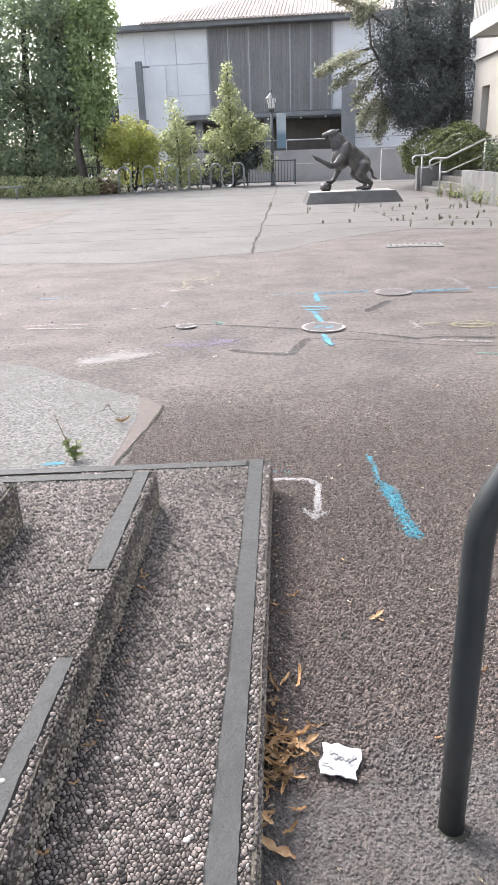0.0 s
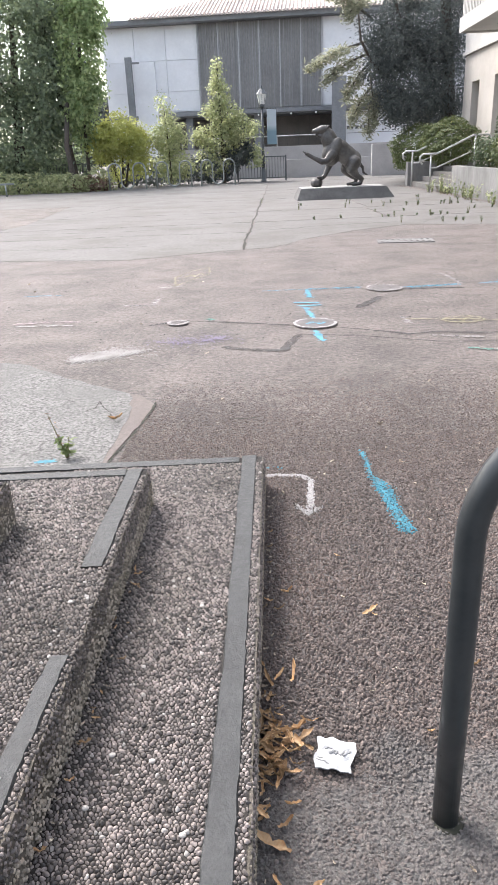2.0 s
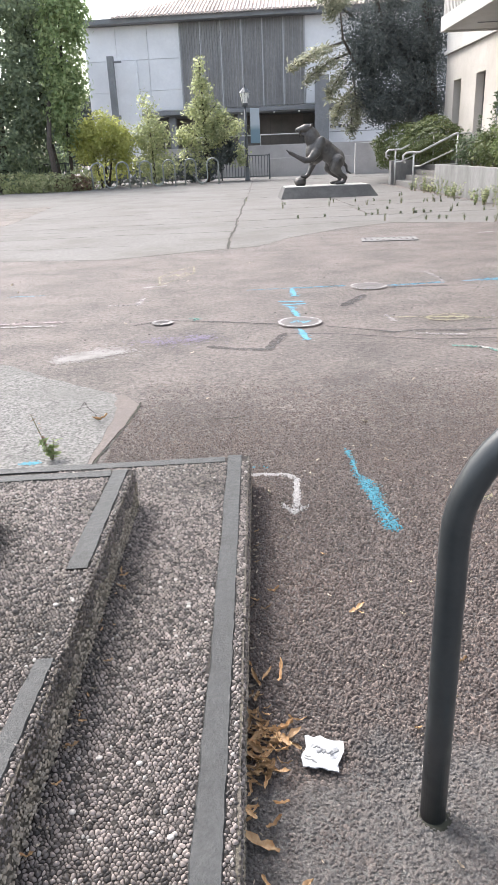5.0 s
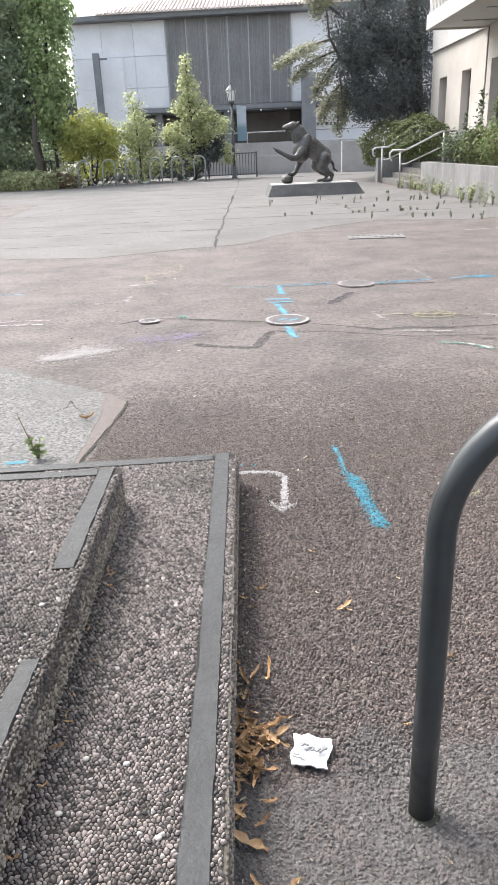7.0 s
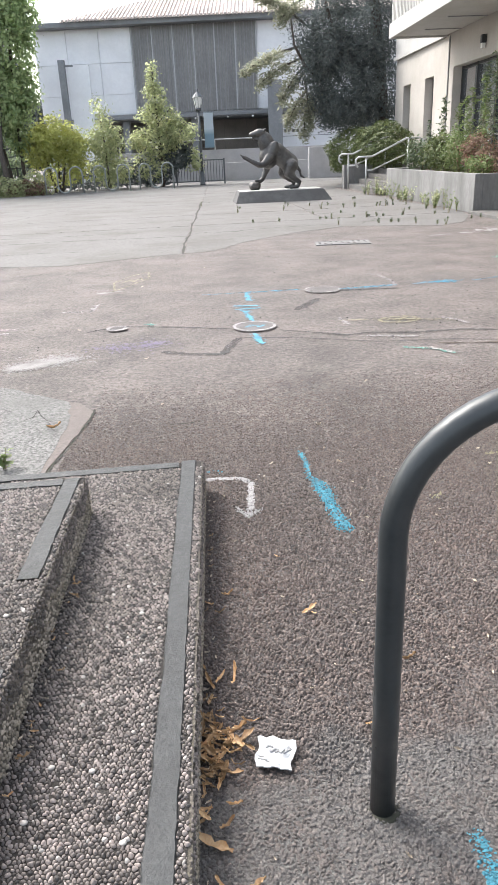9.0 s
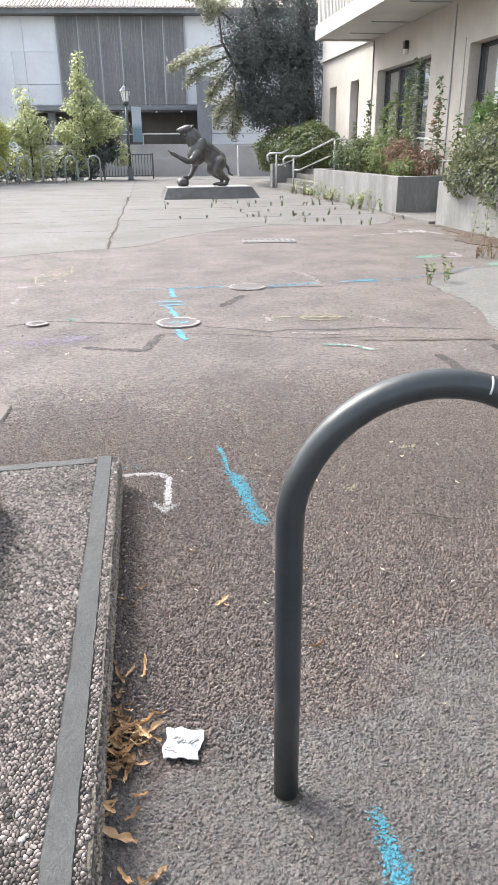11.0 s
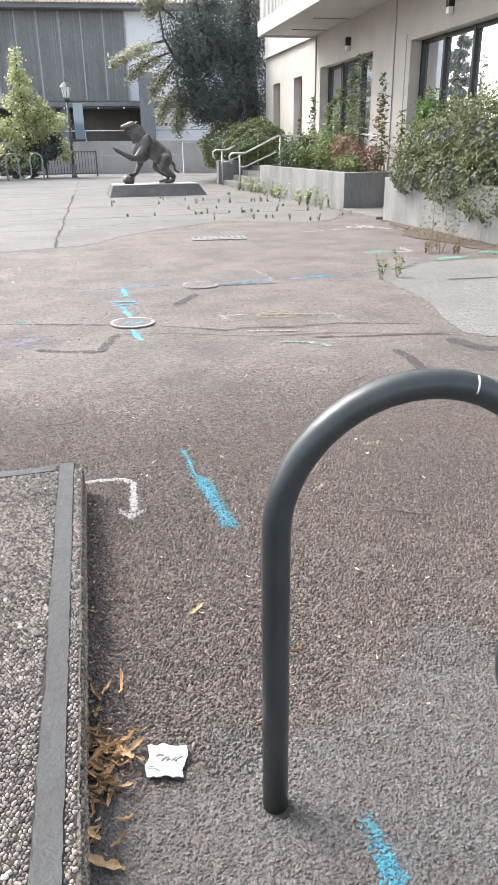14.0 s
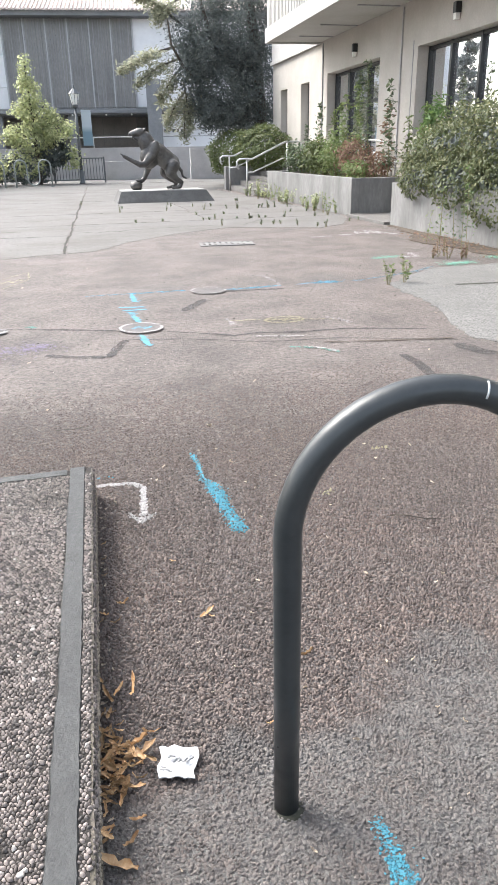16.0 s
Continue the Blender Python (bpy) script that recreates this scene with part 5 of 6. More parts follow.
bmesh.ops.bevel(bm, geom=bm.edges[:], offset=0.012, segments=2, affect="EDGES")
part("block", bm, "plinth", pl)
# thin sheet that paints the top lighter than the shaded sides
part("lit_top", prism(bmesh.new(), [(1.95, 19.88), (4.17, 19.8), (4.18, 20.88), (1.97, 20.93)], 0.28, 0.295), "plinth_top_lit", pl, "top painted paler, as lit from above")


def blob(bm, c, r, turn=(0, 0, 0)):
    bmesh.ops.create_icosphere(bm, subdivisions=3, radius=1, matrix=pose(*c, *turn) @ Matrix.Diagonal((*r, 1)))


def limb(bm, pts):
    """A tapered run of balls: (x, y, z, radius)."""
    for (a, ra), (b, rb) in zip([(Vector(q[:3]), q[3]) for q in pts], [(Vector(q[:3]), q[3]) for q in pts[1:]]):
        n = max(2, int((b - a).length / (0.45 * min(ra, rb))))
        for i in range(n + 1):
            c, r = a.lerp(b, i / n), ra + (rb - ra) * i / n
            bmesh.ops.create_icosphere(bm, subdivisions=2, radius=r, matrix=Matrix.Translation(c))


bm = bmesh.new()
blob(bm, (2.84, by, 1.16), (0.27, 0.24, 0.36), (0, 20, 0))
blob(bm, (3.06, by, 1.2), (0.44, 0.235, 0.25), (0, 38, 0))
blob(bm, (3.38, by, 0.93), (0.24, 0.235, 0.27), (0, 12, 0))
blob(bm, (3.22, by, 1.07), (0.38, 0.23, 0.25), (0, 38, 0))
blob(bm, (2.76, by, 1.45), (0.22, 0.18, 0.33), (0, -22, 0))
blob(bm, (2.6, by, 1.72), (0.17, 0.13, 0.115), (0, 5, 0))
blob(bm, (2.42, by, 1.695), (0.13, 0.075, 0.062), (0, -8, 0))
limb(bm, [(2.34, by, 1.705, 0.045), (2.5, by, 1.745, 0.065)])
limb(bm, [(2.42, by, 1.61, 0.03), (2.5, by, 1.57, 0.05), (2.62, by, 1.57, 0.08)])
for s in (-0.05, 0.05):
    limb(bm, [(2.39, by + s, 1.66, 0.022), (2.41, by + s, 1.5, 0.009)])
    blob(bm, (2.73, by + s * 2, 1.8), (0.035, 0.025, 0.04))
blob(bm, (2.92, by - 0.18, 1.28), (0.15, 0.09, 0.25), (0, 20, 0))
# raised foreleg
limb(bm, [(2.82, by - 0.2, 1.12, 0.13), (2.66, by - 0.23, 0.95, 0.095), (2.52, by - 0.25, 0.93, 0.078), (2.32, by - 0.25, 1.03, 0.058), (2.12, by - 0.25, 1.14, 0.052)])
for s in (-0.05, 0.0, 0.05):
    limb(bm, [(2.12, by - 0.25 + s, 1.14, 0.03), (2.02, by - 0.25 + s, 1.21, 0.016)])
# foreleg on the ball
limb(bm, [(2.84, by + 0.16, 1.0, 0.13), (2.74, by + 0.16, 0.75, 0.082), (2.65, by + 0.13, 0.57, 0.062), (2.57, by + 0.1, 0.51, 0.058), (2.46, by + 0.08, 0.53, 0.045)])
# hind legs
for s, dx in ((-0.17, 0.0), (0.17, -0.09)):
    limb(bm, [(3.4 + dx, by + s, 0.88, 0.19), (3.32 + dx, by + s, 0.72, 0.145), (3.48 + dx, by + s, 0.55, 0.085), (3.62 + dx, by + s, 0.47, 0.058), (3.58 + dx, by + s, 0.355, 0.05), (3.38 + dx, by + s, 0.335, 0.045)])
limb(bm, [(3.56, by, 0.86, 0.055), (3.67, by, 0.74, 0.04), (3.68, by, 0.62, 0.03), (3.78, by, 0.56, 0.028)])
statue = tagged(part("statue", bm, "bronze", None, "", True), "dark bronze fanged animal statue with one raised paw", "statue")
rm = statue.modifiers.new("merge", "REMESH")
rm.mode, rm.voxel_size, rm.use_smooth_shade = "VOXEL", 0.018, True
sm = statue.modifiers.new("soften", "SMOOTH")
sm.factor, sm.iterations = 0.5, 4
bm = bmesh.new()
blob(bm, (2.42, by + 0.08, 0.4), (0.17, 0.15, 0.125))
for v in bm.verts:
    v.co += Vector((0, 0, 0.03 * noise.noise(v.co * 9))) + v.normal * 0.02 * noise.noise(v.co * 14)
tagged(part("boulder", bm, "bronze", None, "", True), "rounded dark bronze boulder under the statue's paw", "boulder")

# ---- plaza edge: fence, lamp post, wave racks, low walls ----
FY = 35.0
fence = thing("fence", "dark metal picket fence along the plaza edge", "fence")
x = -9.0
while x < 2.72:
    part("picket", boxed(x - 0.012, x + 0.012, FY - 0.012, FY + 0.012, 0.1, 1.04), "fence_metal", fence)
    x += 0.135
for z in (0.12, 1.02):
    part("rail", boxed(-9.0, 2.72, FY - 0.02, FY + 0.02, z, z + 0.045, 0.004), "fence_metal", fence)
for x in (-9, -6.6, -4.2, -1.8, 0.5, 2.7):
    part("post", boxed(x - 0.035, x + 0.035, FY - 0.035, FY + 0.035, 0, 1.1, 0.006), "fence_metal", fence)

lamp = thing("street_lamp", "dark post lamp with a white lantern head", "street lamp", at=pose(1.64, 34.3, 0))
part("base", tubed([(0, 0, 0), (0, 0, 0.08), (0, 0, 0.1), (0, 0, 0.5), (0, 0, 0.58)], 0.13, 16, 0.085), "fence_metal", lamp, "", True)
part("pole", tubed([(0, 0, 0.55), (0, 0, 1.6), (0, 0, 3.08)], 0.068, 14, 0.05), "fence_metal", lamp, "", True)
part("collar", tubed([(0, 0, 3.05), (0, 0, 3.12), (0, 0, 3.17)], 0.11, 14, 0.13), "fence_metal", lamp, "", True)
bm = bmesh.new()
bmesh.ops.create_cone(bm, cap_ends=True, segments=8, radius1=0.13, radius2=0.215, depth=0.4, matrix=Matrix.Translation((0, 0, 3.38)))
lantern = part("lantern", bm, "lamp_glass", lamp, "white glass lantern")
for i in range(8):
    c, s = math.cos(math.pi * (2 * i) / 8), math.sin(math.pi * (2 * i) / 8)
    part("glazing_bar", tubed([(0.132 * c, 0.132 * s, 3.18), (0.218 * c, 0.218 * s, 3.58)], 0.01, 5), "fence_metal", lantern)
bm = bmesh.new()
bmesh.ops.create_cone(bm, cap_ends=True, segments=8, radius1=0.26, radius2=0.08, depth=0.2, matrix=Matrix.Translation((0, 0, 3.68)))
bmesh.ops.create_cone(bm, cap_ends=True, segments=8, radius1=0.06, radius2=0.015, depth=0.16, matrix=Matrix.Translation((0, 0, 3.85)))
part("cap", bm, "fence_metal", lamp)


def wave_rack(x0, x1, y):
    ob = thing("wave_bike_rack", "grey steel wave-shaped bicycle rack", "bike rack", "wave racks along the plaza edge")
    r, c, zt, zb2 = (x1 - x0) / 6, [], 1.03, 0.28
    xs = (x0 + r, x0 + 3 * r, x0 + 5 * r)
    pts = [(x0, y, 0), (x0, y, 0.5), (x0, y, zt - r)]
    pts += [(xs[0] - r * math.cos(a), y, zt - r + r * math.sin(a)) for a in (math.pi * i / 10 for i in range(1, 11))]
    pts += [(xs[1] - r * math.cos(a), y, zb2 - r * math.sin(a) + 0.02) for a in (math.pi * i / 10 for i in range(0, 11))]
    pts += [(xs[2] - r * math.cos(a), y, zt - r + r * math.sin(a)) for a in (math.pi * i / 10 for i in range(0, 11))]
    pts += [(x1, y, 0.5), (x1, y, 0)]
    part("tube", tubed(pts, 0.03, 10), "wave_metal", ob, "", True)
    for x in (x0, x1, xs[1]):
        part("foot_plate", boxed(x - 0.09, x + 0.09, y - 0.07, y + 0.07, 0, 0.018), "wave_metal", ob)


wave_rack(-4.85, -3.35, 31.2)
wave_rack(-2.95, -1.5, 31.7)
wave_rack(-1.1, 0.32, 32.1)

bm = boxed(2.95, 8.0, 37.9, 38.3, 0, 0.86, 0.01)
tagged(part("low_wall", bm, "wall_pale"), "pale grey low concrete wall beyond the plaza", "wall")
bm = boxed(-3, 9.5, 40.2, 40.5, 0, 1.5, 0.01)
tagged(part("low_wall", bm, "wall_pale"), "pale concrete parapet under the building's gallery", "wall")
bm = boxed(6.9, 8.8, 36.2, 36.4, 0, 1.4, 0.02)
tagged(part("low_wall", bm, "wall_pale"), "pale concrete wall block beside the path", "wall")
wr = thing("pipe_rail", "low grey pipe rail at the plaza's edge", "rail")
part("rail", tubed([(-13, 29.3, 0.45), (-8.3, 29.6, 0.45)], 0.035, 8), "wave_metal", wr, "", True)
for x in (-12.5, -10.6, -8.6):
    part("post", tubed([(x, 29.45, 0), (x, 29.45, 0.44)], 0.03, 8), "wave_metal", wr, "", True)

# ---- the white building across the plaza ----
BT = pose(0, 46, 0, 0, 0, -7.5)
hall = thing("hall_building", "white panelled hall with a dark slatted window screen", "building", at=BT)
part("wall", boxed(-7.04, 16, 0.35, 14, 3.5, 8.2), "panel_white", hall)
part("soffit", boxed(-7.04, 16, 0.25, 5.5, 3.3, 3.52), "steel_grey", hall, "grey soffit over the open ground floor")
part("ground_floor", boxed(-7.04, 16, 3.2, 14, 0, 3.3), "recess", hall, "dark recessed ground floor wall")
part("eave", boxed(-7.4, 16.4, -0.5, 0.4, 8.16, 8.42, 0.02), "steel_grey", hall, "grey eave gutter")
rows_z = (3.66, 4.74, 6.38, 8.14)
for c in range(3):
    for z0, z1 in zip(rows_z, rows_z[1:]):
        x0 = -1.45 - (c + 1) * 1.86
        part("panel", boxed(x0 + 0.015, x0 + 1.845, 0.28, 0.36, z0 + 0.012, z1 - 0.012, 0.006), "panel_white", hall)
for c in range(4):
    for z0, z1 in zip(rows_z, rows_z[1:]):
        x0 = 5.72 + c * 1.86
        part("panel", boxed(x0 + 0.015, x0 + 1.845, 0.28, 0.36, z0 + 0.012, z1 - 0.012, 0.006), "panel_white", hall)
part("base_panel", boxed(-7.04, -3.4, 0.28, 0.38, 0, 3.64), "panel_white", hall)
scr = part("window_screen", boxed(-1.44, 5.7, 0.24, 0.36, 3.66, 8.14), "screen_dark", hall, "dark textured screen")
for i in range(48):
    x = -1.35 + i * 0.148
    part("slat", boxed(x - 0.024, x + 0.024, 0.195, 0.238, 3.68, 8.12), "slat_grey", scr)
for i in range(7):
    x = -1.42 + i * 1.182
    part("mullion", boxed(x - 0.035, x + 0.035, 0.14, 0.22, 3.66, 8.14), "mullion", scr)
for z in (3.62,):
    part("sill_beam", boxed(-3.4, 12, 0.0, 0.27, 3.38, 3.62, 0.01), "steel_grey", hall, "grey edge beam")
part("column", boxed(6.25, 7.05, -1.3, -0.5, 0, 5.0, 0.02), "steel_grey", hall, "tall grey concrete column")
for x in (-2.2, 1.9, 12.0):
    part("column", boxed(x - 0.2, x + 0.2, 0.4, 0.8, 0, 3.4), "steel_grey", hall)
part("pilaster", boxed(-5.55, -5.2, -0.7, -0.4, 0, 6.55, 0.01), "steel_grey", hall, "tall thin grey post")
part("bracket", boxed(-5.2, -4.75, -0.6, -0.5, 6.2, 6.3), "steel_grey", hall)
part("bay_wall", boxed(-5.2, -4.0, 0.1, 0.27, 0, 6.35), "panel_white", hall)
door = part("door", boxed(2.85, 5.55, 3.0, 3.19, 1.45, 3.28, 0.01), "brown_door", hall, "brown panelled doors")
for x in (3.5, 4.2, 4.9):
    part("door_seam", boxed(x - 0.012, x + 0.012, 2.985, 2.999, 1.5, 3.26), "recess", door)
part("side_wall", boxed(7.1, 16, 0.6, 0.8, 0.0, 3.38), "panel_white", hall)
for z in (1.5, 2.1, 2.7):
    part("panel_joint", boxed(7.1, 16, 0.585, 0.598, z, z + 0.03), "steel_grey", hall)
for i in range(5):
    w = (0.16, 0.1, 0.2, 0.14, 0.16)[i]
    x = 7.15 + i * 0.25
    part("sign_bar", boxed(x, x + w, 0.55, 0.583, 2.33, 2.5), "fence_metal", hall, "dark sign bar")
for x in (-3.2, -0.9, 0.7, 2.0, 3.9, 5.35, 7.9):
    bm = bmesh.new()
    bmesh.ops.create_icosphere(bm, subdivisions=2, radius=0.06, matrix=Matrix.Translation((x, -0.08, 3.28)))
    part("globe_light", bm, "lamp_glass", hall, "small white globe light", True)
rail = part("gallery_rail", tubed([(-2.5, -2.4, 2.05), (6.0, -2.4, 2.05)], 0.035, 6), "rail_metal", hall)
for x in (-2.2, 0.5, 3.2, 5.9):
    part("rail_post", tubed([(x, -2.4, 0.0), (x, -2.4, 2.05)], 0.03, 6), "rail_metal", rail)
roof = bmesh.new()
A = [(-5.2, -0.6, 8.42), (16.6, -0.6, 8.42), (8.5, 9.0, 11.9), (4.0, 9.0, 11.9), (-5.2, 15, 8.42), (16.6, 15, 8.42)]
rv = [roof.verts.new(q) for q in A]
for f in ((0, 1, 2, 3), (0, 3, 4), (1, 5, 2), (3, 2, 5, 4), (0, 4, 5, 1)):
    roof.faces.new([rv[i] for i in f])
roof_ob = part("roof", roof, "roof_tile", hall, "pale tiled hip roof")
for i in range(100):
    x = -5.0 + i * 0.215
    reach = min(1.0, max(0.02, (x + 5.2) / 9.2), max(0.05, (16.6 - x) / 8.1))
    part("roll_tile", tubed([(x, -0.72, 8.42), (x, -0.6 + 9.55 * reach, 8.44 + 3.47 * reach)], 0.075, 5), "roof_tile", roof_ob)

banner = thing("banner", "pale blue printed banner hanging near the lamp", "banner")
part("sheet", boxed(1.88, 2.3, 34.9, 34.92, 1.55, 3.02), "poster", banner)
for z in (1.55, 3.02):
    part("rod", tubed([(1.64, 34.36, z), (2.3, 34.91, z)], 0.015, 6), "fence_metal", banner)

# ---- building on the right, with planters and stairs ----
RT = pose(5.68, 11.3, 0, 0, 0, -2.5)
house = thing("stucco_building", "cream stucco building with recessed dark windows and balcony", "building", at=RT)
V0, V1, TOP = 1.95, 2.45, 9.0
OPEN = [(-6.5, -3.6, 1.45, 3.17), (-3.0, 3.95, 1.45, 3.17), (6.0, 9.85, 0.62, 3.2), (11.58, 12.47, 0.9, 3.14), (14.09, 14.97, 0.9, 3.14)]
u = -9.0
for a, b, z0, z1 in OPEN:
    part("wall", boxed(V0, V1, u, a, 0, TOP), "stucco", house)
    part("wall", boxed(V0, V1, a, b, 0, z0), "stucco", house)
    part("wall", boxed(V0, V1, a, b, z1, TOP), "stucco", house)
    u = b
part("wall", boxed(V0, V1, u, 16.0, 0, TOP), "stucco", house)
part("end_wall", boxed(V1, 12, 15.5, 16.0, 0, TOP), "stucco", house)
part("end_wall", boxed(V1, 12, -9.0, -8.5, 0, TOP), "stucco", house)
part("roof", boxed(V0 - 0.2, 12, -9.2, 16.2, TOP, TOP + 0.2), "stucco_white", house)
part("wing_facing", boxed(V0 - 0.035, V0 - 0.001, 10.3, 16.0, 4.1, TOP), "stucco_white", house, "paler upper wall")
part("ledge", boxed(V0 - 0.1, V0 - 0.036, 10.55, 16.05, 4.0, 4.11, 0.008), "stucco_white", house)


def window(a, b, z0, z1, bars, rails=()):
    ob = part("window", boxed(V0 + 0.31, V0 + 0.33, a, b, z0, z1), "glass", house, "dark reflecting window glass")
    for s in [a + 0.03, b - 0.03, *bars]:
        w = 0.035 if s in (a + 0.03, b - 0.03) else 0.04
        part("frame", boxed(V0 + 0.24, V0 + 0.309, s - w, s + w, z0, z1, 0.004), "frame_dark", ob)
    for z in (z0 + 0.035, z1 - 0.04, *rails):
        part("frame", boxed(V0 + 0.25, V0 + 0.308, a, b, z - 0.032, z + 0.032, 0.004), "frame_dark", ob)
    return ob


window(-3.0, 3.95, 1.45, 3.17, (2.95, 1.8, 0.65, -0.5, -1.65), (1.75,))
window(-6.5, -3.6, 1.45, 3.17, (-4.5, -5.5))
window(6.0, 9.85, 0.62, 3.2, (8.7, 7.3, 6.5), (2.35,))
window(11.58, 12.47, 0.9, 3.14, ())
window(14.09, 14.97, 0.9, 3.14, ())
part("drain_pipe", boxed(V0 - 0.03, V0 - 0.002, 4.735, 4.775, 0.5, 4.0), "wall_pale", house, "thin grey wall joint")
part("wall_joint", boxed(V0 - 0.03, V0 - 0.002, 10.22, 10.27, 0.5, 4.0), "slat_grey", house)
part("wall_joint", boxed(V0 - 0.012, V0 - 0.002, 4.15, 4.17, 0.5, 3.3), "slat_grey", house)
for uu, zz in ((7.56, 3.5), (2.24, 3.52)):
    wl2 = part("wall_lamp", boxed(V0 - 0.12, V0 - 0.001, uu - 0.06, uu + 0.06, zz - 0.02, zz + 0.16, 0.01), "frame_dark", house, "dark boxy wall lamp")
    part("diffuser", boxed(V0 - 0.11, V0 - 0.02, uu - 0.05, uu + 0.05, zz - 0.13, zz - 0.021, 0.01), "lamp_glass", wl2)
bal = part("balcony", boxed(0.38, V0 - 0.002, -9.0, 10.45, 4.05, 4.3, 0.015), "stucco_white", house, "projecting balcony slab")
part("fascia", boxed(0.3, 0.379, -9.0, 10.5, 4.0, 4.36, 0.012), "stucco_white", bal)
part("fascia", boxed(0.38, V0 - 0.002, 10.452, 10.53, 4.0, 4.36, 0.012), "stucco_white", bal)
for uu in (9.3, 7.45, 4.9, 2.4, 0.0):
    part("soffit_groove", boxed(0.95, 1.9, uu - 0.03, uu + 0.03, 4.03, 4.049), "slat_grey", bal)
i = 0
uu = -2.0
while uu < 10.45:
    part("baluster", boxed(0.33, 0.36, uu - 0.03, uu + 0.03, 4.36, 5.25), "stucco_white", bal)
    uu += 0.14
part("handrail", boxed(0.3, 0.4, -9.0, 10.5, 5.25, 5.32, 0.01), "stucco_white", bal)


def planter(name, u0, u1, v1, h, label):
    ob = thing(name, label, "planter", at=RT)
    t = 0.16
    part("wall", boxed(0, t, u0, u1, -0.05, h, 0.008), "planter_wall", ob)
    part("wall", boxed(t + 0.001, v1, u0, u0 + t, -0.05, h, 0.008), "planter_wall", ob)
    part("wall", boxed(t + 0.001, v1, u1 - t, u1, -0.05, h, 0.008), "planter_wall", ob)
    n = 60
    bm = bmesh.new()
    bmesh.ops.create_grid(bm, x_segments=12, y_segments=n, size=0.5, matrix=Matrix.Translation(((t + v1) / 2, (u0 + u1) / 2, h - 0.07)) @ Matrix.Diagonal((v1 - t, u1 - u0 - 2 * t, 1, 1)))
    for v in bm.verts:
        v.co.z += 0.05 * noise.noise(v.co * 3)
    part("soil", bm, "soil", ob, "dry brown soil")
    return ob


planter("concrete_planter", 2.32, 9.1, 1.93, 0.7, "weathered concrete planter full of weeds and shrubs")
planter("concrete_planter", -7.0, 0.36, 1.93, 0.69, "weathered concrete planter under an overhanging hedge")
rp = part("ramp_slab", boxed(-0.1, 1.9, 0.4, 2.28, -0.05, 0.05, 0.01), "concrete")
rp.matrix_world = RT
tagged(rp, "pale concrete ramp slab between two planters", "pavement", kind="structure")

stairs = thing("stairs", "pale concrete stairs up to the building's walkway", "stairs", kind="structure", at=RT)
for i in range(4):
    part("stair_step", boxed(-0.15 + i * 0.33, 1.93, 9.15, 13.7, -0.03 + (0.15 * i if i else 0), 0.15 * (i + 1), 0.008), "concrete", stairs)
part("cheek_wall", boxed(-0.3, 1.93, 13.72, 14.1, -0.05, 0.75, 0.01), "planter_wall", stairs)
part("walkway", boxed(1.2, 1.93, 14.12, 22, -0.05, 0.55), "concrete", stairs)


def hand_rail(u, v0, dz):
    ob = thing("handrail", "pale metal stair handrail with looped ends", "handrail", "stair handrails", at=RT)
    pts = [(v0 + 0.05, u, 0.72 + dz), (v0 - 0.02, u, 0.78 + dz), (v0 - 0.02, u, 0.92 + dz), (v0 + 0.06, u, 0.99 + dz), (v0 + 0.45, u, 0.99 + dz), (v0 + 1.45, u, 1.44 + dz), (v0 + 1.85, u, 1.44 + dz), (v0 + 1.92, u, 1.38 + dz), (v0 + 1.92, u, 1.28 + dz), (v0 + 1.85, u, 1.2 + dz)]
    part("rail", tubed(pts, 0.028, 8), "rail_metal", ob, "", True)
    part("post", tubed([(v0 + 0.28, u, 0.0), (v0 + 0.28, u, 0.99 + dz)], 0.024, 8), "rail_metal", ob, "", True)
    part("post", tubed([(v0 + 1.5, u, 0.3), (v0 + 1.5, u, 1.44 + dz)], 0.024, 8), "rail_metal", ob, "", True)
    part("lower_rail", tubed([(v0 + 0.28, u, 0.62 + dz), (v0 + 0.45, u, 0.62 + dz), (v0 + 1.5, u, 1.05 + dz)], 0.02, 8), "rail_metal", ob, "", True)


hand_rail(10.2, -0.62, 0.02)
hand_rail(13.2, -0.55, 0.1)
ramp_rail = thing("ramp_rail", "thin white pipe rails behind the planter shrubs", "rail", at=RT)
part("rail", tubed([(1.7, 6.6, 1.05), (1.7, 2.2, 0.86), (1.7, 0.9, 0.84)], 0.02, 8), "rail_metal", ramp_rail, "", True)
part("rail", tubed([(1.7, 6.2, 1.45), (1.7, 4.6, 1.35)], 0.02, 8), "rail_metal", ramp_rail, "", True)
for uu in (6.2, 4.4, 2.6):
    part("post", tubed([(1.7, uu, 0.5), (1.7, uu, 1.0)], 0.018, 8), "rail_metal", ramp_rail, "", True)

# ---- trees and shrubs ----


def trunk_part(ob, pts, r0, r1, name="trunk"):
    part(name, tubed(pts, r0, 9, r1), "bark", ob, "", True)


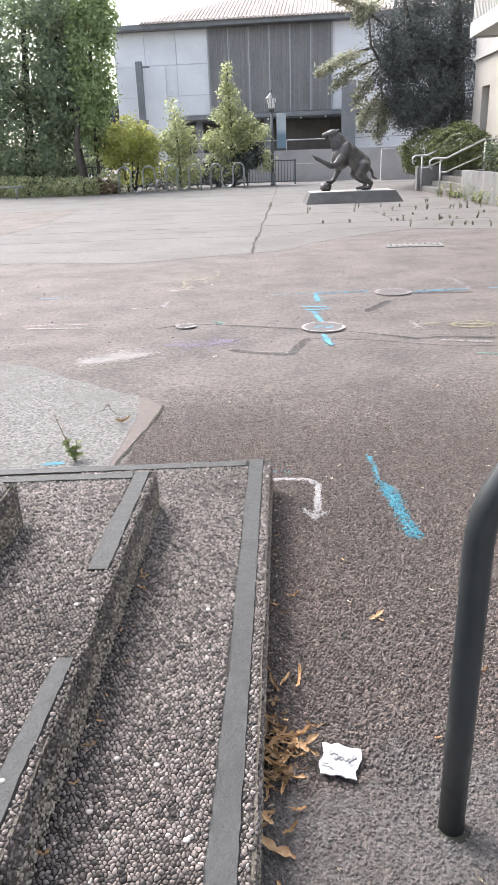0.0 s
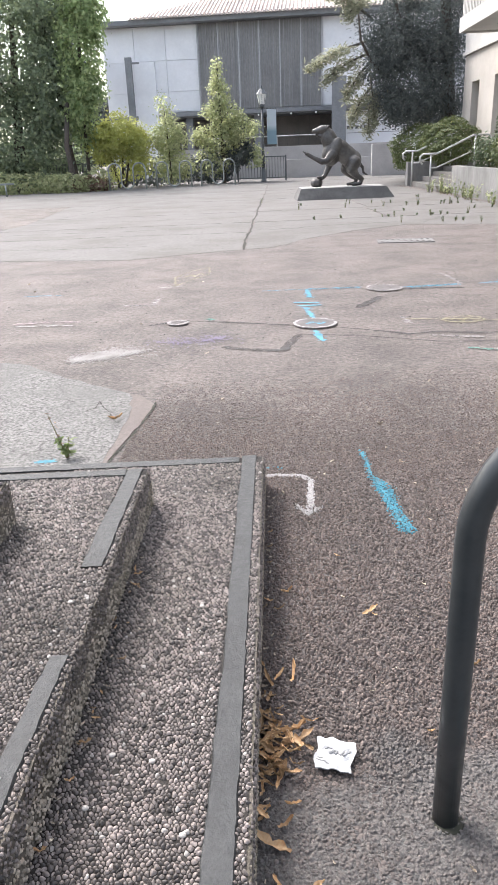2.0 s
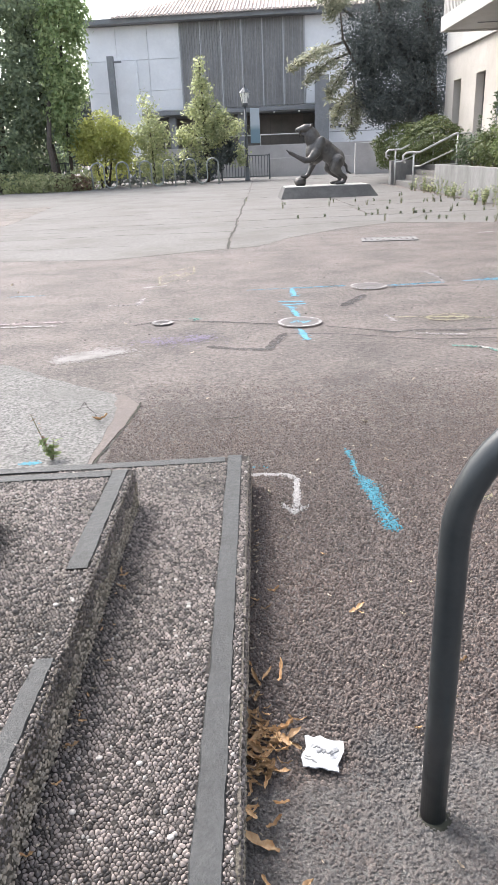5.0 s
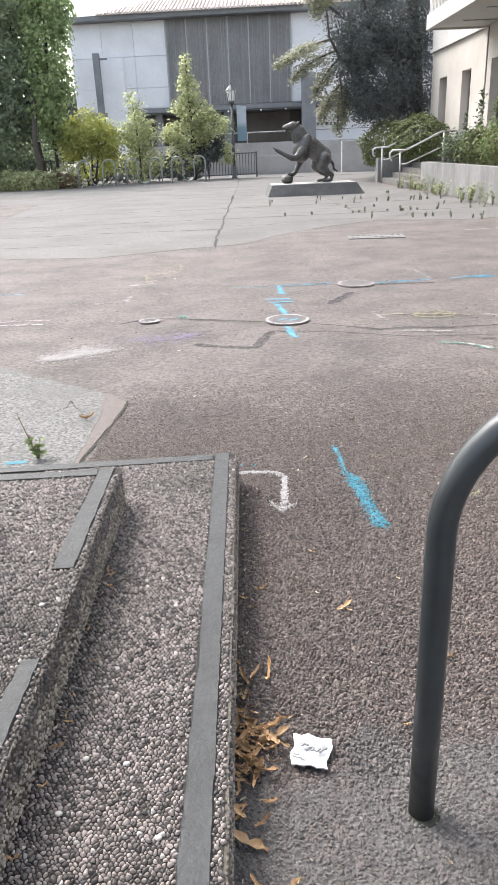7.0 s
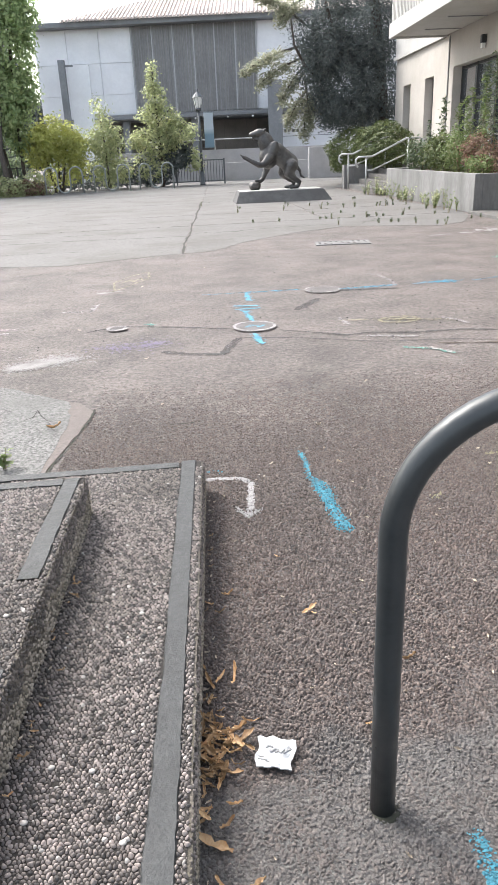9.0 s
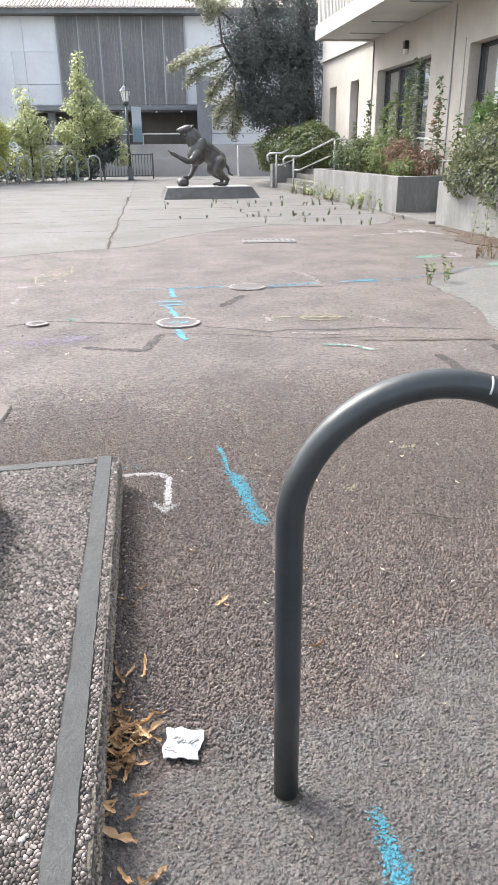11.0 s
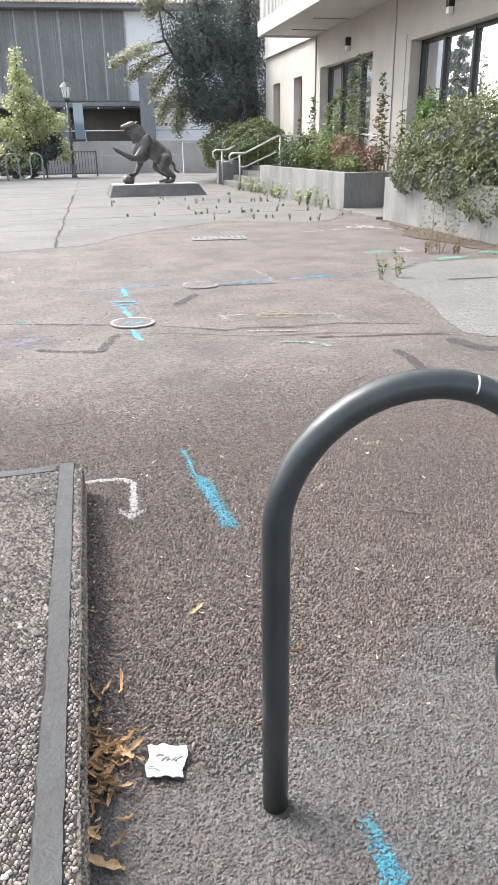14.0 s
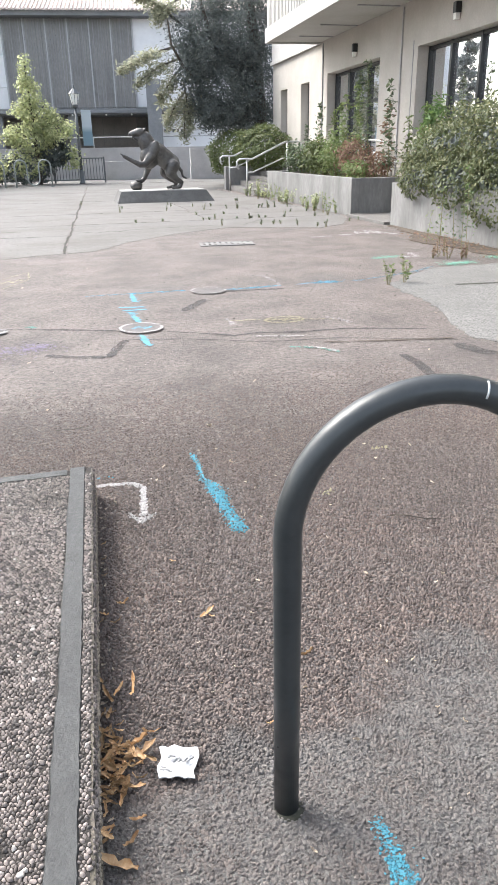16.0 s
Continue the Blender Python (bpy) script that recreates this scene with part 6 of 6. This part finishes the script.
big = thing("tree", "large leafy green tree mass with ivy-clad trunks", "tree")
trunk_part(big, [(-6.5, 33.2, 0), (-6.7, 33.3, 1.5), (-7.0, 33.5, 4), (-7.4, 33.5, 7.5)], 0.13, 0.06)
trunk_part(big, [(-9.2, 34, 0), (-9.0, 34, 2.5), (-8.6, 34, 7)], 0.3, 0.1)
trunk_part(big, [(-6.9, 33.4, 3.2), (-6.2, 33.2, 4.5), (-5.6, 33, 6)], 0.1, 0.04, "limb")
trunk_part(big, [(-8.8, 34, 3.5), (-9.8, 33.7, 5), (-10.6, 33.5, 6.5)], 0.12, 0.04, "limb")
P, Q = twig_clumps([((-8.6, 34, 5.6), (2.6, 2.2, 3.0), 8800), ((-7.2, 33.6, 7.4), (1.9, 1.8, 1.8), 4600), ((-11.5, 34.5, 4.8), (2.6, 2.2, 4.2), 7000), ((-9.4, 33.4, 2.2), (2.6, 1.6, 2.3), 8500), ((-7.2, 33.2, 3.9), (1.4, 1.2, 2.1), 5200), ((-10.5, 36.0, 1.1), (5.2, 0.8, 1.5), 9000)], 21, 12, 0.22)
leaves("crown", P, Q, 0.105, "leaf_mass", big, 1)
ivy = thing("tree", "tall ivy-clad tree with bright green leaves", "tree")
trunk_part(ivy, [(-5.9, 32.6, 0), (-5.85, 32.6, 3), (-5.6, 32.6, 7.5)], 0.08, 0.04)
trunk_part(ivy, [(-6.34, 31.7, 0), (-6.4, 31.7, 0.6), (-6.52, 31.7, 1.75), (-6.4, 32.2, 3.4)], 0.13, 0.09)
P, Q = twig_clumps([((-5.75, 32.6, 5.4), (0.95, 0.9, 2.6), 4300), ((-6.0, 32.5, 3.3), (0.6, 0.7, 1.7), 2700), ((-5.2, 32.6, 6.6), (0.6, 0.6, 1.2), 2000), ((-5.15, 32.8, 3.9), (0.3, 0.35, 0.8), 350)], 22, 9, 0.15)
leaves("crown", P, Q, 0.1, "leaf_ivy", ivy, 2, hang=0.8)
yel = thing("tree", "rounded yellow-green small tree behind bicycle racks", "tree")
for k, (a, b) in enumerate((((-4.75, 33.3), (-5.1, 33.2)), ((-4.5, 33.3), (-4.1, 33.2)), ((-4.6, 33.4), (-4.5, 33.5)))):
    trunk_part(yel, [(*a, 0), ((a[0] + b[0]) / 2, a[1], 0.9), (*b, 1.9)], 0.06, 0.02)
P, Q = twig_clumps([((-4.6, 33.2, 2.1), (1.15, 1.0, 0.85), 3600), ((-5.2, 33.1, 1.8), (0.75, 0.8, 0.85), 1600), ((-3.8, 33.2, 1.7), (0.65, 0.8, 0.75), 1400), ((-4.2, 33.3, 0.8), (1.3, 0.6, 0.6), 900)], 23, 8, 0.14)
leaves("crown", P, Q, 0.085, "leaf_yellow", yel, 3)
mid_t = thing("tree", "slim grey-green small tree behind bicycle racks", "tree")
trunk_part(mid_t, [(-2.5, 33.6, 0), (-2.5, 33.6, 1.6), (-2.6, 33.6, 3.2)], 0.06, 0.015)
P, Q = twig_clumps([((-2.5, 33.6, 2.0), (0.75, 0.7, 0.85), 1700), ((-2.6, 33.6, 3.1), (0.3, 0.3, 0.65), 250), ((-2.4, 33.6, 0.8), (0.95, 0.7, 0.7), 1200)], 24, 8, 0.14)
leaves("crown", P, Q, 0.085, "leaf_fresh", mid_t, 4)
con = thing("tree", "pale green conical young tree at the plaza fence", "tree")
trunk_part(con, [(-0.15, 34.4, 0), (-0.18, 34.4, 2.5), (-0.25, 34.4, 4.9)], 0.09, 0.02)
P, Q = twig_clumps([((-0.28, 34.4, 4.45), (0.2, 0.22, 0.7), 330), ((-0.2, 34.4, 3.6), (0.48, 0.42, 0.7), 760), ((-0.75, 34.4, 2.9), (0.35, 0.4, 0.3), 200), ((0.1, 34.4, 2.7), (0.9, 0.6, 0.65), 1200), ((0.75, 34.3, 2.2), (0.85, 0.6, 0.5), 950), ((-0.3, 34.3, 1.8), (1.1, 0.6, 0.6), 1350), ((-1.0, 34.4, 2.0), (0.45, 0.5, 0.4), 350), ((1.4, 34.3, 1.1), (0.4, 0.4, 0.6), 300), ((-0.6, 34.3, 0.9), (0.9, 0.5, 0.6), 700)], 25, 7, 0.11)
leaves("crown", P, Q, 0.08, "leaf_fresh", con, 5, hang=0.4)
for a, b in (((-0.16, 2.0), (0.7, 2.6)), ((-0.17, 1.7), (-0.9, 2.2)), ((-0.18, 2.6), (0.4, 3.2)), ((-0.2, 2.9), (-0.6, 3.3)), ((-0.15, 1.4), (0.9, 1.7))):
    trunk_part(con, [(a[0], 34.4, a[1]), (b[0], 34.35, b[1])], 0.03, 0.01, "limb")
bush = thing("shrub", "dark dense shrub behind the plaza fence", "shrub")
P, Q = blob_points([((0.5, 34.8, 1.3), (0.85, 0.4, 0.6), 1500), ((-0.6, 34.6, 0.7), (1.2, 0.35, 0.7), 900), ((-3.4, 34.6, 0.6), (2.0, 0.35, 0.7), 900)], 26)
leaves("foliage", P, Q, 0.1, "leaf_dark", bush, 6)
under = thing("shrub", "dry low undergrowth at the plaza's edge", "shrub")
P, Q = blob_points([((-8.6, 31.3, 0.35), (2.2, 0.7, 0.5), 2200), ((-6.6, 30.9, 0.3), (1.1, 0.6, 0.45), 1200), ((-5.4, 31.6, 0.3), (0.8, 0.5, 0.6), 700)], 27)
leaves("foliage", P, Q, 0.075, "leaf_fresh", under, 7)
P, Q = blob_points([((-5.6, 31.3, 0.2), (0.8, 0.5, 0.4), 400)], 28)
leaves("dead_foliage", P, Q, 0.1, "leaf_dead", under, 8)

pine = thing("tree", "large dark cypress with dense drooping foliage", "tree")
trunk_part(pine, [(8.6, 29.5, 0), (8.4, 29.5, 4), (7.8, 29.5, 9)], 0.32, 0.12)
trunk_part(pine, [(6.0, 28.9, 3.6), (5.3, 28.4, 4.1), (4.85, 28.0, 4.7), (4.75, 28, 5.5)], 0.06, 0.03, "limb")
trunk_part(pine, [(6.9, 29.2, 4.0), (6.3, 28.6, 5.4), (5.8, 28.3, 6.8)], 0.09, 0.04, "limb")
P, Q = twig_clumps([((7.0, 28.8, 3.5), (1.45, 1.2, 1.75), 15000), ((7.6, 29.0, 5.4), (1.5, 1.3, 1.5), 12000), ((6.1, 28.5, 4.6), (0.9, 0.9, 1.1), 6000), ((8.3, 29.2, 3.2), (1.1, 1.1, 2.2), 10000), ((6.4, 28.4, 2.6), (0.65, 0.65, 0.6), 3500), ((5.5, 28.5, 5.0), (0.65, 0.6, 0.7), 2200), ((5.6, 28.5, 3.9), (0.5, 0.5, 0.5), 1500), ((6.4, 28.7, 6.1), (0.7, 0.7, 0.6), 1800), ((5.9, 28.4, 3.0), (0.5, 0.5, 0.45), 1500), ((8.2, 29.6, 7.4), (1.8, 1.4, 1.4), 4000)], 31, 22, 0.17)
leaves("crown", P, Q, 0.042, "leaf_dark", pine, 9, long=2.6, hang=-0.3)
cedar = thing("tree", "cedar boughs with pale needles on bare limbs", "tree")
trunk_part(cedar, [(8.4, 30.6, 0), (7.6, 30.4, 4), (5.9, 30, 9)], 0.16, 0.08)
rg = np.random.default_rng(44)
PP, QQ = [], []
for k, (a, b, n) in enumerate((((5.5, 29.6, 5.6), (3.6, 28.3, 6.35), 900), ((5.5, 29.6, 4.9), (3.05, 28, 3.95), 900), ((5.5, 29.6, 4.5), (3.55, 28, 3.5), 800), ((5.5, 29.6, 4.2), (4.4, 28.2, 3.0), 700), ((5.5, 29.6, 3.3), (4.6, 28.2, 2.2), 700), ((5.5, 29.6, 3.8), (5.4, 28, 2.1), 700), ((5.5, 29.6, 6.4), (4.4, 28.2, 5.5), 700), ((5.5, 29.6, 2.7), (5.2, 28.2, 1.7), 400))):
    a, b = np.array(a), np.array(b)
    trunk_part(cedar, [tuple(a), tuple((a + b) / 2 + np.array((0, 0, 0.12))), tuple(b)], 0.05, 0.012, "limb")
    s = rg.uniform(0.35, 1.03, n)
    w = 0.1 + 0.38 * (1.05 - s)
    c = a + (b - a) * s[:, None]
    c[:, 2] += 0.12 * np.sin(s * math.pi)
    PP.append(c + rg.normal(0, 1, (n, 3)) * np.stack([w * 0.7, w, 0.1 + 0 * w], 1) - np.array((0, 0, 0.07)))
    QQ.append(np.tile((0, 0, 1.0), (n, 1)))
leaves("crown", np.concatenate(PP), np.concatenate(QQ), 0.058, "leaf_cedar", cedar, 10, long=3.2, jitter=0.6, hang=1.0)

# conifers beyond the hall, seen in the window glass
back = thing("tree", "tall dark conifer across the plaza", "tree")
trunk_part(back, [(-9.2, 50, 0), (-9.2, 50, 9.2)], 0.25, 0.04)
P, Q = twig_clumps([((-9.2 + 0.25 * math.sin(i * 2.1), 50, 1.2 + 0.78 * i), (1.75 - 0.155 * i, 1.75 - 0.155 * i, 0.28), 700 - 55 * i) for i in range(11)], 45, 9, 0.16)
leaves("crown", P, Q, 0.16, "leaf_dark", back, 12, long=2.4, hang=0.6)
side = thing("tree", "rounded dark evergreen beyond the hall", "tree")
trunk_part(side, [(-7.9, 53, 0), (-7.9, 53, 4)], 0.2, 0.06)
P, Q = twig_clumps([((-7.9, 53, 3.4), (1.1, 1.1, 1.7), 2200)], 46, 9, 0.2)
leaves("crown", P, Q, 0.17, "leaf_dark", side, 13, long=2.2)


def local(pts):
    """Points of the right-hand building's frame (v, u, z) in the world."""
    a = np.array(RT.to_3x3())
    return np.asarray(pts) @ a.T + np.array(RT.translation)


far_hedge = thing("hedge", "rounded clipped green hedge beside the stairs", "hedge")
P, Q = blob_points([((0.9, 17.0, 1.1), (1.1, 3.2, 0.85), 13000), ((1.0, 13.9, 1.3), (0.9, 1.9, 0.72), 9000)], 51, 0.8)
leaves("foliage", local(P), Q, 0.048, "leaf_clip", far_hedge, 13)
for a, b in ((16.2, 0.8), (14, 0.9), (18, 0.9)):
    stems = bmesh.new()
    tube(stems, local([(b, a, 0.0), (b, a, 1.2)]), 0.05, 6, 0.02)
    part("stem", stems, "bark", far_hedge)

# overhanging broad-leaved hedge in the near planter
hedge = thing("hedge", "dense broad-leaved hedge spilling over the concrete planter", "hedge")
P, Q = blob_points([((0.75, -0.3, 1.12), (0.75, 0.85, 0.5), 5600), ((0.75, -1.2, 1.22), (0.9, 0.9, 0.62), 6400), ((0.8, -2.5, 1.3), (1.0, 1.1, 0.68), 7000), ((0.8, -4.2, 1.3), (1.0, 1.3, 0.7), 3000), ((0.08, -0.6, 0.8), (0.3, 0.65, 0.36), 3000), ((0.1, -1.75, 0.8), (0.34, 0.8, 0.42), 3600), ((0.12, -2.9, 0.72), (0.36, 0.8, 0.5), 3800)], 52, 0.8)
leaves("foliage", local(P), Q * np.array((1, 1, 0.6)), 0.028, "leaf_hedge", hedge, 14, long=1.75, jitter=0.6, hang=1.4)
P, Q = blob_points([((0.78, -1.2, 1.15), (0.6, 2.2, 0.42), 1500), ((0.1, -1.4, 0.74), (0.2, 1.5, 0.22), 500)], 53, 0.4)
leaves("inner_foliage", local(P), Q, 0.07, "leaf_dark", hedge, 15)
for a in (-0.2, -1.2, -2.4, -3.6):
    stems = bmesh.new()
    tube(stems, local([(0.8, a, 0.55), (0.8, a, 1.2)]), 0.03, 6, 0.015)
    part("stem", stems, "bark", hedge)


def bushy(name, label, v, u, z, r, n, size, mt, seed, long=1.9, hang=0.2):
    ob = thing(name, label, "shrub")
    rr = random.Random(seed)
    for i in range(7):
        st = bmesh.new()
        a = rr.uniform(0, 6.28)
        tube(st, local([(v + 0.05 * math.cos(a), u + 0.05 * math.sin(a), z), (v + r[0] * 0.5 * math.cos(a), u + r[1] * 0.5 * math.sin(a), z + r[2] * 1.5)]), 0.01, 5, 0.004)
        part("stem", st, "stem", ob)
    P, Q = twig_clumps([((v, u, z + r[2]), r, n)], seed, 7, 0.06)
    leaves("foliage", local(P), Q, size, mt, ob, seed + 1, long=long, hang=hang)


def spire(label, v, u, z, h, w, mt, seed, size=0.05, n=None):
    """A tall thin weed with leaves up its stalk."""
    ob = thing("tall_weed", label, "weed")
    rr = np.random.default_rng(seed)
    st = bmesh.new()
    lean = rr.normal(0, 0.05, 2)
    tube(st, local([(v, u, z), (v + lean[0] * 0.5, u + lean[1] * 0.5, z + h * 0.5), (v + lean[0], u + lean[1], z + h)]), 0.009 if z > 0.3 else 0.004, 5, 0.002)
    part("stalk", st, "stem", ob)
    n = n or int(h * (110 if z > 0.3 else 75))
    s = rr.uniform(0.12, 1, n)
    p = np.stack([v + lean[0] * s + rr.normal(0, w, n) * (1.1 - 0.8 * s), u + lean[1] * s + rr.normal(0, w, n) * (1.1 - 0.8 * s), z + h * s], 1)
    leaves("foliage", local(p), np.tile((0, 0, 1.0), (n, 1)), size, mt, ob, seed + 1, long=2.2, hang=-0.4)


bushy("shrub", "grey-green shrub in the concrete planter", 0.75, 8.0, 0.62, (0.55, 0.8, 0.42), 1500, 0.05, "leaf_grey", 61)
bushy("shrub", "green shrub in the concrete planter", 0.8, 6.7, 0.62, (0.55, 0.7, 0.45), 1500, 0.05, "leaf_clip", 63)
bushy("shrub", "feathery green shrub in the concrete planter", 0.8, 5.4, 0.62, (0.5, 0.65, 0.5), 1500, 0.045, "leaf_weed", 65)
bushy("shrub", "dead reddish-brown shrub in the concrete planter", 0.75, 4.2, 0.62, (0.4, 0.65, 0.42), 1300, 0.04, "leaf_dead", 67)
bushy("shrub", "dead brown shrub in the concrete planter", 0.8, 3.2, 0.62, (0.35, 0.5, 0.28), 600, 0.04, "leaf_dead", 69)
bushy("shrub", "low green shrub in the concrete planter", 0.5, 3.4, 0.62, (0.3, 0.5, 0.2), 500, 0.045, "leaf_weed", 71)
bushy("shrub", "bright feathery green shrub beside the hedge", 0.95, 0.8, 0.6, (0.25, 0.38, 0.68), 2400, 0.035, "leaf_lime", 73, 3.2, -0.5)
for k, (v, u, h, w, mt) in enumerate(((0.9, 7.3, 1.75, 0.09, "leaf_grey"), (0.95, 4.75, 2.2, 0.1, "leaf_grey"), (0.95, 3.95, 2.3, 0.1, "leaf_grey"), (0.9, 4.3, 1.9, 0.1, "leaf_weed"), (0.9, 2.7, 1.85, 0.1, "leaf_grey"), (0.85, 2.95, 1.5, 0.11, "leaf_dead"), (1.0, 5.6, 1.6, 0.1, "leaf_weed"), (0.9, 6.2, 1.5, 0.1, "leaf_weed"), (0.95, 1.05, 1.35, 0.06, "leaf_weed"), (0.9, 5.2, 1.75, 0.1, "leaf_weed"), (0.8, 7.8, 1.2, 0.1, "leaf_grey"), (1.2, 2.45, 1.2, 0.1, "leaf_weed"))):
    spire("tall thin weed growing in the concrete planter", v, u, 0.6, h, w, mt, 80 + 2 * k)
for k, (v, u, h, w, mt) in enumerate(((-0.3, -2.85, 1.1, 0.07, "leaf_lime"), (-0.35, -2.6, 0.95, 0.035, "leaf_grey"), (-0.3, -2.1, 0.7, 0.05, "leaf_grey"), (-0.5, -2.5, 0.75, 0.06, "leaf_weed"), (-0.6, -2.3, 0.45, 0.05, "leaf_weed"), (-0.45, -3.0, 0.6, 0.05, "leaf_grey"))):
    spire("thin weed at the foot of the planter wall", v, u, 0.0, h, w, mt, 120 + 2 * k, 0.024)


def weed_at(x, y, h, n, mt, seed, label, size=0.03, z=0.0):
    ob = thing("weed", label, "weed")
    rr = np.random.default_rng(seed)
    P = []
    for i in range(n):
        st = bmesh.new()
        a, l = rr.uniform(0, 6.28), rr.uniform(0.05, 0.35) * h
        tip = (x + l * math.cos(a), y + l * math.sin(a), z + h * rr.uniform(0.6, 1))
        tube(st, [(x + 0.2 * l * math.cos(a), y + 0.2 * l * math.sin(a), z), tip], 0.003, 4, 0.0012)
        part("stalk", st, "stem", ob)
        for s in np.linspace(0.25, 1, 9):
            P.append((x + l * s * math.cos(a) + rr.normal(0, size * 0.5), y + l * s * math.sin(a) + rr.normal(0, size * 0.5), z + (tip[2] - z) * s))
    P = np.array(P)
    leaves("foliage", P, np.tile((0, 0, 1.0), (len(P), 1)), size, mt, ob, seed, long=2.4, hang=-0.4)


weed_at(3.13, 6.3, 0.24, 4, "leaf_weed", 201, "green weed at the edge of a concrete patch", 0.025)
weed_at(3.33, 6.36, 0.28, 4, "leaf_weed", 202, "green weed at the edge of a concrete patch", 0.025)
weed_at(-0.745, 2.83, 0.1, 3, "leaf_weed", 203, "small green weed beyond the step", 0.022, 0.008)
weed_at(-0.735, 2.84, 0.24, 1, "leaf_dead", 204, "thin dry weed stalk beyond the step", 0.012, 0.008)
rw = random.Random(9)
for k, (x, y) in enumerate([(4.5, 12.0), (4.15, 12.3), (3.7, 13.9), (3.1, 14.0), (4.5, 14.0), (5.2, 13.9), (2.6, 16.6), (3.4, 16.6), (4.3, 16.6), (2.95, 15.2), (2.93, 17.8), (1.5, 16.6), (0.8, 19.6), (4.6, 11.9), (2.9, 12.8), (5.0, 16.5), (3.0, 18.6), (4.9, 19.3)]):
    weed_at(x + rw.uniform(-0.1, 0.1), y + rw.uniform(-0.05, 0.05), rw.uniform(0.07, 0.2), 5, "leaf_grey", 210 + k, "small weed growing in a slab joint", 0.011)
for k in range(30):
    x = rw.uniform(1.6, 5.6)
    y = rw.choice((12.7, 14.0, 14.0, 15.2, 16.6, 16.6, 17.7, 19.2)) + rw.uniform(-0.07, 0.07)
    weed_at(x, y, rw.uniform(0.04, 0.1), 6, "leaf_grey", 300 + k, "small weed growing in a slab joint", 0.012)
for k in range(34):
    u = rw.uniform(2.4, 10.0)
    q = local([(-0.12 - abs(rw.gauss(0, 0.18)), u, 0)])[0]
    weed_at(q[0], q[1], rw.uniform(0.2, 0.55), 5, "leaf_weed" if k % 3 else "leaf_fresh", 240 + k, "tall grassy weed at the foot of the planter", 0.025)
for k, (x, y) in enumerate(((4.4, 7.78), (4.5, 7.84), (4.56, 7.7), (4.68, 7.6), (4.78, 7.66), (4.62, 7.9))):
    weed_at(x, y, 0.16 + 0.05 * (k % 3), 5, "leaf_dead", 340 + k, "dry reddish weed at the corner of the bed", 0.016)
dry = part("soil_strip", prism(bmesh.new(), jagged([tuple(local([(v, u, 0)])[0][:2]) for v, u in ((-0.5, -2.6), (-0.62, -1.9), (-0.3, -1.2), (-0.08, 0.2), (0.03, 0.2), (0.03, -6), (-0.3, -6), (-0.35, -3.6))], 0.15, 0.06, 6), -0.02, 0.01), "soil")
tagged(dry, "strip of dry soil and leaf litter along the wall", "soil", kind="structure")
P = local(np.stack([rng.uniform(-0.8, 0.0, 420) * rng.uniform(0.2, 1, 420), rng.uniform(-4.5, -1.0, 420), rng.uniform(0.012, 0.035, 420)], 1))
lit = leaves("leaf_litter", P, np.tile((0, 0, 1.0), (420, 1)), 0.024, "leaf_dead", None, 300, jitter=0.4)
tagged(lit, "reddish dry leaf litter along the planter wall", "leaf litter", kind="stuff")
